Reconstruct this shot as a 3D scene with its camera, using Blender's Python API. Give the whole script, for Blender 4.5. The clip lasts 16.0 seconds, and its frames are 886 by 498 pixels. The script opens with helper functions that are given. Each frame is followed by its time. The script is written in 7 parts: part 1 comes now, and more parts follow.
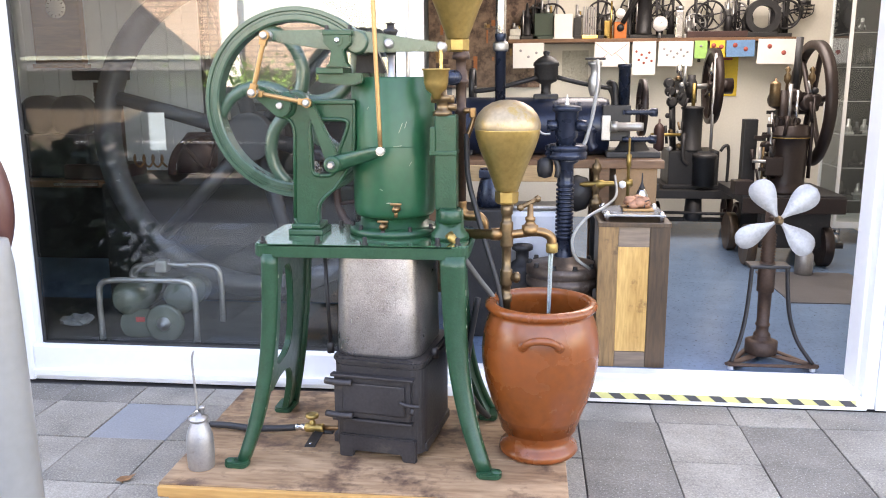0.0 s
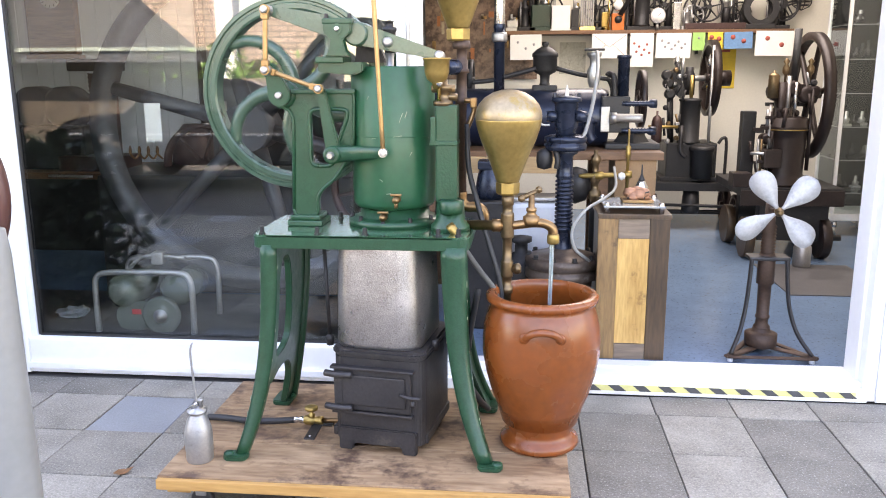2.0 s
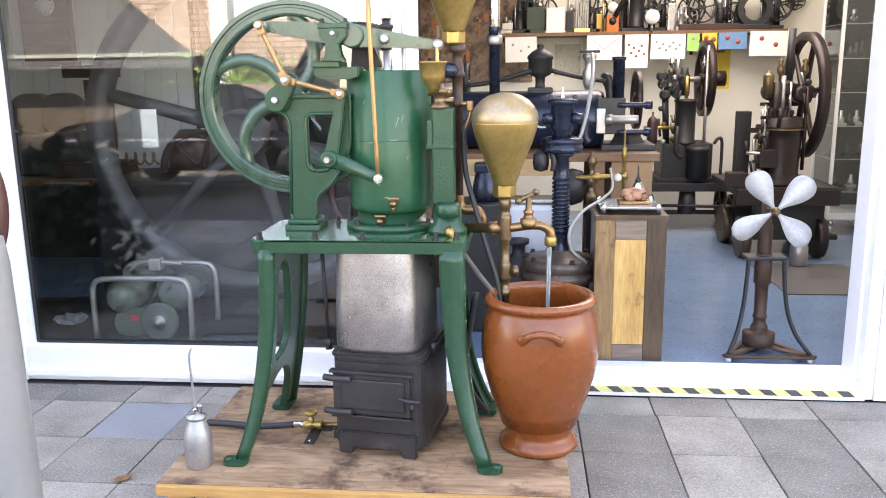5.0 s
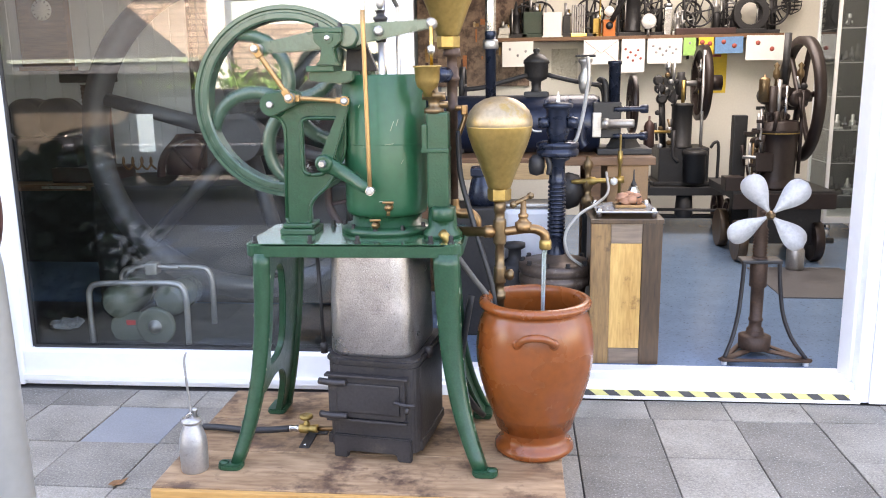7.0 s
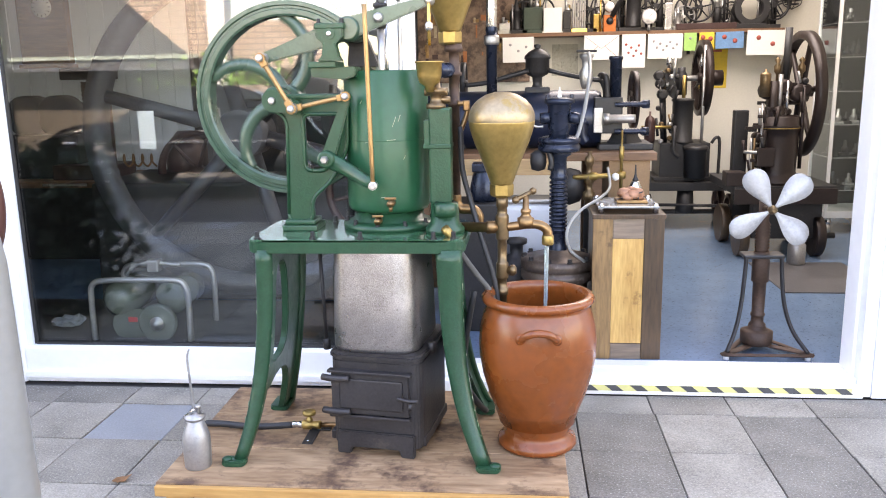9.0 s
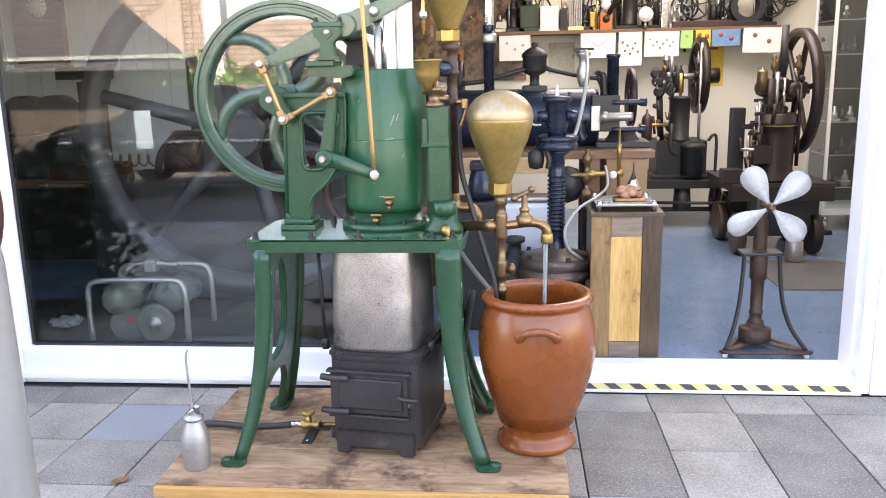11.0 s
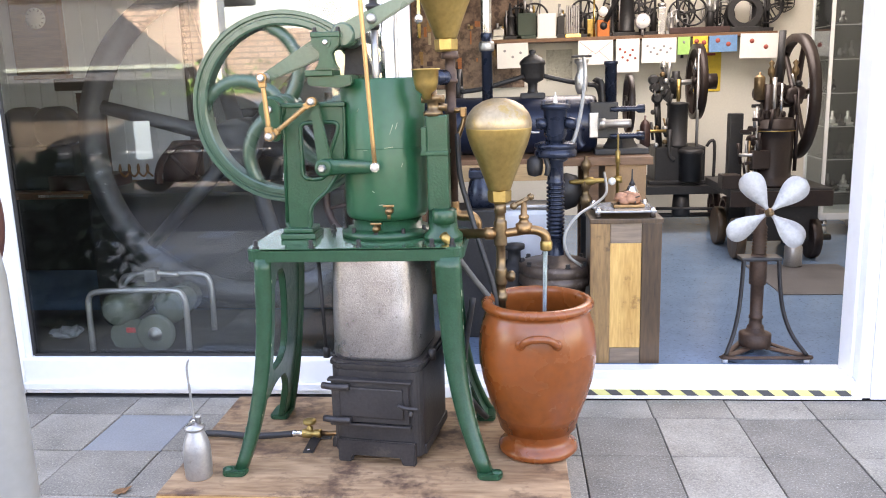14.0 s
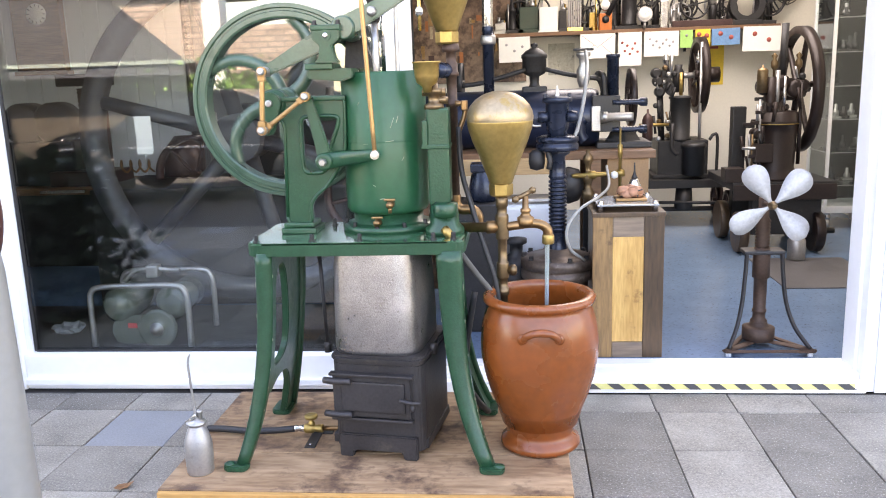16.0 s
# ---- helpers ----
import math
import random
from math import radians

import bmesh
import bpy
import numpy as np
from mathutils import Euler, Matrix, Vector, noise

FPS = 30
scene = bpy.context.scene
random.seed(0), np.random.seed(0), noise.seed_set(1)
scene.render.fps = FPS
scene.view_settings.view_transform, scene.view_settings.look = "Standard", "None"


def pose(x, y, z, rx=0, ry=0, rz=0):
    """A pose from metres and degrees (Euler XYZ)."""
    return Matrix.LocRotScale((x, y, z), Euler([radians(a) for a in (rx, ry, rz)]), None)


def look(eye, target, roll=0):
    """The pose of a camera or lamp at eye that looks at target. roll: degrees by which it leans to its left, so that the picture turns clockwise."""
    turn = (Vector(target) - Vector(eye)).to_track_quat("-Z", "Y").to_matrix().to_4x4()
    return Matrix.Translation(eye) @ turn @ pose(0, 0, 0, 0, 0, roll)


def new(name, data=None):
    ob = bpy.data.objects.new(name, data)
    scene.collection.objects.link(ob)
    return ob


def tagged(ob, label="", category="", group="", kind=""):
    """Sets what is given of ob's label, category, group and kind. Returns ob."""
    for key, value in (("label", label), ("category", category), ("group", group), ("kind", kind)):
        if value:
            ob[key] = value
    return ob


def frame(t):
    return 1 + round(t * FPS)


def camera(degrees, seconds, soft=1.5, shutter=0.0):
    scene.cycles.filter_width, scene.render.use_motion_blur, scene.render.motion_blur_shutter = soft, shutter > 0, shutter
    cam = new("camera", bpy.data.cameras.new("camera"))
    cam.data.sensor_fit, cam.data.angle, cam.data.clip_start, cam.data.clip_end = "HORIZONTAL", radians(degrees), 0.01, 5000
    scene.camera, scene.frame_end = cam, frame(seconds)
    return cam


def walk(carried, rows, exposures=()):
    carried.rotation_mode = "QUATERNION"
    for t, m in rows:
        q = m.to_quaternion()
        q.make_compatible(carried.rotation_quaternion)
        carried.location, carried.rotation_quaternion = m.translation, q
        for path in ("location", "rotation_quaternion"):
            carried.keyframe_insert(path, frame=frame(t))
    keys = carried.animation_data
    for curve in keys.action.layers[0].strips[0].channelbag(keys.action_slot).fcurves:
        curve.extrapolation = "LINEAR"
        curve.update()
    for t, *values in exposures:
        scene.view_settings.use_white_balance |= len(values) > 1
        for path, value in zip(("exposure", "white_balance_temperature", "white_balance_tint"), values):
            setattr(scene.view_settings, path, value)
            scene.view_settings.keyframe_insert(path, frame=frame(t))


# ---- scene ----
cam = camera(56.786, 16.0, soft=1.0, shutter=0.3)
PATH = [
    (0, (1.3001, -2.952, 1.284), (0.9877, -0.0319, 0.6711), -0.299),
    (0.5, (1.2963, -2.949, 1.2835), (0.9919, -0.0301, 0.6612), -0.393),
    (1, (1.2906, -2.9458, 1.2801), (0.9887, -0.0274, 0.6539), -0.284),
    (1.5, (1.2804, -2.9397, 1.2772), (0.9887, -0.023, 0.6386), -0.156),
    (2, (1.2807, -2.9353, 1.2738), (0.9876, -0.0185, 0.6366), -0.21),
    (2.5, (1.2814, -2.9371, 1.2752), (0.9864, -0.0206, 0.6374), -0.382),
    (3, (1.2823, -2.9357, 1.2787), (0.99, -0.0189, 0.6409), -0.555),
    (3.5, (1.2797, -2.9385, 1.2756), (0.9903, -0.0201, 0.6438), -0.319),
    (4, (1.2789, -2.9389, 1.2747), (0.9904, -0.02, 0.6448), -0.483),
    (6.5, (1.2853, -2.9406, 1.2779), (1.0066, -0.018, 0.6612), -0.88),
    (7, (1.2915, -2.9424, 1.274), (1.0131, -0.0185, 0.6627), -0.832),
    (7.5, (1.2929, -2.9453, 1.2729), (1.0137, -0.0209, 0.6646), -0.932),
    (8, (1.287, -2.9462, 1.2715), (1.0014, -0.0233, 0.659), -0.937),
    (8.5, (1.2836, -2.943, 1.2717), (0.9994, -0.0217, 0.6508), -1.033),
    (9, (1.2837, -2.942, 1.2714), (1.0052, -0.0208, 0.6476), -1.025),
    (11.5, (1.2747, -2.9373, 1.2711), (1.0133, -0.0164, 0.6386), -1.303),
    (12, (1.2737, -2.9369, 1.2731), (1.0169, -0.0164, 0.6372), -1.376),
    (12.5, (1.276, -2.9366, 1.2693), (1.0192, -0.0134, 0.6457), -1.393),
    (13, (1.2756, -2.9381, 1.2728), (1.0181, -0.0135, 0.656), -1.44),
    (13.5, (1.276, -2.9432, 1.2676), (1.0136, -0.0162, 0.6646), -1.379),
    (14, (1.276, -2.943, 1.2742), (1.0119, -0.0161, 0.6716), -1.679),
    (14.5, (1.2782, -2.9377, 1.2705), (1.0086, -0.0108, 0.6702), -1.681),
    (15, (1.2778, -2.9394, 1.2694), (1.0081, -0.0128, 0.6672), -1.707),
    (15.5, (1.2772, -2.9366, 1.2623), (1.0058, -0.0109, 0.6564), -1.699),
    (16, (1.279, -2.9329, 1.2674), (1.0047, -0.0102, 0.6486), -1.907),
]
walk(cam, [(t, look(eye, aim, roll)) for t, eye, aim, roll in PATH], exposures=[(0, 3.47, 9050, 27), (16, 3.47, 9050, 27)])

# ---- world and sun ----
world = bpy.data.worlds.new("sky")
scene.world = world
world.use_nodes = True
wn = world.node_tree
sky = wn.nodes.new("ShaderNodeTexSky")
sky.sky_type = "NISHITA"
sky.sun_disc = False
sky.sun_elevation = radians(52)
sky.sun_rotation = radians(-18)
sky.air_density, sky.dust_density, sky.ozone_density = 1.1, 0.6, 1.6
wn.nodes["Background"].inputs["Strength"].default_value = 0.15
wn.links.new(sky.outputs[0], wn.nodes["Background"].inputs["Color"])
sun = new("sun", bpy.data.lights.new("sun", "SUN"))
sun.data.energy, sun.data.angle, sun.data.color = 4.8, radians(0.6), (1.0, 0.95, 0.87)
sun.matrix_world = look((-1.9, 5.85, 7.87), (0, 0, 0))

# fill lamp added below the ceiling to brighten the workshop
room_fill = new("room_fill", bpy.data.lights.new("room_fill", "AREA"))
room_fill.data.shape, room_fill.data.size, room_fill.data.size_y = "RECTANGLE", 1.7, 2.1
room_fill.data.energy, room_fill.data.color = 11.5, (0.78, 0.89, 1.0)
room_fill.matrix_world = look((2.5, 2.6, 2.66), (2.5, 2.6, 0))


# ---- materials ----
def mat(name, base, rough=0.5, metal=0.0, var=0.25, scale=8.0, bump=0.15, fine=60.0, stain=None, stain_at=0.55, rough_var=0.15,
        island=0.0, coat=0.0, stretch=(1, 1, 1), spec=0.5, deep=0.004, stain_scale=0.0):
    """A painted, cast or bare surface: a base colour with two scales of variation, stains, roughness and relief."""
    m = bpy.data.materials.new(name)
    m.use_nodes = True
    nt = m.node_tree
    n, l = nt.nodes, nt.links
    b = n["Principled BSDF"]
    b.inputs["Metallic"].default_value = metal
    b.inputs["Coat Weight"].default_value = coat
    b.inputs["Coat Roughness"].default_value = 0.12
    b.inputs["Specular IOR Level"].default_value = spec
    tc = n.new("ShaderNodeTexCoord")
    mp = n.new("ShaderNodeMapping")
    mp.inputs["Scale"].default_value = stretch
    l.new(tc.outputs["Object"], mp.inputs["Vector"])
    big = n.new("ShaderNodeTexNoise")
    big.inputs["Scale"].default_value, big.inputs["Detail"].default_value = scale, 6
    small = n.new("ShaderNodeTexNoise")
    small.inputs["Scale"].default_value, small.inputs["Detail"].default_value = fine, 4
    l.new(mp.outputs[0], big.inputs["Vector"])
    l.new(mp.outputs[0], small.inputs["Vector"])
    ramp = n.new("ShaderNodeValToRGB")
    lo = [c * (1 - var) for c in base]
    hi = [min(1, c * (1 + var)) for c in base]
    ramp.color_ramp.elements[0].position, ramp.color_ramp.elements[1].position = 0.3, 0.7
    ramp.color_ramp.elements[0].color, ramp.color_ramp.elements[1].color = (*lo, 1), (*hi, 1)
    mixv = n.new("ShaderNodeMath")
    mixv.operation = "MULTIPLY_ADD"
    mixv.inputs[1].default_value = 0.5
    l.new(small.outputs["Fac"], mixv.inputs[0])
    half = n.new("ShaderNodeMath")
    half.operation = "MULTIPLY"
    half.inputs[1].default_value = 0.5
    l.new(big.outputs["Fac"], half.inputs[0])
    l.new(half.outputs[0], mixv.inputs[2])
    l.new(mixv.outputs[0], ramp.inputs["Fac"])
    col = ramp.outputs["Color"]
    if island:
        oi = n.new("ShaderNodeObjectInfo")
        sc = n.new("ShaderNodeVectorMath")
        sc.operation = "SCALE"
        sc.inputs[0].default_value = (37, 23, 11)
        l.new(oi.outputs["Random"], sc.inputs["Scale"])
        l.new(sc.outputs[0], mp.inputs["Location"])
        hsv = n.new("ShaderNodeHueSaturation")
        mr = n.new("ShaderNodeMapRange")
        mr.inputs["To Min"].default_value, mr.inputs["To Max"].default_value = 1 - island, 1 + island
        l.new(oi.outputs["Random"], mr.inputs["Value"])
        l.new(mr.outputs[0], hsv.inputs["Value"])
        l.new(col, hsv.inputs["Color"])
        col = hsv.outputs["Color"]
    if stain:
        sn = n.new("ShaderNodeTexNoise")
        sn.inputs["Scale"].default_value, sn.inputs["Detail"].default_value, sn.inputs["Roughness"].default_value = scale * 1.7, 9, 0.7
        if stain_scale:
            sn.inputs["Scale"].default_value = stain_scale
        l.new(tc.outputs["Object"] if stain_scale else mp.outputs[0], sn.inputs["Vector"])
        sr = n.new("ShaderNodeValToRGB")
        sr.color_ramp.elements[0].position, sr.color_ramp.elements[1].position = stain_at, stain_at + 0.12
        l.new(sn.outputs["Fac"], sr.inputs["Fac"])
        mx = n.new("ShaderNodeMix")
        mx.data_type = "RGBA"
        l.new(sr.outputs["Color"], mx.inputs["Factor"])
        l.new(col, mx.inputs[6])
        mx.inputs[7].default_value = (*stain, 1)
        col = mx.outputs[2]
    l.new(col, b.inputs["Base Color"])
    rr = n.new("ShaderNodeMapRange")
    rr.inputs["To Min"].default_value, rr.inputs["To Max"].default_value = max(0.03, rough - rough_var), min(1, rough + rough_var)
    l.new(big.outputs["Fac"], rr.inputs["Value"])
    l.new(rr.outputs[0], b.inputs["Roughness"])
    if bump:
        bp = n.new("ShaderNodeBump")
        bp.inputs["Strength"].default_value, bp.inputs["Distance"].default_value = bump, deep
        l.new(mixv.outputs[0], bp.inputs["Height"])
        l.new(bp.outputs[0], b.inputs["Normal"])
    return m


def wood_mat(name, dark, light, rough=0.5, axis=0, scale=5.0, coat=0.0, stain=None, across=9.0, stain_at=0.56):
    """Grained wood: noise drawn out along one axis, with blotches."""
    s = [across, across, across]
    s[axis] = 1.1
    m = mat(name, [(a + b) / 2 for a, b in zip(dark, light)], rough, 0, 0.1, scale, 0.12, 12, stain=stain, stretch=s, coat=coat, stain_at=stain_at, stain_scale=6.0)
    r = next(n for n in m.node_tree.nodes if n.type == "VALTORGB")
    r.color_ramp.elements[0].color, r.color_ramp.elements[1].color = (*dark, 1), (*light, 1)
    r.color_ramp.elements[0].position, r.color_ramp.elements[1].position = 0.30, 0.70
    return m


def glass_mat(name, facing=0.08, tint=(0.93, 0.96, 0.95)):
    """Flat glass: clear straight on, a mirror at a glancing angle."""
    m = bpy.data.materials.new(name)
    m.use_nodes = True
    n, l = m.node_tree.nodes, m.node_tree.links
    n.remove(n["Principled BSDF"])
    mix, lw = n.new("ShaderNodeMixShader"), n.new("ShaderNodeLayerWeight")
    tr, gl = n.new("ShaderNodeBsdfTransparent"), n.new("ShaderNodeBsdfGlossy")
    pw, mr = n.new("ShaderNodeMath"), n.new("ShaderNodeMapRange")
    pw.operation = "POWER"
    pw.inputs[1].default_value = 5.0
    lw.inputs["Blend"].default_value = 0.5
    mr.inputs["To Min"].default_value, mr.inputs["To Max"].default_value = facing, 1.0
    tr.inputs["Color"].default_value = (*tint, 1)
    gl.inputs["Color"].default_value = (0.90, 0.96, 1.0, 1)
    gl.inputs["Roughness"].default_value = 0.004
    l.new(lw.outputs["Facing"], pw.inputs[0])
    l.new(pw.outputs[0], mr.inputs["Value"])
    l.new(mr.outputs[0], mix.inputs[0])
    l.new(tr.outputs[0], mix.inputs[1])
    l.new(gl.outputs[0], mix.inputs[2])
    l.new(mix.outputs[0], n["Material Output"].inputs["Surface"])
    return m


GREEN = mat("green_enamel_paint", (0.004, 0.074, 0.033), 0.40, 0, 0.18, 5, 0.05, 40, coat=0.08, rough_var=0.08, spec=0.4)
TABLE_GREEN = mat("oily_green_table_top", (0.02, 0.10, 0.05), 0.10, 0, 0.25, 9, 0.35, 60, coat=1.0, rough_var=0.05)
GREEN_CAST = mat("green_painted_cast_iron", (0.006, 0.054, 0.025), 0.36, 0, 0.25, 34, 0.42, 150, coat=0.12, spec=0.4, stain=(0.26, 0.29, 0.2), stain_at=0.765)
CHIP = mat("chipped_edge", (0.30, 0.32, 0.22), 0.6, 0, 0.3, 40, 0.2, 200)
GREEN_GREY = mat("greyed_green_paint", (0.038, 0.085, 0.055), 0.3, 0, 0.22, 9, 0.35, 120, coat=0.3)
IRON_BLACK = mat("blackened_iron", (0.022, 0.021, 0.022), 0.5, 0.2, 0.35, 9, 0.35, 90, stain=(0.05, 0.045, 0.04), stain_at=0.62)
STOVE = mat("sooty_stove_iron", (0.036, 0.032, 0.032), 0.46, 0.35, 0.35, 6, 0.5, 110, stain=(0.085, 0.07, 0.058), stain_at=0.57)
STEEL = mat("bright_steel", (0.62, 0.61, 0.6), 0.25, 1, 0.12, 20, 0.05, 150)
STEEL_DULL = mat("worn_dull_steel", (0.42, 0.41, 0.4), 0.42, 0.9, 0.2, 18, 0.12, 120)
ALU_PAINT = mat("hammered_aluminium_paint", (0.41, 0.38, 0.365), 0.31, 0.92, 0.42, 9, 1.0, 300, deep=0.0022, stain=(0.20, 0.18, 0.165), stain_at=0.55, stain_scale=150.0)
BRASS = mat("aged_brass", (0.40, 0.265, 0.09), 0.4, 0.85, 0.22, 9, 0.1, 70, stain=(0.22, 0.13, 0.05), stain_at=0.63)
BRASS_BRIGHT = mat("polished_brass", (0.72, 0.46, 0.14), 0.22, 1, 0.12, 12, 0.04, 80)
BRASS_WORN = mat("worn_silvery_brass_dome", (0.36, 0.275, 0.175), 0.45, 0.9, 0.25, 14, 0.2, 80, stain=(0.36, 0.24, 0.09), stain_at=0.53)
ROD = mat("varnished_brass_rod", (0.34, 0.20, 0.085), 0.34, 0.6, 0.15, 14, 0.05, 80)
COPPER = mat("copper_pipe", (0.265, 0.155, 0.075), 0.38, 0.95, 0.25, 12, 0.08, 60, stain=(0.12, 0.07, 0.05), stain_at=0.62)
BRONZE = mat("brown_bronze", (0.19, 0.125, 0.068), 0.38, 0.8, 0.3, 14, 0.15, 70)
JAR = mat("brown_glazed_stoneware", (0.225, 0.055, 0.012), 0.27, 0, 0.25, 6, 0.12, 45, stain=(0.14, 0.028, 0.008), stain_at=0.6, coat=0.05)
WHITE = mat("white_lacquered_frame", (0.82, 0.83, 0.83), 0.35, 0, 0.03, 3, 0.03, 30)
PLASTER = mat("cream_wall_paint", (0.68, 0.645, 0.56), 0.8, 0, 0.06, 2, 0.08, 60)
PLASTER_OUT = mat("white_rendered_wall", (0.8, 0.8, 0.79), 0.8, 0, 0.05, 3, 0.2, 80)
CEIL = mat("white_ceiling", (0.75, 0.74, 0.7), 0.8, 0, 0.04, 2, 0.05, 40)
TILE = mat("grey_concrete_tile", (0.228, 0.207, 0.174), 0.85, 0, 0.5, 5, 1.0, 150, stain=(0.52, 0.49, 0.42), stain_at=0.565, stain_scale=120.0, island=0.32)
# Smoother tile whose base colour holds the blue reflection of the sky.
TILE_SKY = mat("smooth_sky_tinted_tile", (0.235, 0.245, 0.255), 0.6, 0, 0.25, 5, 0.5, 150, island=0.12)
GROUT = mat("sandy_joint", (0.055, 0.052, 0.05), 0.95, 0, 0.3, 20, 0.6, 140)
PALLET = wood_mat("worn_pine_board", (0.17, 0.085, 0.042), (0.50, 0.32, 0.185), 0.55, 0, 2.6, stain=(0.10, 0.052, 0.032), across=5.0, stain_at=0.50)
PALLET_EDGE = wood_mat("fresh_pine_edge", (0.40, 0.19, 0.055), (0.60, 0.33, 0.11), 0.6, 0, 4.0)
PLANK_DARK = wood_mat("dark_stained_plank", (0.035, 0.02, 0.012), (0.12, 0.066, 0.032), 0.45, 2, 2.0, coat=0.15)
# Golden wood, its colour raised to hold the sun patch on it.
PLANK_GOLD = wood_mat("sunlit_golden_plank", (0.42, 0.215, 0.06), (0.74, 0.45, 0.16), 0.4, 2, 1.6, coat=0.2, stain=(0.16, 0.07, 0.025), stain_at=0.60)
PLANK_MID = wood_mat("streaked_brown_plank", (0.085, 0.047, 0.022), (0.36, 0.20, 0.08), 0.45, 2, 1.6, coat=0.15, stain=(0.05, 0.028, 0.015), stain_at=0.56)
PLANK_GREY = wood_mat("grey_weathered_batten", (0.14, 0.10, 0.075), (0.28, 0.2, 0.14), 0.6, 0, 4.0)
SHELF_WOOD = wood_mat("brown_shelf_board", (0.11, 0.05, 0.026), (0.24, 0.12, 0.06), 0.5, 0, 4.0)
LIGHT_WOOD = wood_mat("light_plywood", (0.38, 0.23, 0.11), (0.58, 0.38, 0.2), 0.6, 0, 3.0)
RUBBER = mat("black_rubber", (0.02, 0.02, 0.021), 0.55, 0, 0.2, 12, 0.05, 60)
HOSE_DARK = mat("dark_grey_hose", (0.10, 0.10, 0.095), 0.4, 0, 0.1, 12, 0.03, 60)
HOSE_GREY = mat("grey_plastic_hose", (0.30, 0.30, 0.285), 0.4, 0, 0.08, 12, 0.03, 60)
BOILER = mat("dark_blue_boiler_paint", (0.010, 0.017, 0.038), 0.3, 0.25, 0.3, 6, 0.15, 60, spec=0.45)
BLUE_GREY = mat("blue_black_pipe_paint", (0.018, 0.026, 0.046), 0.28, 0.4, 0.3, 14, 0.25, 90)
BROWN_IRON = mat("brown_oxide_iron", (0.055, 0.026, 0.023), 0.45, 0.3, 0.3, 10, 0.25, 80)
DARK_BROWN = mat("dark_brown_iron", (0.024, 0.014, 0.012), 0.42, 0.3, 0.3, 10, 0.25, 80)
RUST = mat("rusty_brown_iron", (0.075, 0.043, 0.03), 0.6, 0.4, 0.35, 14, 0.4, 90, stain=(0.14, 0.07, 0.04), stain_at=0.6)
PAPER = mat("white_paper", (0.78, 0.76, 0.72), 0.8, 0, 0.04, 9, 0.03, 40)
WHITE_PLASTIC = mat("white_plastic", (0.72, 0.75, 0.8), 0.45, 0, 0.05, 5, 0.02, 40)
TINT_PANE = glass_mat("window_glass", 0.08)
CLEAR = glass_mat("clear_cabinet_glass", 0.04)
FLOOR = mat("blue_grey_sheet_floor", (0.125, 0.20, 0.30), 0.2, 0, 0.12, 6, 0.02, 60, stain=(0.025, 0.03, 0.04), stain_at=0.575, stain_scale=62.0, rough_var=0.05)


# ---- mesh helpers ----
def box(bm, x0, x1, y0, y1, z0, z1, bevel=0.0):
    vs = [bm.verts.new((x, y, z)) for z in (z0, z1) for y in (y0, y1) for x in (x0, x1)]
    fs = [bm.faces.new([vs[i] for i in f]) for f in ((0, 2, 3, 1), (4, 5, 7, 6), (0, 1, 5, 4), (2, 6, 7, 3), (0, 4, 6, 2), (1, 3, 7, 5))]
    if bevel:
        es = list({e for f in fs for e in f.edges})
        bmesh.ops.bevel(bm, geom=es, offset=bevel, segments=2, affect="EDGES", profile=0.6)
    return bm


def lathe(bm, profile, n=32, at=(0, 0, 0), turn=None, squash=1.0, cap=True):
    """Turns (radius, height) pairs about z, then places them by turn and at."""
    rings = []
    m = Matrix.Translation(at) @ (turn.to_4x4() if turn else Matrix())
    for r, z in profile:
        rings.append([bm.verts.new(m @ Vector((r * math.cos(2 * math.pi * k / n), squash * r * math.sin(2 * math.pi * k / n), z))) for k in range(n)])
    for a, b in zip(rings, rings[1:]):
        for k in range(n):
            f = bm.faces.new((a[k], a[(k + 1) % n], b[(k + 1) % n], b[k]))
            f.smooth = n > 6
    if cap:
        if profile[0][0] > 1e-5:
            bm.faces.new(rings[0][::-1])
        if profile[-1][0] > 1e-5:
            bm.faces.new(rings[-1])
    return bm


def rod(bm, a, b, r, n=16, r2=None):
    """A round bar from a to b."""
    a, b = Vector(a), Vector(b)
    q = (b - a).to_track_quat("Z", "Y").to_matrix()
    h = (b - a).length
    return lathe(bm, [(r, 0), (r if r2 is None else r2, h)], n, a, q)


def turned(bm, a, b, profile, n=24):
    """A turned piece along a to b; profile runs over radius and share of the length."""
    a, b = Vector(a), Vector(b)
    q = (b - a).to_track_quat("Z", "Y").to_matrix()
    h = (b - a).length
    return lathe(bm, [(r, s * h) for r, s in profile], n, a, q)


def smooth_path(pts, k=6):
    """Catmull-Rom points through pts."""
    P = [Vector(p) for p in pts]
    P = [P[0] * 2 - P[1]] + P + [P[-1] * 2 - P[-2]]
    out = []
    for i in range(1, len(P) - 2):
        for j in range(k):
            t = j / k
            a, b, c, d = P[i - 1], P[i], P[i + 1], P[i + 2]
            out.append(0.5 * ((2 * b) + (c - a) * t + (2 * a - 5 * b + 4 * c - d) * t * t + (3 * b - a - 3 * c + d) * t ** 3))
    out.append(P[-2])
    return out


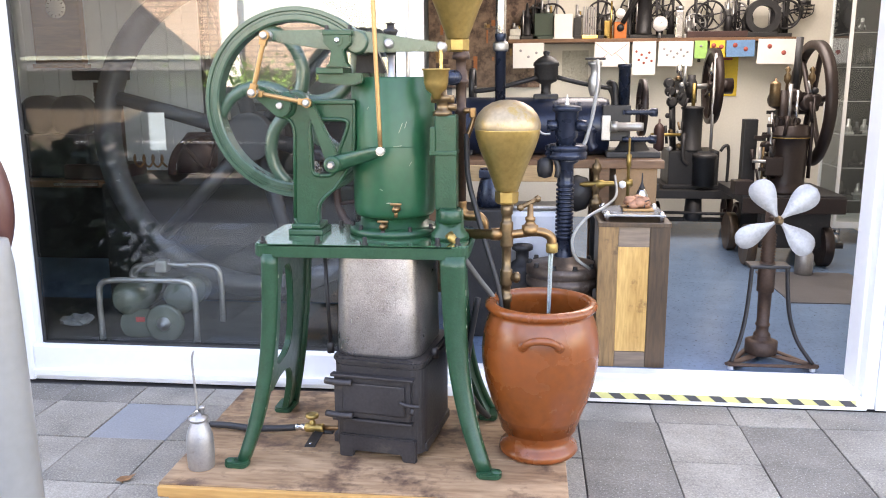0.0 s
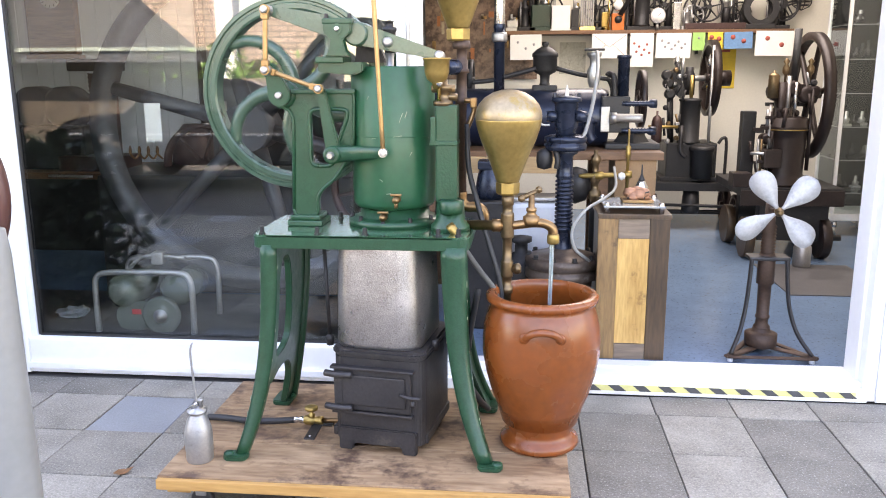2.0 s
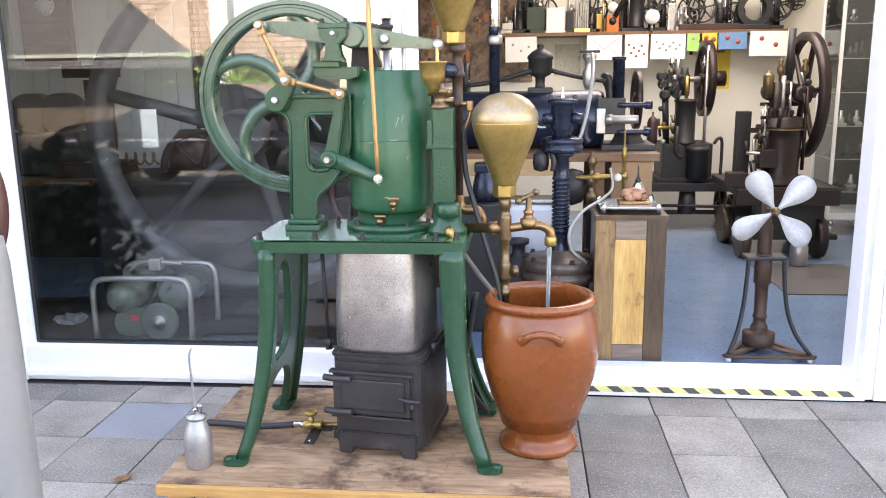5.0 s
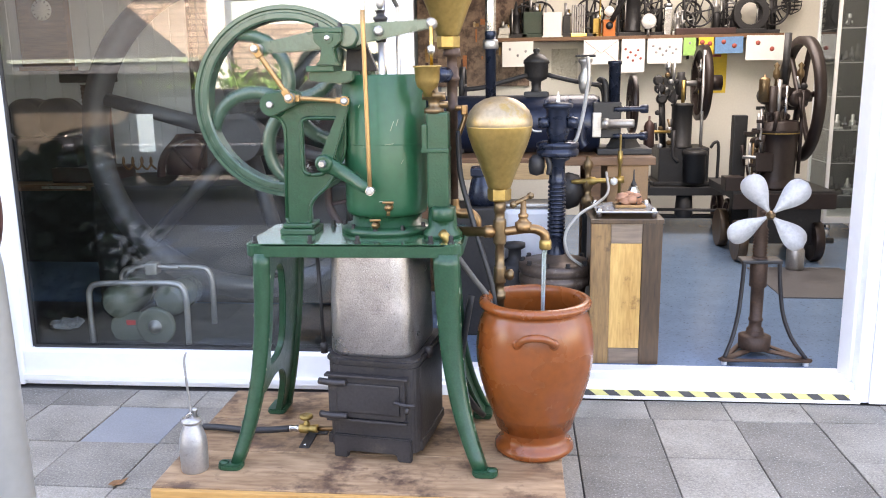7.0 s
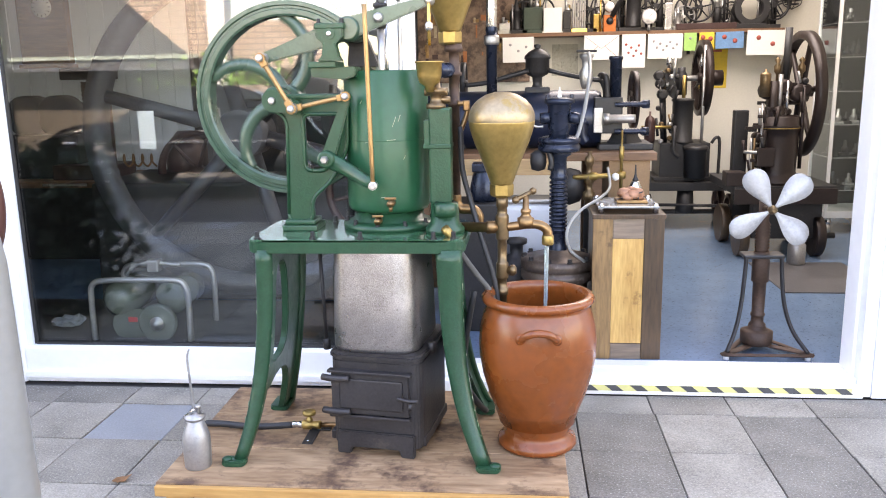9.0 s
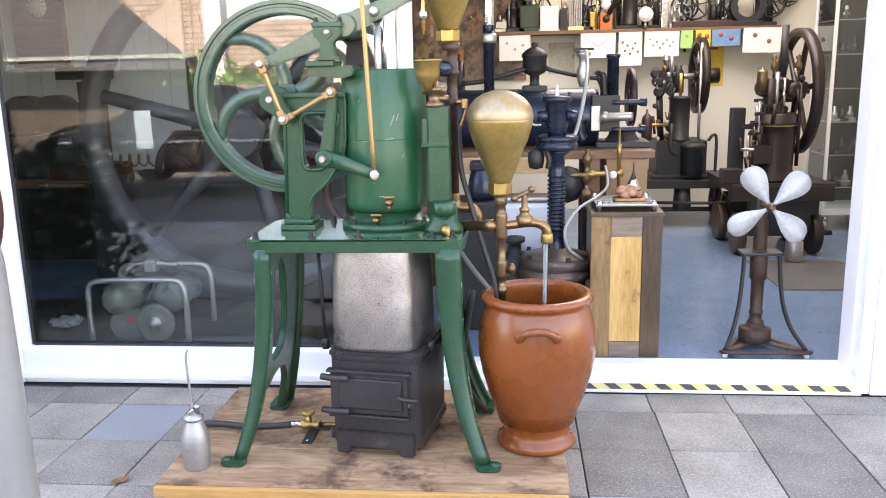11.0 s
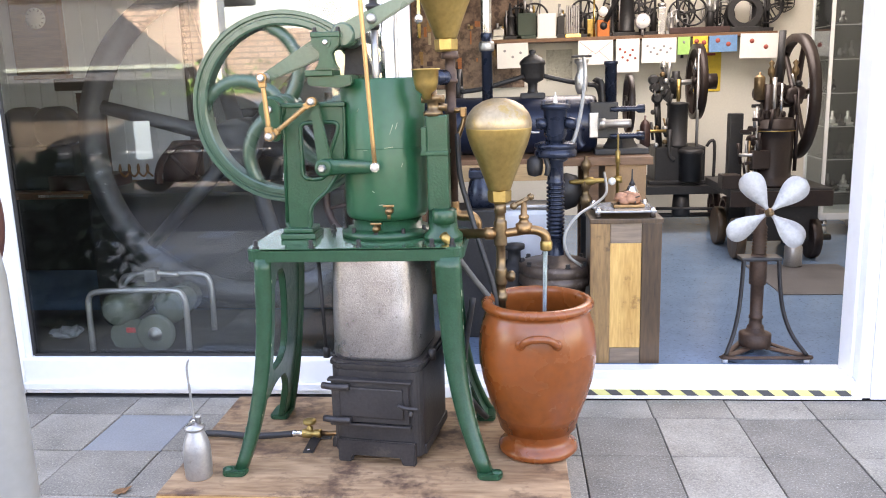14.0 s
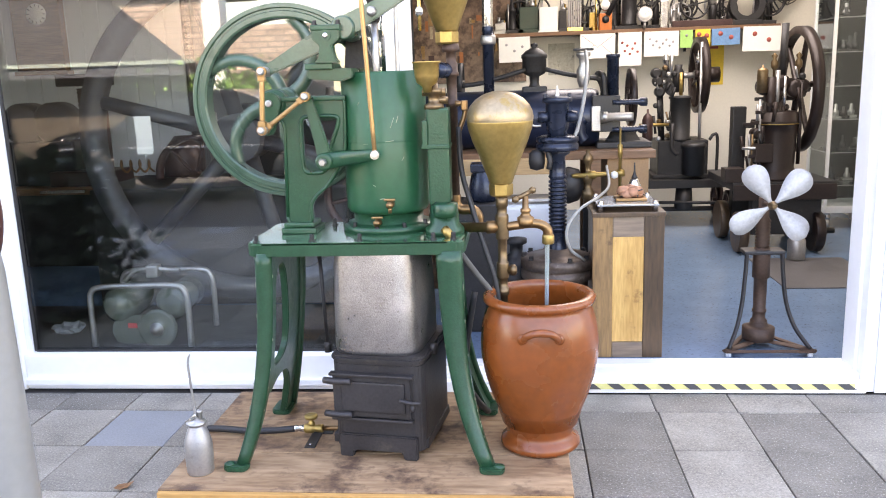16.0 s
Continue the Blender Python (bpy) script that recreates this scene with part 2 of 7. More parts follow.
def tube(bm, pts, r, n=12, k=6, ry=None, up=None, taper=None):
    """A round or flattened bar along a smooth path."""
    P = smooth_path(pts, k) if k > 1 else [Vector(p) for p in pts]
    rings = []
    u = None
    for i, p in enumerate(P):
        d = (P[min(i + 1, len(P) - 1)] - P[max(i - 1, 0)]).normalized()
        if up is not None:
            u = Vector(up)
        elif u is None:
            u = Vector((0, 1, 0)) if abs(d.y) < 0.8 else Vector((1, 0, 0))
        u = (u - d * u.dot(d)).normalized()
        w = d.cross(u)
        s = 1 if taper is None else taper[0] + (taper[1] - taper[0]) * i / (len(P) - 1)
        rings.append([bm.verts.new(p + (w * r * math.cos(a) + u * (ry or r) * math.sin(a)) * s) for a in [2 * math.pi * j / n for j in range(n)]])
    for a, b in zip(rings, rings[1:]):
        for j in range(n):
            f = bm.faces.new((a[j], a[(j + 1) % n], b[(j + 1) % n], b[j]))
            f.smooth = True
    bm.faces.new(rings[0][::-1])
    bm.faces.new(rings[-1])
    return bm


def plate(bm, outline, y0, y1, bevel=0.0):
    """An upright plate: an outline in x and z, from y0 to y1."""
    a = [bm.verts.new((x, y0, z)) for x, z in outline]
    b = [bm.verts.new((x, y1, z)) for x, z in outline]
    n = len(outline)
    fs = [bm.faces.new(a), bm.faces.new(b[::-1])]
    for i in range(n):
        fs.append(bm.faces.new((a[i], b[i], b[(i + 1) % n], a[(i + 1) % n])))
    bmesh.ops.recalc_face_normals(bm, faces=fs)
    if bevel:
        bmesh.ops.bevel(bm, geom=list({e for f in fs for e in f.edges}), offset=bevel, segments=2, affect="EDGES")
    return bm


def cut_plate(bm, outer, inner, y0, y1, bevel=0.0):
    """An upright plate in x and z with one opening through it."""
    loops = [[bm.verts.new((x, y0, z)) for x, z in lp] for lp in (outer, inner)]
    edges = [bm.edges.new((lp[i], lp[(i + 1) % len(lp)])) for lp in loops for i in range(len(lp))]
    front = [f for f in bmesh.ops.triangle_fill(bm, edges=edges, use_beauty=True)["geom"] if isinstance(f, bmesh.types.BMFace)]
    back = {v: bm.verts.new((v.co.x, y1, v.co.z)) for lp in loops for v in lp}
    for f in front:
        bm.faces.new([back[v] for v in reversed(f.verts)])
    rim = []
    for lp in loops:
        for i in range(len(lp)):
            a, b = lp[i], lp[(i + 1) % len(lp)]
            bm.faces.new((a, b, back[b], back[a]))
            rim += [bm.edges.get((a, b)), bm.edges.get((back[a], back[b]))]
    bmesh.ops.recalc_face_normals(bm, faces=bm.faces)
    if bevel:
        bmesh.ops.bevel(bm, geom=rim, offset=bevel, segments=2, affect="EDGES")
    return bm


def rounded(outline, r, k=4):
    """The outline with its corners rounded off by up to r."""
    out = []
    n = len(outline)
    for i in range(n):
        p, q, w = Vector(outline[i - 1]), Vector(outline[i]), Vector(outline[(i + 1) % n])
        a, b = (p - q), (w - q)
        a, b = q + a.normalized() * min(r, a.length * 0.45), q + b.normalized() * min(r, b.length * 0.45)
        for j in range(k + 1):
            t = j / k
            c = a * (1 - t) ** 2 + q * 2 * t * (1 - t) + b * t * t
            out.append((c.x, c.y))
    return out


def slab(bm, outline, z0, z1, bevel=0.0):
    """A flat plate: an outline in x and y, from z0 to z1."""
    plate(bm, outline, z0, z1, bevel)
    for v in bm.verts:
        v.co = Vector((v.co.x, v.co.z, v.co.y))
    bmesh.ops.recalc_face_normals(bm, faces=bm.faces)
    return bm


def ring(bm, c, ri, ro, y0, y1, n=64, a0=0.0, a1=360.0):
    """A ring or arc of rectangular section in the x-z plane about c = (x, z)."""
    full = a1 - a0 >= 359.9
    st = []
    for k in range(n if full else n + 1):
        a = radians(a0 + (a1 - a0) * k / n)
        st.append([bm.verts.new((c[0] + r * math.cos(a), y, c[1] + r * math.sin(a))) for r, y in ((ri, y0), (ro, y0), (ro, y1), (ri, y1))])
    for k in range(len(st) if full else len(st) - 1):
        p, q = st[k], st[(k + 1) % len(st)]
        for i in range(4):
            f = bm.faces.new((p[i], p[(i + 1) % 4], q[(i + 1) % 4], q[i]))
            f.smooth = False
    if not full:
        bm.faces.new(st[0])
        bm.faces.new(st[-1][::-1])
    return bm


def link(name, bm, material):
    me = bpy.data.meshes.new(name)
    bmesh.ops.recalc_face_normals(bm, faces=bm.faces)
    bm.to_mesh(me)
    bm.free()
    me.materials.append(material)
    return new(name, me)


def part(name, bm, material, parent=None, label=""):
    """Links a bmesh as one mesh under a thing or part."""
    ob = link(name, bm, material)
    ob.parent = parent
    return tagged(ob, label)


def thing(name, label, category, at=(0, 0, 0), rz=0, group="", kind=""):
    ob = new(name)
    ob.matrix_basis = pose(*at, 0, 0, rz)
    ob.empty_display_size = 0.1
    return tagged(ob, label, category, group, kind)


def B():
    return bmesh.new()


def boxed(*a, **k):
    return box(bmesh.new(), *a, **k)


def bolt(parent, x, y, z, r=0.008, h=0.012, turn=None, material=None):
    bm = lathe(B(), [(r * 1.5, 0), (r * 1.5, h * 0.2), (r, h * 0.2), (r, h * 0.9), (r * 0.8, h)], 6, (x, y, z), turn)
    return part("bolt", bm, material or IRON_BLACK, parent)


BACK = Matrix.Rotation(radians(90), 3, "X")      # turned pieces that point to -y
RIGHT = Matrix.Rotation(radians(90), 3, "Y")     # turned pieces that point to +x

# ---- the setting ----
FLOOR_Z = 0.06
PANEL_X0, PANEL_X1, PANEL_Y0, PANEL_Y1 = 1.6, 3.4, 1.5, 3.7
ground = tagged(part("ground", boxed(-60, 60, -80, 60, -0.3, -0.012), GROUT), "grey ground reaching into the distance", "ground", kind="structure")
paving = tagged(part("pavement", boxed(-3.6, 5.1, -4.2, 0.22, -0.2, -0.008), GROUT), "concrete tile pavement before the workshop", "pavement", kind="structure")


def facade():
    """White front with a fixed pane, a wide sliding-door opening and lintel."""
    w = tagged(part("wall_front", box(B(), -7.2, -0.93, 0.22, 0.45, 0, 7.0), PLASTER_OUT), "white front wall beside the window", "wall", kind="structure")
    tagged(part("wall_front", box(B(), 2.66, 8.2, 0.22, 0.45, 0, 7.0), PLASTER_OUT), "white rendered wall beside the sliding door", "wall", kind="structure")
    # Upper wall, out of view, raised to 7 m to shade the forecourt.
    tagged(part("wall_front", box(B(), -0.93, 2.66, 0.22, 0.45, 2.15, 7.0), PLASTER_OUT), "white wall above the window and door, raised to cast shade", "wall", kind="structure")
    win = tagged(new("window_1"), "large fixed window pane in white frame", "window", kind="structure")
    part("window_frame", box(B(), -0.93, -0.84, 0.235, 0.303, 0, 2.15, 0.006), WHITE, win)
    part("window_frame", box(B(), -0.84, -0.815, 0.27, 0.303, 0.15, 2.15, 0.003), WHITE_PLASTIC, win)
    part("window_sill", box(B(), -0.84, 0.775, 0.245, 0.303, 0, 0.155, 0.008), WHITE, win)
    part("inner_sill", box(B(), -0.93, 0.775, 0.3175, 0.4495, 0, 0.055), WHITE_PLASTIC, win)
    part("sill_ledge", box(B(), -0.84, 0.775, 0.232, 0.26, 0.02, 0.05, 0.004), WHITE, win)
    part("window_frame", box(B(), -0.84, 0.775, 0.25, 0.38, 2.05, 2.15), WHITE, win)
    part("gasket", box(B(), -0.815, -0.806, 0.285, 0.30, 0.158, 2.05), RUBBER, win)
    part("gasket", box(B(), -0.806, 0.775, 0.285, 0.30, 0.1552, 0.163), RUBBER, win)
    pane = part("pane", box(B(), -0.812, 0.775, 0.305, 0.317, 0.156, 2.05), TINT_PANE, win)
    pane.visible_shadow = False
    door = tagged(new("door_1"), "white sliding door frame standing open", "door", kind="structure")
    part("door_jamb", box(B(), 0.775, 0.868, 0.24, 0.42, 0, 2.15, 0.006), WHITE, door)
    part("door_jamb", box(B(), 2.612, 2.66, 0.228, 0.42, 0, 2.15, 0.006), WHITE, door)
    part("door_jamb", box(B(), 2.597, 2.6118, 0.28, 0.40, 0.0685, 2.15, 0.003), WHITE, door)
    part("threshold", box(B(), 0.868, 2.612, 0.25, 0.44, 0, 0.068, 0.006), WHITE, door)
    part("door_track", box(B(), 0.868, 2.597, 0.34, 0.36, 0.0682, 0.076, 0.002), WHITE, door)
    part("threshold_step", box(B(), 0.868, 2.625, 0.212, 0.2498, 0.0, 0.047, 0.004), WHITE, door)
    part("door_head", box(B(), 0.868, 2.612, 0.25, 0.42, 2.05, 2.15), WHITE, door)
    # hazard tape along the foot of the threshold
    yel = mat("pale_yellow_tape", (0.70, 0.66, 0.28), 0.5, 0, 0.1, 10, 0.02, 40)
    blk = mat("black_tape", (0.07, 0.072, 0.075), 0.5, 0, 0.2, 10, 0.02, 40)
    tape = tagged(part("hazard_tape", boxed(1.30, 2.58, 0.2085, 0.2115, 0.018, 0.042), yel), "yellow and black striped hazard tape along the threshold", "tape")
    bm = B()
    for i in range(13):
        x = 1.33 + i * 0.0985
        plate(bm, [(x, 0.0421), (x + 0.045, 0.0421), (x + 0.075, 0.018), (x + 0.03, 0.018)], 0.2065, 0.2082)
    part("black_stripes", bm, blk, tape)


facade()
# Unseen slab added on the tall walls to keep the sun off.
tagged(part("roof", boxed(-7.2, 8.2, 0.1, 7.0, 7.0, 7.2), IRON_BLACK), "unseen flat slab added to block the sun", "roof", kind="structure")


def room():
    tagged(part("floor", boxed(-3.0, 3.95, 0.45, 4.6, -0.1, FLOOR_Z), FLOOR), "speckled blue-grey sheet floor", "floor", kind="structure")
    # Darker tone puts the dimness behind the pane into the wall colour.
    grey = mat("shaded_wall_tone", (0.20, 0.225, 0.25), 0.8, 0, 0.08, 2, 0.08, 60)
    tagged(part("wall_back", boxed(0.6, 3.95, 4.4, 4.6, -0.1, 2.6), PLASTER), "cream painted back wall", "wall", kind="structure")
    tagged(part("wall_back", boxed(-3.0, 0.5995, 4.4, 4.6, -0.1, 2.6), grey), "back wall coloured blue-grey for the room's shade", "wall", kind="structure")
    tagged(part("wall_left", boxed(-3.2, -3.0, 0.45, 4.6, -0.1, 2.6), grey), "side wall coloured blue-grey for the room's shade", "wall", kind="structure")
    # Black sheet added to stand for the shade on the floor here.
    tagged(part("dark_floor_sheet", boxed(-2.9, 0.7, 0.5, 1.33, FLOOR_Z, FLOOR_Z + 0.006), RUBBER), "black sheet darkening the floor along the window", "mat")
    tagged(part("floor_patch", boxed(2.74, 3.31, 1.58, 2.32, FLOOR_Z, FLOOR_Z + 0.006), mat("grey_brown_patch", (0.085, 0.082, 0.085), 0.5, 0, 0.3, 8, 0.3, 120)), "grey-brown rectangle on the floor", "mat")
    tagged(part("wall_right", boxed(3.95, 4.1, 0.45, 4.6, -0.1, 2.6), PLASTER), "cream panelled side wall", "wall", kind="structure")
    # ceiling with a long opening for the panel above the fill lamp
    bm = box(B(), -3.2, PANEL_X0, 0.45, 4.6, 2.6, 2.75)
    box(bm, PANEL_X1, 4.1, 0.45, 4.6, 2.6, 2.75)
    box(bm, PANEL_X0, PANEL_X1, 0.45, PANEL_Y0, 2.6, 2.75)
    box(bm, PANEL_X0, PANEL_X1, PANEL_Y1, 4.6, 2.6, 2.75)
    tagged(part("ceiling", bm, CEIL), "white workshop ceiling with an added panel", "ceiling", kind="structure")
    # Opaque panel added over the fill lamp; no daylight passes it.
    tagged(part("fill_panel", boxed(PANEL_X0, PANEL_X1, PANEL_Y0, PANEL_Y1, 2.70, 2.73), CEIL), "opaque white panel above the added fill lamp", "roof light", kind="structure")
    # boarded lining on the right wall
    for i in range(14):
        y = 4.38 - i * 0.16
        part("board", boxed(3.935, 3.949, y - 0.157, y - 0.003, FLOOR_Z, 2.6, bevel=0.003), PLASTER, bpy.data.objects["wall_right"])


room()


# ---- the hot-air pumping engine ----
BOARD_Z = 0.12
TOP_Z = 0.797
LY = -0.50                                    # plane of the linkage
AX = Vector((0.534, 0, 1.203))                # crankshaft
BEAM = Vector((0.732, 0, 1.394))              # pivot of the beam
BELL = Vector((0.699, 0, 1.026))              # pivot of the bell crank
CRANK_R, CONROD, SIDE_ROD = 0.078, 0.172, 0.163
BEAM_L, BELL_U, BELL_S = 0.220, 0.200, 0.170
CYL = (0.865, -0.345)


def polar(c, a, r):
    return Vector((c.x + r * math.cos(a), 0, c.z + r * math.sin(a)))


def meet(c1, r1, c2, r2, side):
    """Where two circles in the x-z plane cross."""
    d = c2 - c1
    n = d.length
    a = (r1 * r1 - r2 * r2 + n * n) / (2 * n)
    h = math.sqrt(max(0, r1 * r1 - a * a))
    u = d / n
    return c1 + u * a + Vector((-u.z, 0, u.x)) * h * side


def crank_angle(t):
    s = t - 8
    phi = radians(154.94 + 344.677 * t + 0.6052 * (s * s - 64) - 0.00476 * (s ** 3 + 512))
    return phi + radians(7.78) * math.cos(phi) + radians(2.56) * math.sin(phi)


def linkage(t):
    """Crank pin, beam end and bell-crank top at time t, with the angles of beam and bell crank."""
    a = crank_angle(t)
    pin = polar(AX, a, CRANK_R)
    end = meet(pin, CONROD, BEAM, BEAM_L, 1)
    if end.x > BEAM.x or end.z < pin.z:
        end = meet(pin, CONROD, BEAM, BEAM_L, -1)
    top = meet(pin, SIDE_ROD, BELL, BELL_U, 1)
    if top.z < BELL.z:
        top = meet(pin, SIDE_ROD, BELL, BELL_U, -1)
    beam = math.atan2(BEAM.z - end.z, BEAM.x - end.x)
    bell = math.atan2(top.z - BELL.z, top.x - BELL.x)
    return a, pin, end, top, beam, bell


A0, PIN0, END0, TOP0, BEAM0, BELL0 = linkage(0.0)
engine = thing("pumping_engine", "green cast-iron hot-air pumping engine on a four-legged table, running", "engine")


def leg_line(z, side=1):
    """How far a leg stands out from its top, and how far it steps forward, at height z."""
    f = max(0.0, min(1.0, (TOP_Z - 0.03 - z) / (TOP_Z - 0.03 - BOARD_Z)))
    return 0.018 * f + (0.070 if side > 0 else 0.090) * f ** 3.2, 0.104 * f ** 2.4


def front_leg(x, side):
    """A half-round leg that bows out and forward to a flat turned-up toe."""
    bm = B()
    rings = []
    w0, w1 = (0.054, 0.040) if side > 0 else (0.078, 0.046)
    n = 18
    for i in range(n + 1):
        f = i / n
        z = TOP_Z - 0.03 - (TOP_Z - 0.03 - BOARD_Z - 0.012) * f
        out, fwd = leg_line(z, side)
        w = w0 + (w1 - w0) * f ** 1.3
        cx, cy = x - side * out, -0.588 - fwd
        sec = [(-0.5, 0.022), (-0.5, -0.002), (-0.42, -0.012), (-0.22, -0.019), (0, -0.021), (0.22, -0.019), (0.42, -0.012), (0.5, -0.002), (0.5, 0.022), (0.3, 0.026), (-0.3, 0.026)]
        rings.append([bm.verts.new((cx + a * w, cy + b, z)) for a, b in sec])
    m = len(rings[0])
    for a, b in zip(rings, rings[1:]):
        for k in range(m):
            f = bm.faces.new((a[k], a[(k + 1) % m], b[(k + 1) % m], b[k]))
            f.smooth = 0 < k < 7
    bm.faces.new(rings[0][::-1])
    bm.faces.new(rings[-1])
    lg = part("leg", bm, GREEN_CAST, engine)
    out, fwd = leg_line(BOARD_Z, side)
    fx, fy = x - side * (out + 0.010), -0.588 - fwd - 0.008
    toe = slab(B(), rounded([(fx - 0.036, fy - 0.024), (fx + 0.036, fy - 0.024), (fx + 0.04, fy + 0.026), (fx - 0.04, fy + 0.026)], 0.02), BOARD_Z, BOARD_Z + 0.017, 0.004)
    part("foot", toe, GREEN_CAST, lg)
    part("toe_bead", lathe(B(), [(0.010, 0.0), (0.016, 0.003), (0.015, 0.008), (0.008, 0.012), (0, 0.013)], 14, (fx - side * 0.022, fy, BOARD_Z + 0.012)), GREEN_CAST, lg)
    # worn paint along the outer edge
    random.seed(int(x * 100))
    for k in range(16):
        z = random.uniform(BOARD_Z + 0.03, TOP_Z - 0.1)
        out, fwd = leg_line(z, side)
        f = (TOP_Z - 0.03 - z) / (TOP_Z - 0.042 - BOARD_Z)
        w = w0 + (w1 - w0) * f ** 1.3
        e = random.choice((-1, -1, 1)) * side
        px_, py_ = x - side * out + e * w * 0.494, -0.588 - fwd - 0.001
        part("paint_chip", box(B(), px_ - 0.0012, px_ + 0.0012, py_ - 0.002, py_ + 0.002, z, z + random.uniform(0.003, 0.012), 0.0005), CHIP, lg)


def side_frame(x, side):
    """Cast side of the table: arched web, sloping tie and the broad back leg, bowed outwards."""
    zt = TOP_Z - 0.031
    outer = [(-0.575, zt), (-0.245, zt), (-0.252, 0.60), (-0.270, 0.42), (-0.262, 0.28), (-0.228, 0.17), (-0.195, BOARD_Z), (-0.285, BOARD_Z), (-0.305, 0.16), (-0.335, 0.25), (-0.375, 0.31), (-0.43, 0.345), (-0.52, 0.345), (-0.605, 0.315), (-0.615, 0.36), (-0.590, 0.50), (-0.578, 0.62)]
    inner = [(-0.545, 0.66), (-0.52, 0.705), (-0.47, 0.712), (-0.435, 0.68), (-0.42, 0.60), (-0.415, 0.50), (-0.425, 0.43), (-0.47, 0.405), (-0.535, 0.40), (-0.572, 0.405), (-0.562, 0.50), (-0.552, 0.60)]
    bm = cut_plate(B(), rounded(outer, 0.03), rounded(inner, 0.02, 3), -0.011, 0.011, 0.003)
    bmesh.ops.subdivide_edges(bm, edges=[e for e in bm.edges if e.calc_length() > 0.06], cuts=4, use_grid_fill=True)
    for v in bm.verts:
        v.co = Vector((x - side * leg_line(v.co.z, side)[0] + v.co.y, v.co.x, v.co.z))
    bmesh.ops.recalc_face_normals(bm, faces=bm.faces)
    fr = part("side_frame", bm, GREEN_CAST, engine)
    bm = tube(B(), [(x - side * leg_line(z, side)[0], y, z) for y, z in ((-0.25, zt), (-0.256, 0.60), (-0.274, 0.42), (-0.266, 0.28), (-0.232, 0.17), (-0.20, BOARD_Z + 0.008))], 0.008, 8, 5, ry=0.028, up=(1, 0, 0))
    part("back_leg_flange", bm, GREEN_CAST, fr)
    fx = x - side * leg_line(BOARD_Z, side)[0]
    part("foot", slab(B(), rounded([(fx - 0.036, -0.295), (fx + 0.03, -0.295), (fx + 0.03, -0.19), (fx - 0.036, -0.19)], 0.02), BOARD_Z, BOARD_Z + 0.018, 0.004), GREEN_CAST, fr)


def table():
    x0, x1, y0, y1 = 0.472, 1.118, -0.60, -0.245
    corners = [(x0 - 0.003, y0 - 0.003), (x1 + 0.003, y0 - 0.003), (x1 + 0.003, y1 + 0.003), (x0 - 0.003, y1 + 0.003)]
    part("table_plate", slab(B(), rounded(corners, 0.045, 6), TOP_Z - 0.012, TOP_Z, 0.002), TABLE_GREEN, engine)
    corners = [(x0 - 0.006, y0 - 0.006), (x1 + 0.006, y0 - 0.006), (x1 + 0.006, y1 + 0.006), (x0 - 0.006, y1 + 0.006)]
    part("plate_rim", slab(B(), rounded(corners, 0.05, 6), TOP_Z - 0.040, TOP_Z - 0.002, 0.003), GREEN_CAST, engine)
    for x, side in ((0.517, 1), (1.075, -1)):
        front_leg(x, side)
        side_frame(x + side * 0.012, side)
    for x, y in ((0.495, -0.575), (0.665, -0.575), (0.675, -0.30), (0.73, -0.30), (1.09, -0.575), (1.03, -0.58), (0.81, -0.578)):
        bolt(engine, x, y, TOP_Z, 0.007, 0.022)


table()


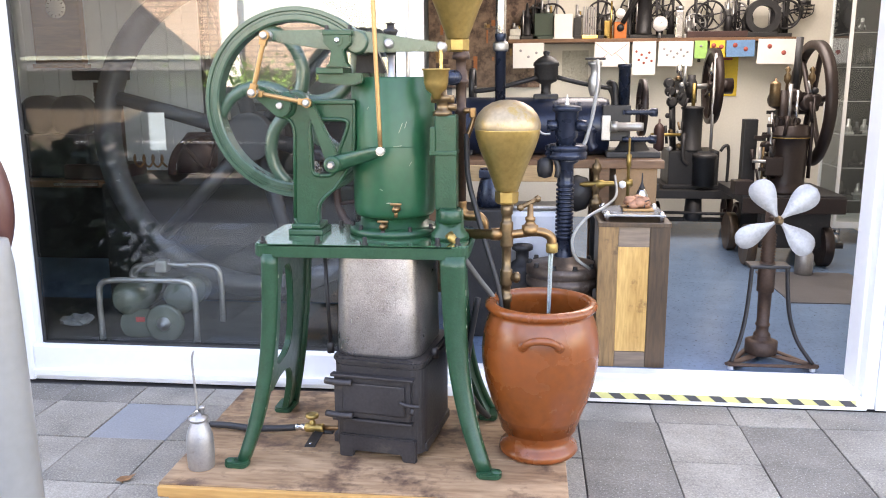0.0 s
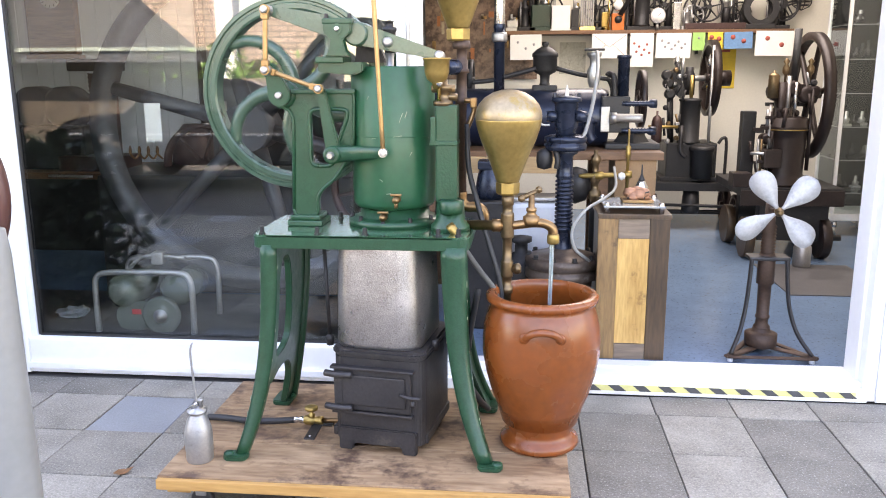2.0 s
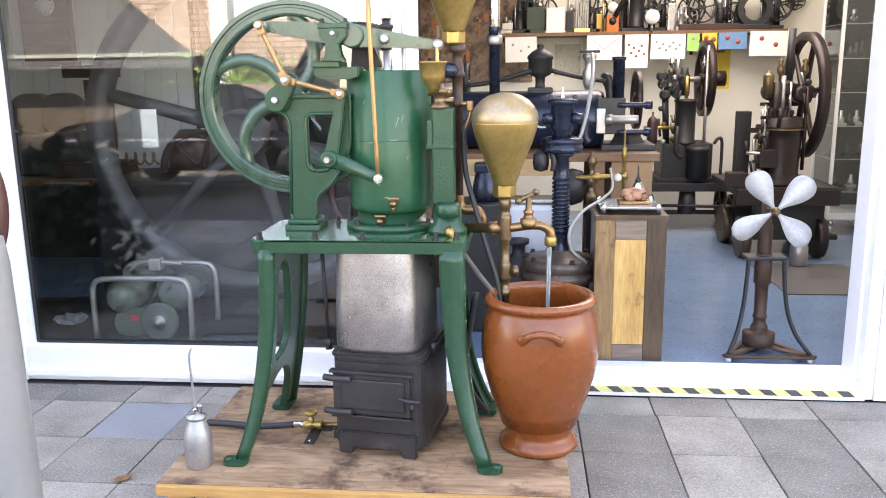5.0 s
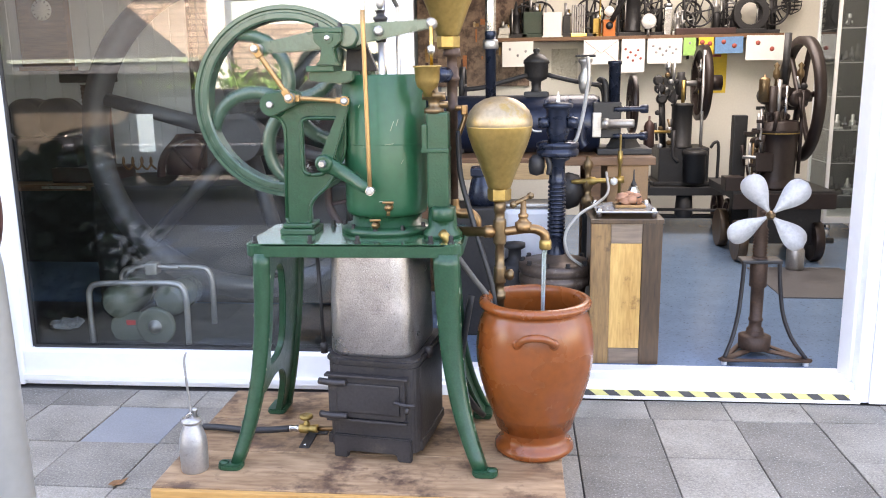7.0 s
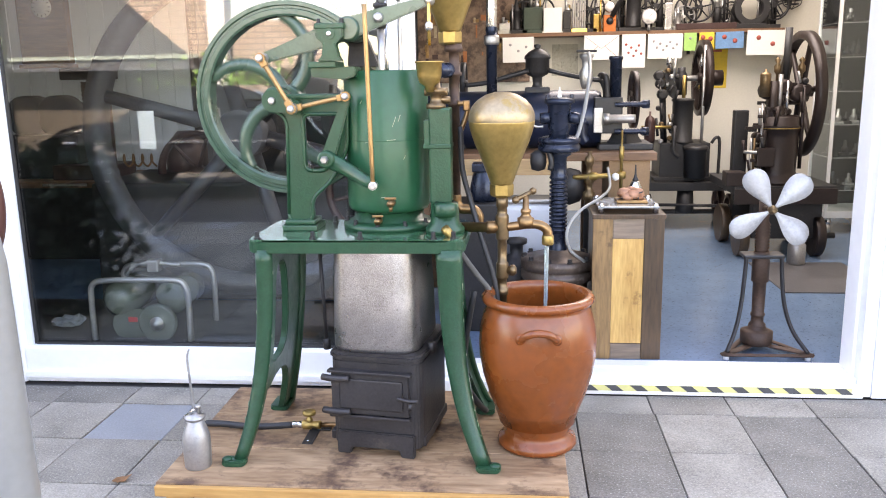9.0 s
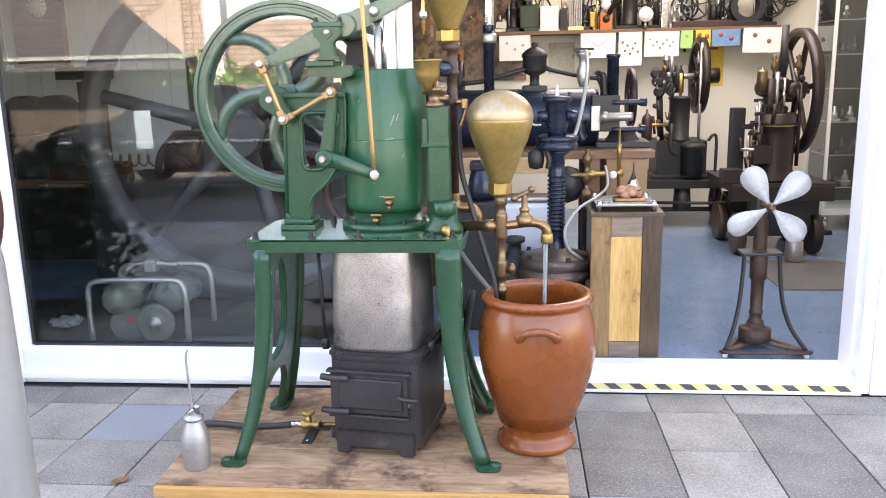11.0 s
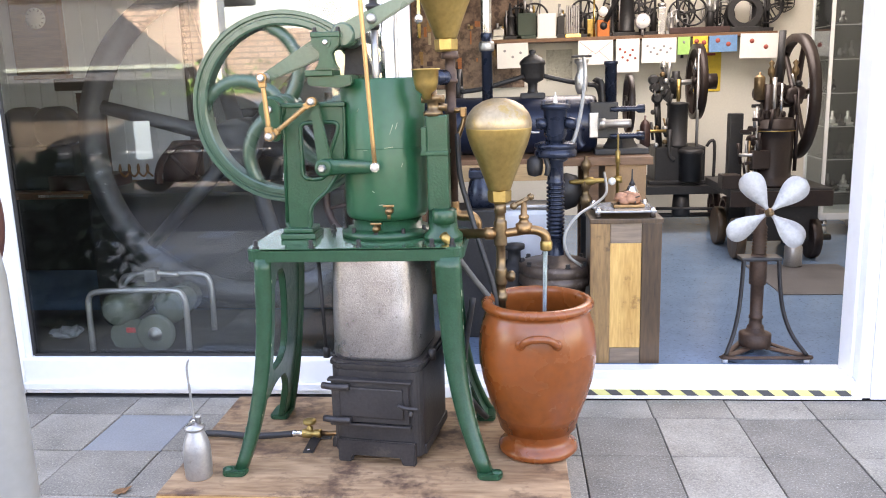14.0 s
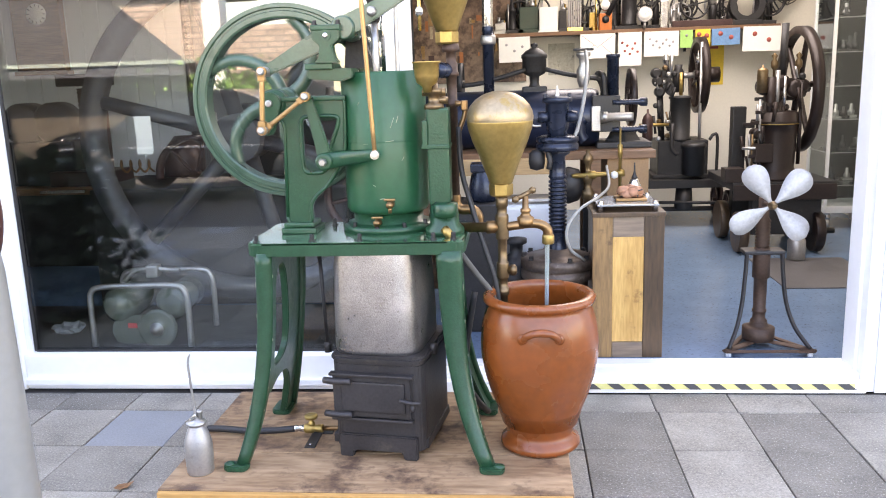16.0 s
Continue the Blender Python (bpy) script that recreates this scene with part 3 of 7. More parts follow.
def column():
    """Bearing standard: open A-frame of cast iron that carries the crankshaft, with the pedestal of the beam."""
    y0, y1 = -0.43, -0.392
    outer = [(0.555, TOP_Z + 0.03), (0.634, TOP_Z + 0.03), (0.632, 0.885), (0.652, 0.915), (0.690, 0.945), (0.724, 0.995), (0.752, 1.055), (0.758, 1.214), (0.535, 1.217), (0.520, 1.19), (0.532, 1.168), (0.556, 1.155), (0.566, 1.125)]
    inner = [(0.616, 0.985), (0.616, 1.160), (0.735, 1.160), (0.735, 1.135), (0.700, 1.05), (0.688, 0.985)]
    st = part("standard", cut_plate(B(), rounded(outer, 0.02), rounded(inner, 0.024), y0, y1, 0.003), GREEN_CAST, engine)
    part("base_flange", box(B(), 0.538, 0.650, -0.455, -0.335, TOP_Z, TOP_Z + 0.018, 0.004), GREEN_CAST, st)
    part("base_plinth", box(B(), 0.546, 0.642, -0.447, -0.345, TOP_Z + 0.0185, TOP_Z + 0.034, 0.005), GREEN_CAST, st)
    loop = rounded(inner, 0.026)
    part("opening_bead", tube(B(), [(a, y0 - 0.001, b) for a, b in loop + loop[:1]], 0.0065, 8, 1), GREEN_CAST, st)
    loop = rounded(outer, 0.022)
    part("edge_bead", tube(B(), [(a, y0 - 0.001, b) for a, b in loop + loop[:1]], 0.0055, 8, 1), GREEN_CAST, st)
    part("top_rail", box(B(), 0.53, 0.762, y0 - 0.012, y1 + 0.012, 1.206, 1.221, 0.004), GREEN_CAST, st)
    part("bearing_boss", lathe(B(), [(0.042, 0), (0.042, 0.05), (0.03, 0.055)], 24, (AX.x, y1 + 0.01, AX.z), BACK), GREEN_CAST, st)
    part("pivot_boss", lathe(B(), [(0.026, 0), (0.026, 0.06), (0.018, 0.068)], 20, (BELL.x, y1, BELL.z), BACK), GREEN_CAST, st)
    part("pivot_nut", lathe(B(), [(0.013, 0), (0.013, 0.012), (0.009, 0.018)], 6, (BELL.x, LY - 0.012, BELL.z), BACK), STEEL_DULL, st)
    # bracket on the cylinder that carries the beam bearing
    br = part("bracket", plate(B(), [(0.665, 1.30), (0.80, 1.30), (0.80, 1.272), (0.765, 1.262), (0.665, 1.272)], -0.50, -0.40, 0.004), GREEN_CAST, engine)
    part("bracket_plate", box(B(), 0.662, 0.745, -0.515, -0.395, 1.298, 1.316, 0.003), GREEN_CAST, br)
    ped = part("bearing_pedestal", plate(B(), [(0.692, 1.316), (0.768, 1.316), (0.755, 1.33), (0.748, 1.365), (0.772, 1.385), (0.772, 1.42), (0.69, 1.42), (0.69, 1.385), (0.712, 1.365), (0.706, 1.33)], -0.525, -0.485, 0.003), GREEN_CAST, br)
    part("bearing_cap", box(B(), 0.688, 0.775, -0.528, -0.48, 1.408, 1.424, 0.003), GREEN_CAST, ped)
    for x in (0.697, 0.766):
        bolt(ped, x, -0.505, 1.424, 0.006, 0.014)
    part("oil_plug", lathe(B(), [(0.008, 0), (0.008, 0.006), (0.004, 0.008)], 12, (BEAM.x, -0.526, BEAM.z), BACK), STEEL, ped)
    # the matching far pedestal and dark brace
    part("far_bearing", plate(B(), [(0.74, 1.30), (0.84, 1.30), (0.80, 1.40), (0.775, 1.42), (0.75, 1.40)], -0.32, -0.28, 0.003), IRON_BLACK, br)
    part("beam_shaft", rod(B(), (BEAM.x, -0.53, BEAM.z), (BEAM.x, -0.25, BEAM.z), 0.016), GREEN_CAST, br)


column()


def cylinder():
    x, y = CYL
    c = part("cylinder", lathe(B(), [(0.108, 0.852), (0.124, 0.856), (0.130, 0.868), (0.1315, 0.89), (0.1315, 1.283), (0.129, 1.288), (0.122, 1.288), (0.120, 1.18), (0.0, 1.18)], 72, (x, y, 0)), GREEN, engine, "gloss green jacket of the cylinder")
    part("seam", lathe(B(), [(0.1315, 1.076), (0.1325, 1.078), (0.1315, 1.080)], 72, (x, y, 0), cap=False), GREEN, c)
    random.seed(14)
    for a0, z, da, dz in ((-112, 1.073, 7, 0.001), (-82, 1.079, 12, 0.003), (-74, 1.12, 5, 0.03), (-66, 1.135, 3, 0.02), (-101, 0.95, 4, -0.006), (-60, 1.02, 3, 0.012), (-92, 0.905, 6, 0.002), (-118, 1.19, 3, 0.01)):
        pts = [(x + 0.1317 * math.cos(radians(a0 + da * q)), y + 0.1317 * math.sin(radians(a0 + da * q)), z + dz * q) for q in (0, 0.3, 0.6, 1)]
        part("scratch", tube(B(), pts, random.uniform(0.0006, 0.0011), 6, 3), CHIP, c, "pale scratch in the paint")
    f = part("base_flange", lathe(B(), [(0.148, TOP_Z), (0.148, TOP_Z + 0.016), (0.130, TOP_Z + 0.022), (0.112, TOP_Z + 0.026), (0.110, 0.862)], 48, (x, y, 0)), GREEN_CAST, c)
    for k in range(10):
        a = 2 * math.pi * (k + 0.3) / 10
        bolt(c, x + 0.136 * math.cos(a), y + 0.136 * math.sin(a), TOP_Z + 0.017, 0.006, 0.016)
    for (px_, pz, yy) in ((0.893, 0.890, -0.472), (0.848, 0.832, -0.452)):
        v = part("drain_cock", lathe(B(), [(0.012, 0), (0.012, 0.012), (0.008, 0.016), (0.008, 0.03), (0.011, 0.034), (0.0, 0.036)], 16, (px_, yy, pz), BACK), COPPER, c, "small copper drain cock")
        part("cock_handle", box(B(), px_ - 0.018, px_ + 0.018, yy - 0.03, yy - 0.022, pz + 0.012, pz + 0.02, 0.003), COPPER, v)
        part("cock_spout", rod(B(), (px_, yy - 0.024, pz), (px_, yy - 0.028, pz - 0.025), 0.006), COPPER, v)


cylinder()


def pump_side():
    """Water pump at the side of the cylinder, with packing gland, brass oil cup and pipes."""
    p = part("pump_barrel", box(B(), 1.012, 1.078, -0.485, -0.405, TOP_Z + 0.09, 1.175, 0.006), GREEN_CAST, engine, "square green pump casing")
    part("flange", box(B(), 0.995, 1.08, -0.49, -0.40, 1.055, 1.068, 0.003), GREEN_CAST, p)
    part("flange", box(B(), 0.998, 1.014, -0.49, -0.41, 1.06, 1.14, 0.003), GREEN_CAST, p)
    part("valve_cap", lathe(B(), [(0.034, TOP_Z + 0.055), (0.036, TOP_Z + 0.07), (0.036, TOP_Z + 0.09), (0.028, TOP_Z + 0.1), (0.028, TOP_Z + 0.06)], 24, (1.06, -0.49, 0)), GREEN_CAST, p)
    part("pump_foot", lathe(B(), [(0.06, TOP_Z), (0.06, TOP_Z + 0.012), (0.045, TOP_Z + 0.03), (0.042, TOP_Z + 0.09)], 24, (1.055, -0.46, 0)), GREEN_CAST, p)
    g = part("gland", lathe(B(), [(0.03, 1.172), (0.03, 1.185), (0.018, 1.19), (0.018, 1.215), (0.03, 1.218), (0.03, 1.232), (0.014, 1.235), (0.012, 1.26)], 24, (1.034, -0.46, 0)), BRONZE, p)
    part("oil_cup", lathe(B(), [(0.0, 1.252), (0.012, 1.252), (0.014, 1.268), (0.03, 1.28), (0.036, 1.30), (0.038, 1.335), (0.042, 1.337), (0.042, 1.341), (0.034, 1.341), (0.032, 1.31), (0, 1.30)], 28, (1.020, -0.50, -0.03)), BRASS, p, "brass drip cup under the beam end")
    part("cross_pipe", rod(B(), (1.03, -0.46, 1.20), (1.075, -0.45, 1.196), 0.011), BRONZE, p)
    part("cross_pipe", rod(B(), (1.00, -0.46, 1.222), (1.07, -0.46, 1.222), 0.012), BRONZE, p)


pump_side()


def flywheel():
    """Heavy green flywheel with five curved arms, turning on the crankshaft."""
    w = part("flywheel", B(), GREEN_GREY, engine, "green flywheel with five curved arms")
    w.location = (AX.x, -0.262, AX.z)
    rim = B()
    prof = [(0.262, -0.026), (0.268, -0.03), (0.283, -0.03), (0.286, -0.024), (0.293, -0.024), (0.296, -0.03), (0.306, -0.03), (0.309, -0.026), (0.309, 0.03), (0.262, 0.03)]
    n = 96
    rs = []
    for k in range(n):
        a = 2 * math.pi * k / n
        rs.append([rim.verts.new((r * math.cos(a), y, r * math.sin(a))) for r, y in prof])
    for k in range(n):
        p, q = rs[k], rs[(k + 1) % n]
        for i in range(len(prof)):
            f = rim.faces.new((p[i], p[(i + 1) % len(prof)], q[(i + 1) % len(prof)], q[i]))
    part("rim", rim, GREEN_GREY, w)
    part("hub", lathe(B(), [(0.04, -0.05), (0.045, -0.045), (0.045, 0.045), (0.04, 0.05)], 24, (0, 0, 0), BACK), GREEN_GREY, w)
    for k in range(5):
        a0 = radians(113 + 72 * k)
        pts = [Vector((r * math.cos(a0 + radians(o)), 0, r * math.sin(a0 + radians(o)))) for r, o in ((0.27, 3), (0.235, -8), (0.19, -19), (0.13, -30), (0.075, -36), (0.03, -30))]
        part("arm", tube(B(), pts, 0.020, 12, 5, ry=0.014, up=(0, 1, 0), taper=(0.95, 1.2)), GREEN_GREY, w)
    part("crankshaft", rod(B(), (0, 0.05, 0), (0, -0.206, 0), 0.018), STEEL_DULL, w)
    u = Vector((math.cos(A0), 0, math.sin(A0)))
    v = Vector((-u.z, 0, u.x))
    o = []
    for c, r, a in ((u * 0, 0.034, 90), (u * CRANK_R, 0.02, -90)):
        for i in range(13):
            b = radians(a + 180 * i / 12)
            q = c + (u * math.cos(b) + v * math.sin(b)) * r
            o.append((q.x, q.z))
    crank = part("crank_web", plate(B(), o, -0.208, -0.182, 0.003), GREEN_CAST, w)
    part("shaft_end", lathe(B(), [(0.011, 0), (0.011, 0.008), (0.007, 0.011)], 20, (0, -0.208, 0), BACK), STEEL_DULL, crank)
    part("crank_pin", lathe(B(), [(0.011, 0), (0.011, 0.045), (0.016, 0.046), (0.016, 0.056), (0.011, 0.061)], 20, (u.x * CRANK_R, -0.205, u.z * CRANK_R), BACK), STEEL_DULL, crank)
    return w


wheel = flywheel()


def link_bar(name, length, y, material, parent, r=0.008, eye=0.0145):
    """A slender rod along +x with forked brass eyes, turning about its first eye."""
    bm = tube(B(), [(0.01, 0, 0), (length * 0.5, 0, 0), (length - 0.01, 0, 0)], r, 10, 3, ry=r * 0.8)
    for x in (0, length):
        lathe(bm, [(eye, -0.010), (eye, 0.010)], 18, (x, 0, 0), BACK)
    box(bm, length * 0.06, length * 0.16, -0.010, 0.010, -r * 1.4, r * 1.4, 0.002)
    box(bm, length * 0.84, length * 0.94, -0.010, 0.010, -r * 1.4, r * 1.4, 0.002)
    ob = part(name, bm, material, parent)
    for x in (0, length):
        part("pin_head", lathe(B(), [(eye * 0.75, 0.010), (eye * 0.75, 0.017), (eye * 0.4, 0.021)], 14, (x, 0, 0), BACK), STEEL_DULL, ob)
    return ob


def beam():
    """Walking beam: long tapered arms on one pivot."""
    b = part("walking_beam", B(), GREEN_GREY, engine, "long tapered green walking beam")
    b.location = (BEAM.x, LY + 0.01, BEAM.z)
    L, RR = BEAM_L, 0.304
    part("beam_arm", plate(B(), [(-L - 0.012, -0.013), (-L - 0.016, 0.004), (-L, 0.016), (-0.05, 0.03), (0.06, 0.032), (0.15, 0.026), (RR, 0.012), (RR + 0.012, 0.002), (RR, -0.012), (0.15, -0.024), (0.06, -0.03), (-0.05, -0.028)], 0.004, 0.026, 0.004), GREEN_GREY, b)
    part("hub", lathe(B(), [(0.034, -0.02), (0.036, 0.0), (0.036, 0.14), (0.03, 0.15)], 24, (0.05, 0.14, 0), BACK), GREEN_GREY, b)
    for x in (-L, 0.147, RR):
        part("pin", lathe(B(), [(0.015, -0.03), (0.015, 0.004), (0.012, 0.012), (0.007, 0.016)], 18, (x, 0, 0), BACK), STEEL_DULL, b)
    return b


the_beam = beam()
conrod = link_bar("connecting_rod", CONROD, 0, ROD, engine, 0.0075)
side_rod = link_bar("displacer_link", SIDE_ROD, 0, ROD, engine, 0.007)


def bell_crank():
    b = part("bell_crank", B(), GREEN_CAST, engine, "green bell crank below the crankshaft")
    b.location = (BELL.x, LY + 0.012, BELL.z)
    s = radians(-90)
    arm_u = [(-0.022, -0.005), (-0.012, BELL_U), (0.012, BELL_U), (0.024, -0.005)]
    part("upper_arm", plate(B(), arm_u, 0.006, 0.028, 0.004), GREEN_CAST, b)
    bm = tube(B(), [(0, 0.004, 0), (0.05, -0.004, 0), (0.10, -0.03, 0), (0.145, -0.062, 0), (BELL_S, -0.068, 0)], 0.025, 10, 5, ry=0.011, up=(0, 1, 0), taper=(1.05, 0.6))
    bmesh.ops.rotate(bm, verts=bm.verts, cent=(0, 0, 0), matrix=Matrix.Rotation(-SIDE_TURN, 3, "Y"))
    part("side_arm", bm, GREEN_CAST, b)
    part("hub", lathe(B(), [(0.027, -0.028), (0.027, 0.014), (0.02, 0.018)], 20, (0, 0, 0), BACK), GREEN_CAST, b)
    part("pin", lathe(B(), [(0.013, 0.0), (0.013, 0.022), (0.008, 0.028)], 16, (BELL_S * math.cos(SIDE_TURN), -0.066, BELL_S * math.sin(SIDE_TURN)), BACK), STEEL_DULL, b)
    return b


SIDE_TURN = math.atan2(1.074 - BELL.z, 0.862 - BELL.x) - (BELL0 - radians(90))
bell_thing = bell_crank()


def long_rod():
    """Brass rod from the bell crank up to the arched crosshead over the cylinder."""
    ob = part("lifting_rod", tube(B(), [(0, -0.008, 0), (0, -0.008, 0.2), (0, -0.008, 0.40), (0.0, -0.006, LIFT)], 0.0068, 10, 3), ROD, engine)
    part("eye", lathe(B(), [(0.013, -0.006), (0.013, 0.016)], 16, (0, 0, 0), BACK), STEEL, ob)
    return ob


LIFT = 0.515
lifting = long_rod()
arch = part("crosshead", tube(B(), [(0, -0.006, -0.01), (0.001, 0.0, 0.03), (0.016, 0.05, 0.058), (0.034, 0.095, 0.064), (0.054, 0.15, 0.055), (0.066, 0.20, 0.03), (0.068, 0.21, -0.01), (0.068, 0.21, -0.36)], 0.007, 10, 5), STEEL_DULL, engine, "arched steel crosshead")
part("knob", lathe(B(), [(0.006, -0.05), (0.012, -0.04), (0.012, -0.02), (0.008, -0.015), (0.016, -0.008), (0.018, 0.006), (0.010, 0.016), (0.010, 0.024), (0.015, 0.03), (0.0, 0.036)], 16, (0.034, 0.095, 0.06)), STEEL_DULL, arch)
part("displacer_rod", rod(B(), (0.034, 0.16, 0.05), (0.034, 0.16, -0.34), 0.006), STEEL, arch)
piston = part("piston_rod", rod(B(), (0, 0, 0.01), (0, 0, -0.30), 0.011), STEEL_DULL, engine, "thick steel piston rod")
part("rod_head", lathe(B(), [(0.014, -0.03), (0.018, -0.02), (0.018, 0.03), (0.022, 0.034), (0.022, 0.042), (0.012, 0.046), (0.012, 0.058), (0.02, 0.06), (0.0, 0.064)], 18), IRON_BLACK, piston)
pump_rod = part("pump_rod", rod(B(), (0, 0, -0.01), (0, 0, -0.13), 0.0055), BRASS_BRIGHT, engine)
part("rod_fork", lathe(B(), [(0.006, -0.09), (0.012, -0.082), (0.012, -0.07), (0.006, -0.062)], 12), STEEL, pump_rod)


def furnace():
    """Square cast-iron firebox with door under the table and its aluminium-painted cover, set a little askew."""
    f = part("firebox", B(), STOVE, engine, "black cast-iron firebox")
    f.matrix_basis = pose(0.869, -0.442, 0, 0, 0, -8.5)
    W, D = 0.147, 0.172
    Z0, Z1 = BOARD_Z + 0.026, 0.425

    def shell(w, d, r):
        return rounded([(-w, -d), (w, -d), (w, d), (-w, d)], r, 6)
    part("body", slab(B(), shell(W, D, 0.05), Z0 - 0.002, Z1 - 0.002, 0.004), STOVE, f)
    part("top_rim", slab(B(), shell(W + 0.005, D + 0.005, 0.05), Z1 - 0.0015, Z1 + 0.022, 0.008), STOVE, f)
    for sy in (-1, 1):
        part("apron", plate(B(), [(-W + 0.022, Z0 + 0.05), (W - 0.022, Z0 + 0.05), (W - 0.022, BOARD_Z), (W - 0.066, BOARD_Z), (W - 0.070, Z0 - 0.003), (-W + 0.070, Z0 - 0.003), (-W + 0.066, BOARD_Z), (-W + 0.022, BOARD_Z)], sy * D - 0.011, sy * D + 0.011, 0.004), STOVE, f)
    for sx in (-1, 1):
        part("side_skirt", box(B(), sx * W - 0.012, sx * W + 0.004, -D + 0.03, D - 0.03, Z0, Z0 + 0.03, 0.004), STOVE, f)
    d = part("fire_door", box(B(), -W + 0.012, W - 0.036, -D - 0.016, -D + 0.004, Z0 + 0.11, Z0 + 0.245, 0.004), STOVE, f)
    part("door_panel", box(B(), -W + 0.04, W - 0.052, -D - 0.021, -D - 0.014, Z0 + 0.128, Z0 + 0.225, 0.005), STOVE, d)
    part("door_hood", box(B(), -W + 0.004, W - 0.024, -D - 0.026, -D, Z0 + 0.242, Z0 + 0.251, 0.003), STOVE, d)
    part("door_ledge", box(B(), -W + 0.006, W - 0.03, -D - 0.022, -D, Z0 + 0.098, Z0 + 0.108, 0.003), STOVE, d)
    for z in (Z0 + 0.225, Z0 + 0.118):
        part("hinge", tube(B(), [(-W - 0.014, -D - 0.018, z), (-W + 0.03, -D - 0.026, z), (-W + 0.075, -D - 0.024, z + 0.001)], 0.0105, 10, 4), STOVE, d)
    part("latch", tube(B(), [(W - 0.065, -D - 0.03, Z0 + 0.178), (W - 0.035, -D - 0.036, Z0 + 0.174), (W - 0.002, -D - 0.028, Z0 + 0.170)], 0.006, 8, 4), STOVE, d)
    part("latch_knob", rod(B(), (W - 0.025, -D - 0.02, Z0 + 0.17), (W - 0.025, -D - 0.04, Z0 + 0.148), 0.007), STOVE, d)
    # tapered cover with rounded corners
    bm = B()
    rs = []
    for z, s in ((Z1 + 0.018, 0.94), (Z1 + 0.024, 0.985), (Z1 + 0.036, 1.0), (0.60, 0.98), (0.72, 0.945), (TOP_Z - 0.033, 0.93)):
        rr = []
        for cx, cy, a in ((1, 1, 0), (-1, 1, 90), (-1, -1, 180), (1, -1, 270)):
            for k in range(7):
                t = radians(a + 15 * k)
                rr.append(bm.verts.new((s * (cx * 0.072 + 0.066 * math.cos(t)), s * (cy * 0.094 + 0.068 * math.sin(t)), z)))
        rs.append(rr)
    for a, b in zip(rs, rs[1:]):
        for k in range(28):
            q = bm.faces.new((a[k], a[(k + 1) % 28], b[(k + 1) % 28], b[k]))
            q.smooth = True
    c = part("heater_cover", bm, ALU_PAINT, engine, "hammered silver-painted heater cover")
    c.matrix_basis = pose(0.858, -0.442, 0, 0, 0, -7.5)
    part("stay_rod", rod(B(), (0.675, -0.50, 0.439), (0.665, -0.50, TOP_Z - 0.03), 0.006), IRON_BLACK, engine)
    part("lug", lathe(B(), [(0.012, 0), (0.012, 0.03), (0.007, 0.035)], 12, (0.675, -0.50, 0.425)), IRON_BLACK, engine)
    part("lug", lathe(B(), [(0.014, 0), (0.014, 0.03), (0.008, 0.035)], 12, (1.012, -0.52, 0.425)), STOVE, engine)


furnace()


# ---- things before the workshop ----
def board():
    """Rolling wooden platform: planks on battens and small wheels."""
    t = thing("rolling_platform", "worn pine board platform on small castors", "platform")
    x0, x1, y0, y1 = 0.225, 1.425, -0.83, -0.075
    edges = [y0, -0.585, -0.33, y1]
    for a, b in zip(edges, edges[1:]):
        part("plank", box(B(), x0, x1, a + 0.0015, b - 0.0015, BOARD_Z - 0.028, BOARD_Z, 0.003), PALLET, t)
    part("front_edge", box(B(), x0 + 0.004, x1 - 0.004, y0 - 0.018, y0 - 0.0005, BOARD_Z - 0.034, BOARD_Z - 0.003, 0.003), PALLET_EDGE, t, "fresh orange pine edging")
    part("batten", box(B(), x0 + 0.02, x0 + 0.09, y0 + 0.02, y1 - 0.02, BOARD_Z - 0.06, BOARD_Z - 0.0285), PALLET_EDGE, t)
    part("batten", box(B(), x1 - 0.09, x1 - 0.02, y0 + 0.02, y1 - 0.02, BOARD_Z - 0.06, BOARD_Z - 0.0285), PALLET_EDGE, t)
    for x in (x0 + 0.12, x1 - 0.06):
        for y in (y0 + 0.04, y1 - 0.07):
            w = part("castor", lathe(B(), [(0.03, -0.012), (0.034, -0.008), (0.034, 0.008), (0.03, 0.012)], 20, (x, y, 0.034), BACK), RUBBER, t)
            part("castor_fork", box(B(), x - 0.016, x + 0.016, y - 0.018, y + 0.018, 0.05, BOARD_Z - 0.0285, 0.003), STEEL_DULL, w)


board()


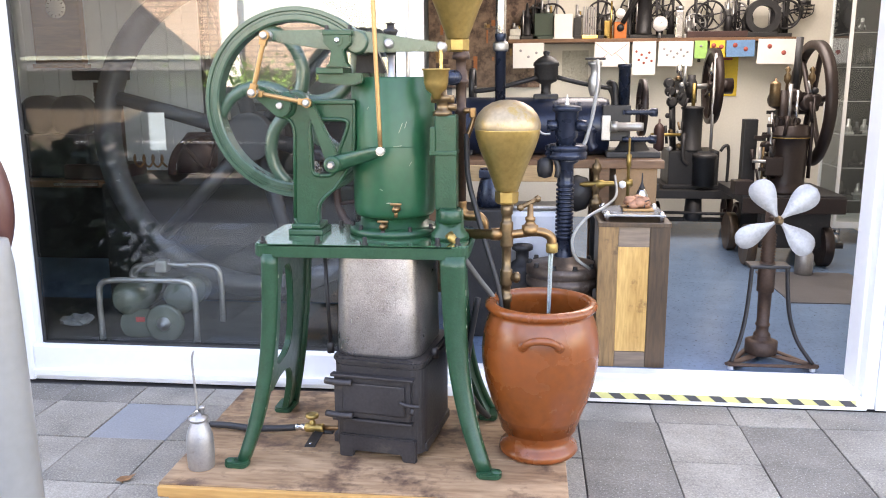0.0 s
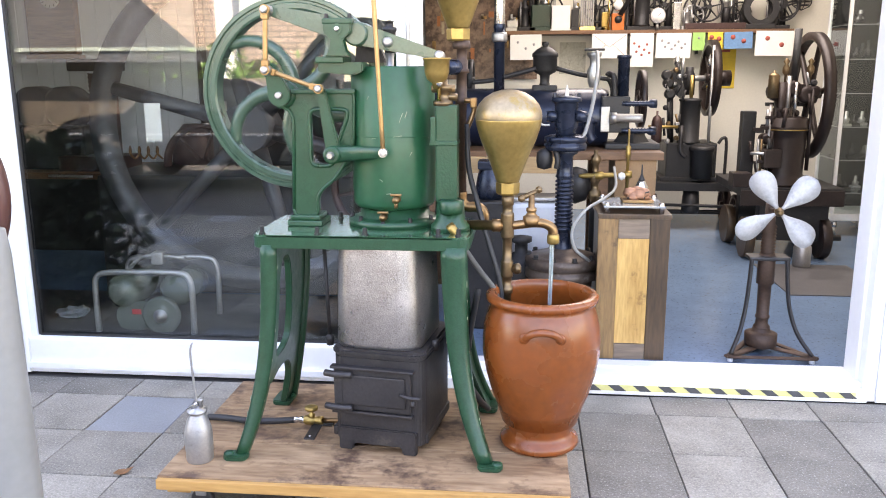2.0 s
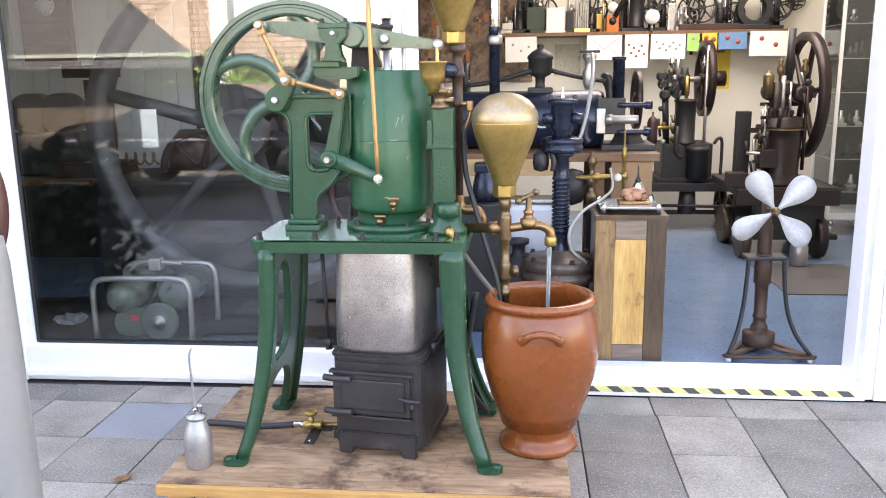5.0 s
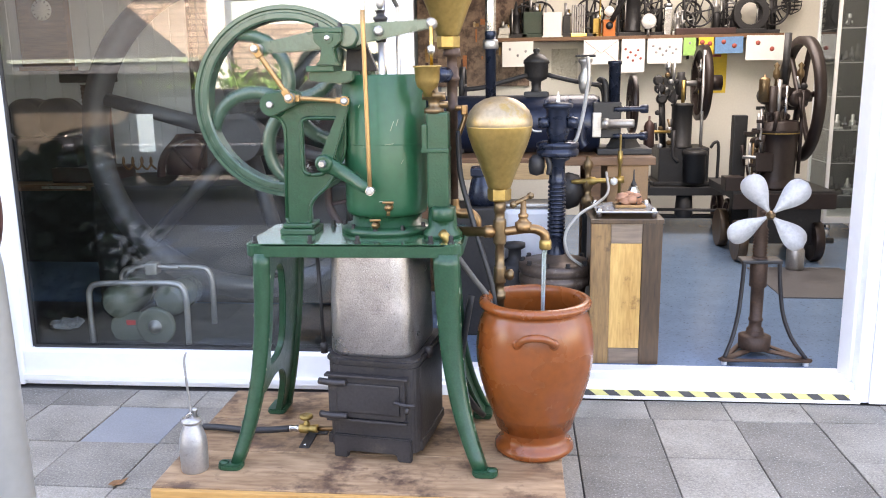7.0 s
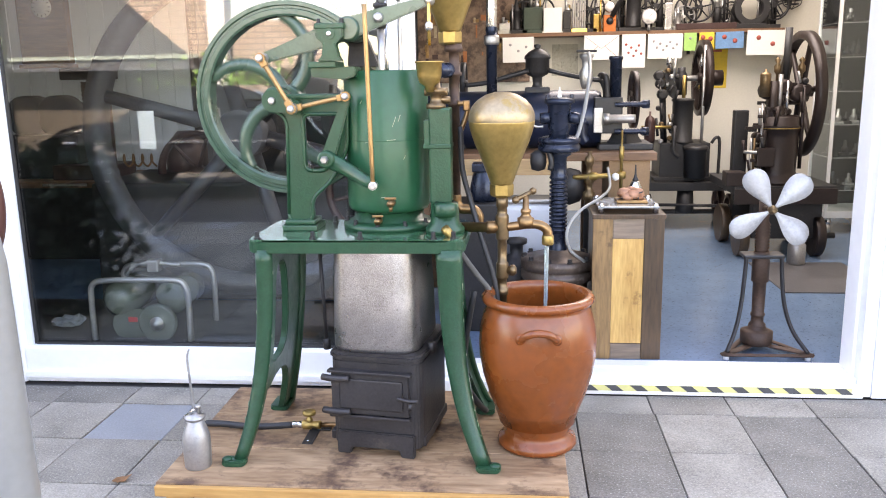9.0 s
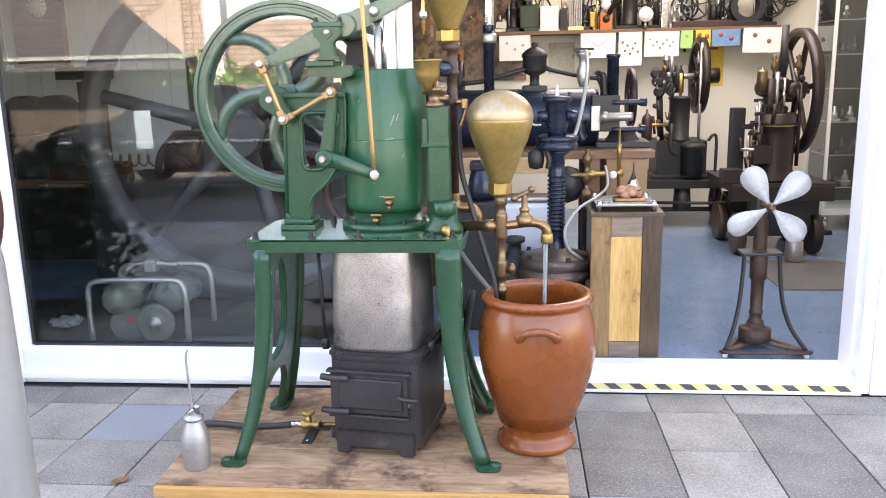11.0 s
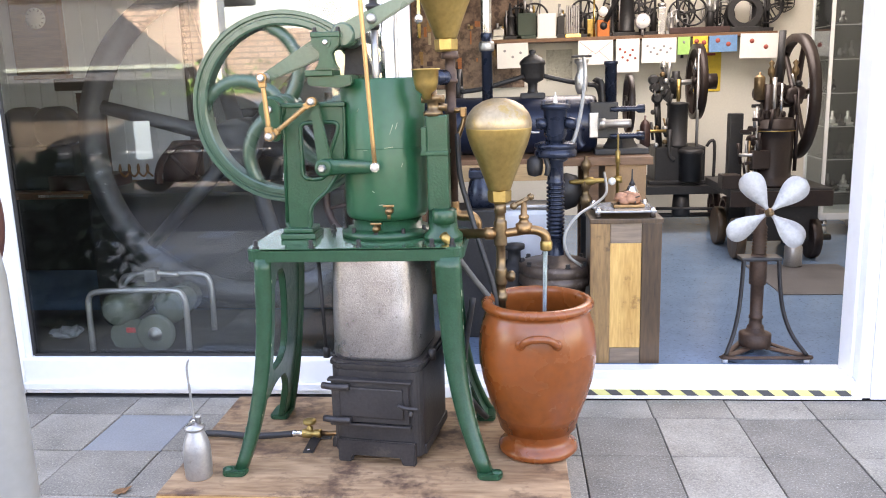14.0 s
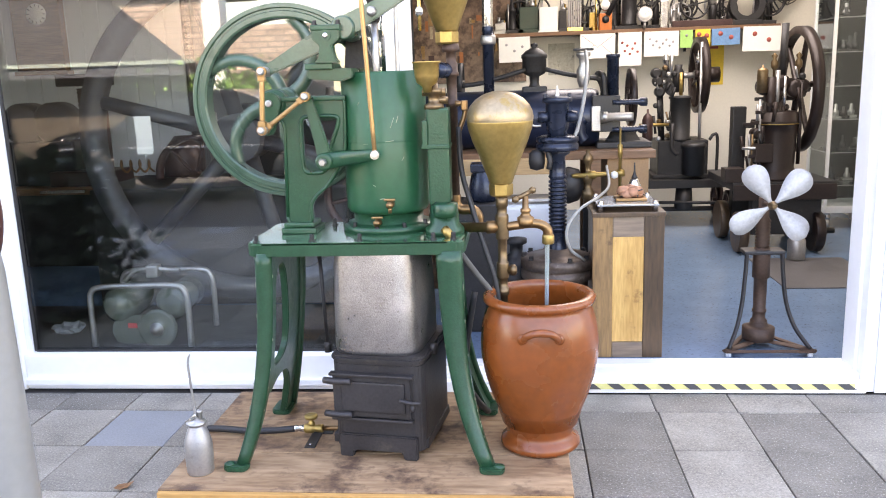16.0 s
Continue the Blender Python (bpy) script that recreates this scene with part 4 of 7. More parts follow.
def jar():
    t = thing("stoneware_jar", "brown glazed stoneware jar filled by the tap", "jar", (1.340, -0.498, BOARD_Z))
    prof = [(0.0, 0.0), (0.110, 0.0), (0.120, 0.004), (0.126, 0.012), (0.123, 0.024), (0.111, 0.036), (0.103, 0.046), (0.104, 0.056), (0.112, 0.078), (0.131, 0.12), (0.153, 0.175), (0.171, 0.235), (0.1815, 0.295),
            (0.1825, 0.34), (0.178, 0.385), (0.169, 0.42), (0.160, 0.442), (0.156, 0.450), (0.159, 0.455), (0.170, 0.459), (0.1735, 0.465), (0.1735, 0.473), (0.169, 0.479), (0.156, 0.483), (0.146, 0.480),
            (0.141, 0.468), (0.143, 0.44), (0.153, 0.40), (0.162, 0.33), (0.155, 0.2), (0.12, 0.08), (0.0, 0.06)]
    part("body", lathe(B(), [(a * 0.99, b * 1.025) for a, b in prof], 72), JAR, t)
    for s in (-1, 1):
        bm = B()
        strap = [(-0.050, s * 0.158, 0.392), (-0.048, s * 0.176, 0.402), (-0.030, s * 0.190, 0.418), (0, s * 0.196, 0.424), (0.030, s * 0.190, 0.418), (0.048, s * 0.176, 0.402), (0.050, s * 0.158, 0.392)]
        tube(bm, strap, 0.0115, 12, 6, ry=0.0105)
        for e in (-1, 1):
            lathe(bm, [(0.0, -0.008), (0.017, -0.004), (0.018, 0.004), (0.010, 0.010), (0.0, 0.011)], 14, (e * 0.050, s * 0.164, 0.396), BACK)
        part("handle", bm, JAR, t, "thick lug handle")
    wm = bpy.data.materials.new("water")
    wm.use_nodes = True
    b = wm.node_tree.nodes["Principled BSDF"]
    b.inputs["Base Color"].default_value = (0.75, 0.85, 0.83, 1)
    b.inputs["Transmission Weight"].default_value = 0.7
    b.inputs["Roughness"].default_value = 0.03
    b.inputs["IOR"].default_value = 1.33
    nz = wm.node_tree.nodes.new("ShaderNodeTexNoise")
    nz.inputs["Scale"].default_value = 60
    bp = wm.node_tree.nodes.new("ShaderNodeBump")
    bp.inputs["Strength"].default_value, bp.inputs["Distance"].default_value = 0.5, 0.004
    wm.node_tree.links.new(nz.outputs["Fac"], bp.inputs["Height"])
    wm.node_tree.links.new(bp.outputs[0], b.inputs["Normal"])
    dark = mat("dark_water", (0.05, 0.02, 0.01), 0.05, 0, 0.2, 30, 0.6, 90)
    tagged(part("water", lathe(B(), [(0.0, 0.0), (0.147, 0.0), (0.147, 0.004), (0.0, 0.004)], 40, (1.340, -0.498, BOARD_Z + 0.27)), dark), "dark water surface inside the jar", "water", kind="stuff")
    return wm


WATER = jar()

stream = thing("water_stream", "thin clear stream of water from the tap", "water", (1.368, -0.42, 0.40))
for i in range(5):
    ang = i * 1.3
    dx, dy = 0.005 * math.cos(ang), 0.004 * math.sin(ang)
    z1 = 0.352
    part("strand", tube(B(), [(dx, dy, z1), (dx * 0.9 - 0.001, dy, 0.27), (dx * 0.8 - 0.003, dy, 0.13), (dx * 0.7 - 0.006, dy, 0.0)], 0.0034 - 0.0004 * i, 8, 5, taper=(1, 0.7)), WATER, stream)


def air_vessel(name, at, s, label):
    """Pear-shaped brass air vessel with a domed top and hexagonal foot."""
    t = thing(name, label, "air vessel", at)
    top = [(0.1005, 0.228), (0.1009, 0.231), (0.1015, 0.240), (0.0985, 0.256), (0.090, 0.274), (0.073, 0.293), (0.048, 0.308), (0.022, 0.3155), (0.0, 0.317)]
    low = [(0.033, 0.036), (0.036, 0.042), (0.041, 0.057), (0.054, 0.091), (0.068, 0.128), (0.084, 0.165), (0.0955, 0.20), (0.0988, 0.215), (0.1001, 0.225), (0.1005, 0.228)]
    part("cone", lathe(B(), [(r * s, z * s) for r, z in low], 48), BRASS, t)
    part("dome", lathe(B(), [(r * s, z * s) for r, z in top], 48, cap=False), BRASS_WORN, t, "worn silvery dome")
    part("hexagon", lathe(B(), [(0.030 * s, -0.002), (0.036 * s, 0.004), (0.037 * s, 0.034), (0.031 * s, 0.042)], 6), BRASS, t)
    return t


lower = air_vessel("air_vessel", (1.229, -0.42, 0.902), 1.0, "pear-shaped brass air vessel above the tap")
upper = air_vessel("air_vessel", (1.066, -0.30, 1.366), 1.0, "pear-shaped brass air vessel on a tall pipe")


def delivery():
    """Bronze riser with sockets, tee, tap and suction pipe beside the engine."""
    t = thing("delivery_pipe", "bronze riser pipe with tee and tap over the jar", "pipe")
    x, y = 1.230, -0.42
    prof = [(0.0145, 0.56), (0.0145, 0.585), (0.019, 0.587), (0.019, 0.607), (0.0145, 0.609), (0.0145, 0.638), (0.019, 0.640), (0.0195, 0.645), (0.0195, 0.686), (0.019, 0.690), (0.0148, 0.693), (0.0148, 0.762),
            (0.0195, 0.765), (0.0205, 0.77), (0.0205, 0.836), (0.0195, 0.842), (0.0155, 0.845), (0.0155, 0.866), (0.0185, 0.868), (0.0185, 0.902)]
    part("riser", lathe(B(), prof, 24, (x, y, 0)), BRONZE, t)
    part("feed_pipe", turned(B(), (1.085, y, 0.803), (x, y, 0.803), [(0.0155, 0), (0.0155, 0.66), (0.02, 0.67), (0.02, 0.85), (0.016, 0.86), (0.016, 1)]), COPPER, t)
    part("side_plug", turned(B(), (x + 0.01, y, 0.665), (x + 0.045, y, 0.665), [(0.014, 0), (0.014, 0.4), (0.018, 0.42), (0.018, 0.8), (0.009, 1)], 12), BRONZE, t)
    tap = part("tap", tube(B(), [(x + 0.015, y, 0.803), (1.275, y, 0.807), (1.31, y, 0.812), (1.345, y, 0.81), (1.368, y, 0.795), (1.372, y, 0.77), (1.372, y, 0.752)], 0.016, 16, 6, taper=(0.85, 1.0)), COPPER, t, "polished copper-coloured bib tap")
    part("spout_end", lathe(B(), [(0.0175, 0.748), (0.019, 0.752), (0.019, 0.772), (0.0165, 0.778)], 20, (1.372, y, 0)), BRASS, tap)
    part("bonnet", lathe(B(), [(0.024, 0.805), (0.026, 0.815), (0.026, 0.832), (0.018, 0.836), (0.013, 0.845), (0.016, 0.85), (0.016, 0.858), (0.01, 0.862), (0.009, 0.90)], 20, (1.303, y, 0)), COPPER, tap)
    part("tap_handle", rod(B(), (1.272, y - 0.015, 0.890), (1.325, y + 0.015, 0.914), 0.0075), BRONZE, tap)
    part("handle_end", lathe(B(), [(0.0, -0.012), (0.011, -0.006), (0.011, 0.006), (0.0, 0.012)], 12, (1.272, y - 0.015, 0.890)), BRONZE, tap)
    part("handle_end", lathe(B(), [(0.0, -0.012), (0.011, -0.006), (0.011, 0.006), (0.0, 0.012)], 12, (1.325, y + 0.015, 0.914)), BRONZE, tap)
    r = thing("riser_pipe", "brown iron riser pipe carrying the tall air vessel", "pipe")
    prof = [(0.016, 0.87), (0.016, 1.17), (0.021, 1.172), (0.021, 1.19), (0.016, 1.192), (0.017, 1.265), (0.024, 1.268), (0.024, 1.278), (0.02, 1.28), (0.02, 1.305), (0.016, 1.31), (0.016, 1.34), (0.028, 1.342), (0.028, 1.352), (0.024, 1.366)]
    part("pipe", lathe(B(), prof, 20, (1.077, -0.30, 0)), RUST, r)
    part("bend", tube(B(), [(1.079, -0.30, 0.89), (1.08, -0.30, 0.86), (1.095, -0.30, 0.842), (1.13, -0.30, 0.84), (1.15, -0.30, 0.82), (1.15, -0.30, 0.79)], 0.017, 14, 5), COPPER, r)
    part("union", turned(B(), (1.03, -0.34, 1.285), (1.075, -0.30, 1.285), [(0.02, 0), (0.024, 0.3), (0.024, 0.7), (0.016, 1)]), BLUE_GREY, r)
    part("drain_tube", tube(B(), [(1.088, -0.335, 1.182), (1.115, -0.335, 1.18), (1.118, -0.335, 1.15), (1.10, -0.345, 1.10)], 0.008, 10, 5), COPPER, r)
    part("drain_nut", box(B(), 1.107, 1.128, -0.348, -0.324, 1.160, 1.192, 0.004), COPPER, r)
    h = tagged(part("rubber_hose", tube(B(), [(1.098, -0.345, 1.11), (1.105, -0.37, 0.98), (1.135, -0.40, 0.87), (1.175, -0.43, 0.74), (1.205, -0.44, 0.64), (1.218, -0.44, 0.54), (1.22, -0.43, 0.46)], 0.0085, 10, 6), RUBBER), "black rubber hose hanging into the jar", "hose")
    tagged(part("drain_hose", tube(B(), [(1.092, -0.56, 0.79), (1.11, -0.54, 0.745), (1.15, -0.49, 0.672), (1.195, -0.46, 0.60), (1.212, -0.45, 0.52), (1.216, -0.45, 0.45)], 0.009, 10, 6), HOSE_DARK), "dark grey plastic drain hose leading into the jar", "hose")
    part("hose_spigot", turned(B(), (1.06, -0.53, 0.82), (1.094, -0.562, 0.786), [(0.014, 0), (0.014, 0.4), (0.01, 0.45), (0.01, 1)], 12), BRASS, engine)
    tagged(part("rubber_hose", tube(B(), [(1.13, -0.25, 0.55), (1.105, -0.30, 0.40), (1.10, -0.36, 0.28), (1.14, -0.36, 0.2), (1.17, -0.30, 0.14)], 0.011, 10, 6), RUBBER), "black rubber suction hose behind the jar", "hose")


delivery()


def oil_can():
    t = thing("oil_can", "dull aluminium oil can with a long thin spout", "oil can", (0.312, -0.715, BOARD_Z))
    part("body", lathe(B(), [(0.0, 0), (0.038, 0), (0.040, 0.004), (0.0415, 0.05), (0.0415, 0.085), (0.039, 0.105), (0.032, 0.128), (0.025, 0.143), (0.023, 0.152), (0.0, 0.153)], 40), mat("dull_aluminium", (0.42, 0.41, 0.40), 0.5, 0.85, 0.15, 18, 0.2, 120, stain=(0.3, 0.29, 0.28), stain_at=0.58), t)
    cap = part("collar", lathe(B(), [(0.028, 0.152), (0.030, 0.154), (0.030, 0.162), (0.012, 0.168), (0.008, 0.175)], 24), STEEL_DULL, t)
    part("lever", tube(B(), [(-0.03, 0.0, 0.158), (0.0, -0.012, 0.182), (0.008, -0.012, 0.186)], 0.005, 8, 4), STEEL, t)
    part("spout", tube(B(), [(0, 0, 0.17), (-0.002, 0, 0.22), (-0.006, 0, 0.29), (-0.008, 0, 0.34), (-0.004, 0, 0.362), (0.001, 0, 0.372)], 0.0045, 8, 6, taper=(1, 0.55)), STEEL_DULL, t)
    part("plunger", lathe(B(), [(0.007, 0.165), (0.007, 0.186), (0.01, 0.188), (0.01, 0.194), (0, 0.196)], 12, (0.01, 0.006, 0)), STEEL_DULL, t)


oil_can()


def gas_valve():
    t = thing("gas_valve", "brass gas valve with black hose screwed to the platform", "valve", (0, 0, BOARD_Z))
    part("hose", tube(B(), [(0.232, -0.44, 0.014), (0.30, -0.452, 0.018), (0.38, -0.462, 0.016), (0.46, -0.462, 0.018), (0.535, -0.455, 0.022)], 0.011, 10, 6), RUBBER, t)
    part("hose_tail", turned(B(), (0.53, -0.455, 0.022), (0.575, -0.455, 0.024), [(0.009, 0), (0.012, 0.2), (0.009, 0.4), (0.012, 0.6), (0.012, 1)], 12), STEEL, t)
    part("valve_body", turned(B(), (0.565, -0.455, 0.024), (0.63, -0.455, 0.024), [(0.011, 0), (0.016, 0.1), (0.016, 0.5), (0.011, 0.55), (0.014, 0.8), (0.014, 1)], 12), BRASS, t)
    part("stem", lathe(B(), [(0.011, 0.03), (0.011, 0.045), (0.006, 0.05), (0.006, 0.062)], 12, (0.592, -0.455, 0)), BRASS, t)
    part("hand_wheel", lathe(B(), [(0.012, 0.058), (0.021, 0.06), (0.023, 0.066), (0.021, 0.072), (0.012, 0.074), (0.0, 0.072)], 18, (0.592, -0.455, 0)), BRASS, t)
    part("pipe", rod(B(), (0.63, -0.455, 0.024), (0.73, -0.45, 0.024), 0.008), COPPER, t)
    bm = box(B(), 0.59, 0.625, -0.555, -0.42, 0.0, 0.005, 0.002)
    box(bm, 0.59, 0.66, -0.45, -0.425, 0.0, 0.006, 0.002)
    part("mounting_bracket", bm, IRON_BLACK, t)
    part("screw", lathe(B(), [(0.005, 0.005), (0.005, 0.008), (0, 0.009)], 8, (0.607, -0.54, 0)), STEEL, t)


gas_valve()


def near_post():
    """Pale enamelled post with a brown wheel beside the camera's left."""
    t = thing("post", "pale grey enamelled post with a brown wheel", "post", (0.248, -1.5, 0))
    part("shaft", lathe(B(), [(0.075, 0), (0.075, 0.06), (0.062, 0.09), (0.058, 0.5), (0.052, 0.93), (0.046, 0.98), (0.0, 0.99)], 32), mat("pale_enamel", (0.23, 0.225, 0.21), 0.3, 0, 0.08, 5, 0.05, 50, stain=(0.4, 0.37, 0.3), stain_at=0.68), t)
    w = part("wooden_wheel", B(), RUST, t, "brown lacquered wheel on the post")
    w.location = (-0.217, 0.08, 1.035)
    bm = lathe(B(), [(0.0, -0.012), (0.175, -0.012), (0.195, -0.02), (0.222, -0.02), (0.23, -0.012), (0.23, 0.012), (0.222, 0.02), (0.0, 0.02)], 64, (0, 0, 0), BACK)
    part("disc", bm, mat("brown_lacquer", (0.085, 0.032, 0.026), 0.35, 0, 0.2, 8, 0.1, 50), w)
    part("axle", rod(B(), (0, 0.03, 0), (0.15, -0.1, -0.04), 0.02), STEEL_DULL, w)


near_post()


def leaf():
    bm = B()
    pts = [(-0.03, -0.006), (-0.012, -0.018), (0.012, -0.014), (0.034, 0.002), (0.012, 0.012), (-0.014, 0.014)]
    vs = [bm.verts.new((x, y, 0.004 + 0.012 * abs(x) / 0.03 * (1 if y > 0 else 0.4))) for x, y in pts]
    c = bm.verts.new((0, 0, 0.003))
    for i in range(6):
        bm.faces.new((c, vs[i], vs[(i + 1) % 6]))
    ob = part("leaf", bm, mat("dry_brown_leaf", (0.22, 0.10, 0.04), 0.7, 0, 0.3, 30, 0.2, 120))
    ob.matrix_basis = pose(0.0, -0.605, 0.001, 0, 0, 25)
    so = ob.modifiers.new("thickness", "SOLIDIFY")
    so.thickness = 0.0008
    tagged(ob, "dry brown leaf lying on the paving", "leaf")


leaf()


def plinth():
    """Tall wooden pedestal of dark boards with a golden panel, and a clear tray on top."""
    t = thing("wooden_pedestal", "tall dark-stained wooden pedestal with golden panel", "pedestal")
    x0, x1, y0, y1, z0, z1 = 1.590, 1.884, 0.468, 0.765, FLOOR_Z, 0.672
    part("carcass", box(B(), x0 + 0.006, x1 - 0.006, y0 + 0.012, y1, z0, z1, 0.002), PLANK_DARK, t)
    part("stile", box(B(), x0, x0 + 0.082, y0, y0 + 0.022, z0, z1, 0.003), PLANK_MID, t)
    part("stile", box(B(), x1 - 0.082, x1, y0, y0 + 0.022, z0, z1, 0.003), PLANK_DARK, t)
    part("panel", box(B(), x0 + 0.0825, x1 - 0.0825, y0 + 0.004, y0 + 0.02, z0 + 0.07, z1 - 0.085, 0.002), PLANK_GOLD, t, "golden varnished plank, brightened as if sunlit")
    part("rail", box(B(), x0 + 0.0825, x1 - 0.0825, y0 + 0.002, y0 + 0.022, z1 - 0.0845, z1, 0.003), PLANK_GREY, t)
    part("rail", box(B(), x0 + 0.0825, x1 - 0.0825, y0 + 0.002, y0 + 0.022, z0, z0 + 0.068, 0.003), PLANK_GREY, t)
    part("top", box(B(), x0 - 0.004, x1 + 0.004, y0 - 0.006, y1 + 0.004, z1, z1 + 0.02, 0.003), PLANK_DARK, t)
    tray = thing("clear_tray", "clear acrylic plate on chrome studs", "plate", (0, 0, z1 + 0.02))
    part("plate", box(B(), x0 + 0.02, x1 - 0.02, y0 + 0.015, y1 - 0.02, 0.022, 0.03, 0.002), mat("grey_acrylic", (0.35, 0.36, 0.36), 0.12, 0.3, 0.06, 5, 0.02, 40), tray)
    for x in (x0 + 0.035, x1 - 0.035):
        for y in (y0 + 0.03, y1 - 0.04):
            part("stud", lathe(B(), [(0.012, 0), (0.012, 0.035), (0.009, 0.042), (0, 0.043)], 16, (x, y, 0)), STEEL, tray)
    e = thing("model_engine", "small oil can and copper flame licker model on the clear plate", "model", (1.765, 0.61, z1 + 0.05))
    part("base", box(B(), -0.07, 0.06, -0.05, 0.05, 0, 0.014, 0.004), COPPER, e)
    bm = B()
    random.seed(5)
    for i in range(9):
        a = i * 0.7
        lathe(bm, [(0.02, 0), (0.03, 0.012), (0.022, 0.03), (0, 0.036)], 8, (0.045 * math.cos(a) * 0.7 - 0.005, 0.03 * math.sin(a), 0.012 + 0.008 * (i % 3)))
    part("shell", bm, mat("pink_brown_shell", (0.42, 0.2, 0.12), 0.5, 0.2, 0.3, 40, 0.3, 120), e)
    for a, b in (((-0.05, -0.04, 0.02), (0.04, -0.045, 0.05)), ((0.02, -0.05, 0.02), (0.03, 0.0, 0.06)), ((-0.06, 0.0, 0.03), (0.05, -0.02, 0.025))):
        part("wire", rod(B(), a, b, 0.003, 8), IRON_BLACK, e)
    c = thing("small_oil_can", "small polished steel oil can with black pump", "oil can", (1.79, 0.70, z1 + 0.05))
    part("body", lathe(B(), [(0, 0), (0.03, 0), (0.032, 0.01), (0.028, 0.05), (0.018, 0.075), (0.012, 0.08), (0.0, 0.08)], 24), STEEL, c)
    part("pump", lathe(B(), [(0.012, 0.078), (0.014, 0.085), (0.008, 0.095), (0.004, 0.11), (0.0025, 0.15)], 12), IRON_BLACK, c)


plinth()


def fan():
    """Hot-air fan: four petal blades over a threaded column on a splayed three-legged stand."""
    t = thing("hot_air_fan", "antique hot-air table fan with four bare metal blades", "fan", (2.335, 0.62, FLOOR_Z))
    blade_mats = mat("grey_worn_blade", (0.42, 0.42, 0.42), 0.55, 0.25, 0.2, 12, 0.2, 90, stain=(0.33, 0.34, 0.34), stain_at=0.6)
    hub = (-0.017, -0.13, 0.645)
    for k, ang in enumerate((122, 44, 211, 317)):
        bm = B()
        out = []
        for i in range(21):
            s = i / 20
            w = (0.007 + 0.043 * math.sin(math.pi * 0.5 * min(1, s / 0.72)) ** 1.5) * (1 if s < 0.72 else math.sqrt(max(0.0004, 1 - ((s - 0.72) / 0.28) ** 2)))
            out.append((0.015 + 0.178 * s, w))
        r1, r2, r3 = [], [], []
        for r, w in out:
            for lst, side in ((r1, -1), (r2, 0), (r3, 1)):
                lst.append(bm.verts.new((r, side * w * 0.22 - 0.006 * (side == 0), side * w)))
        for a, b in ((r1, r2), (r2, r3)):
            for i in range(20):
                f = bm.faces.new((a[i], a[i + 1], b[i + 1], b[i]))
                f.smooth = True
        bl = part("blade", bm, blade_mats, t)
        so = bl.modifiers.new("thickness", "SOLIDIFY")
        so.thickness = 0.0018
        bl.matrix_basis = Matrix.Translation(hub) @ Matrix.Rotation(-radians(ang), 4, "Y")
    part("hub", lathe(B(), [(0.017, -0.012), (0.019, 0.0), (0.017, 0.012), (0.009, 0.02), (0.008, 0.028)], 20, hub, BACK), BRONZE, t)
    part("shaft", rod(B(), (hub[0], hub[1], hub[2]), (hub[0], 0.0, hub[2] - 0.01), 0.009), RUST, t)
    col = [(0.026, 0.445), (0.03, 0.45)] + [(0.026 + 0.006 * (i % 2), 0.455 + i * 0.007) for i in range(16)] + [(0.022, 0.575), (0.022, 0.66)]
    part("finned_cylinder", lathe(B(), col, 24, (-0.012, 0, 0)), RUST, t)
    part("column", lathe(B(), [(0.035, 0.10), (0.035, 0.12), (0.026, 0.13), (0.026, 0.155), (0.03, 0.158), (0.03, 0.168), (0.026, 0.17), (0.028, 0.31), (0.036, 0.312), (0.036, 0.43), (0.03, 0.445)], 28, (-0.012, 0, 0)), RUST, t)
    part("base_drum", lathe(B(), [(0.06, 0.03), (0.066, 0.035), (0.068, 0.05), (0.068, 0.088), (0.05, 0.094), (0.038, 0.10), (0.036, 0.115)], 36, (-0.012, 0, 0)), RUST, t)
    tri = [(-0.185, -0.15), (0.18, -0.15), (0.0, 0.16)]
    for i in range(3):
        (xa, ya), (xb, yb) = tri[i], tri[(i + 1) % 3]
        part("base_bar", tube(B(), [(xa, ya, 0.024), ((xa + xb) / 2, (ya + yb) / 2, 0.024), (xb, yb, 0.024)], 0.014, 8, 3, ry=0.006, up=(0, 0, 1)), RUST, t)
        part("base_bar", tube(B(), [(xa, ya, 0.026), (xa * 0.5, ya * 0.5, 0.028), (-0.012, 0, 0.03)], 0.02, 8, 3, ry=0.006, up=(0, 0, 1)), RUST, t)
    part("yoke_plate", box(B(), -0.095, 0.075, -0.045, 0.045, 0.418, 0.436, 0.008), IRON_BLACK, t)
    for x, y, tx, ty in ((-0.17, -0.137, -0.082, -0.03), (0.166, -0.137, 0.064, -0.03), (0.0, 0.14, -0.01, 0.04)):
        part("leg", tube(B(), [(tx, ty, 0.43), (tx + (x - tx) * 0.06, ty + (y - ty) * 0.06, 0.33), (tx + (x - tx) * 0.2, ty + (y - ty) * 0.2, 0.21), (tx + (x - tx) * 0.5, ty + (y - ty) * 0.5, 0.11), (x, y, 0.03)], 0.009, 8, 6, ry=0.014), IRON_BLACK, t)
        part("rubber_foot", lathe(B(), [(0.012, 0), (0.012, 0.02)], 14, (x, y, 0)), WHITE_PLASTIC, t)


fan()


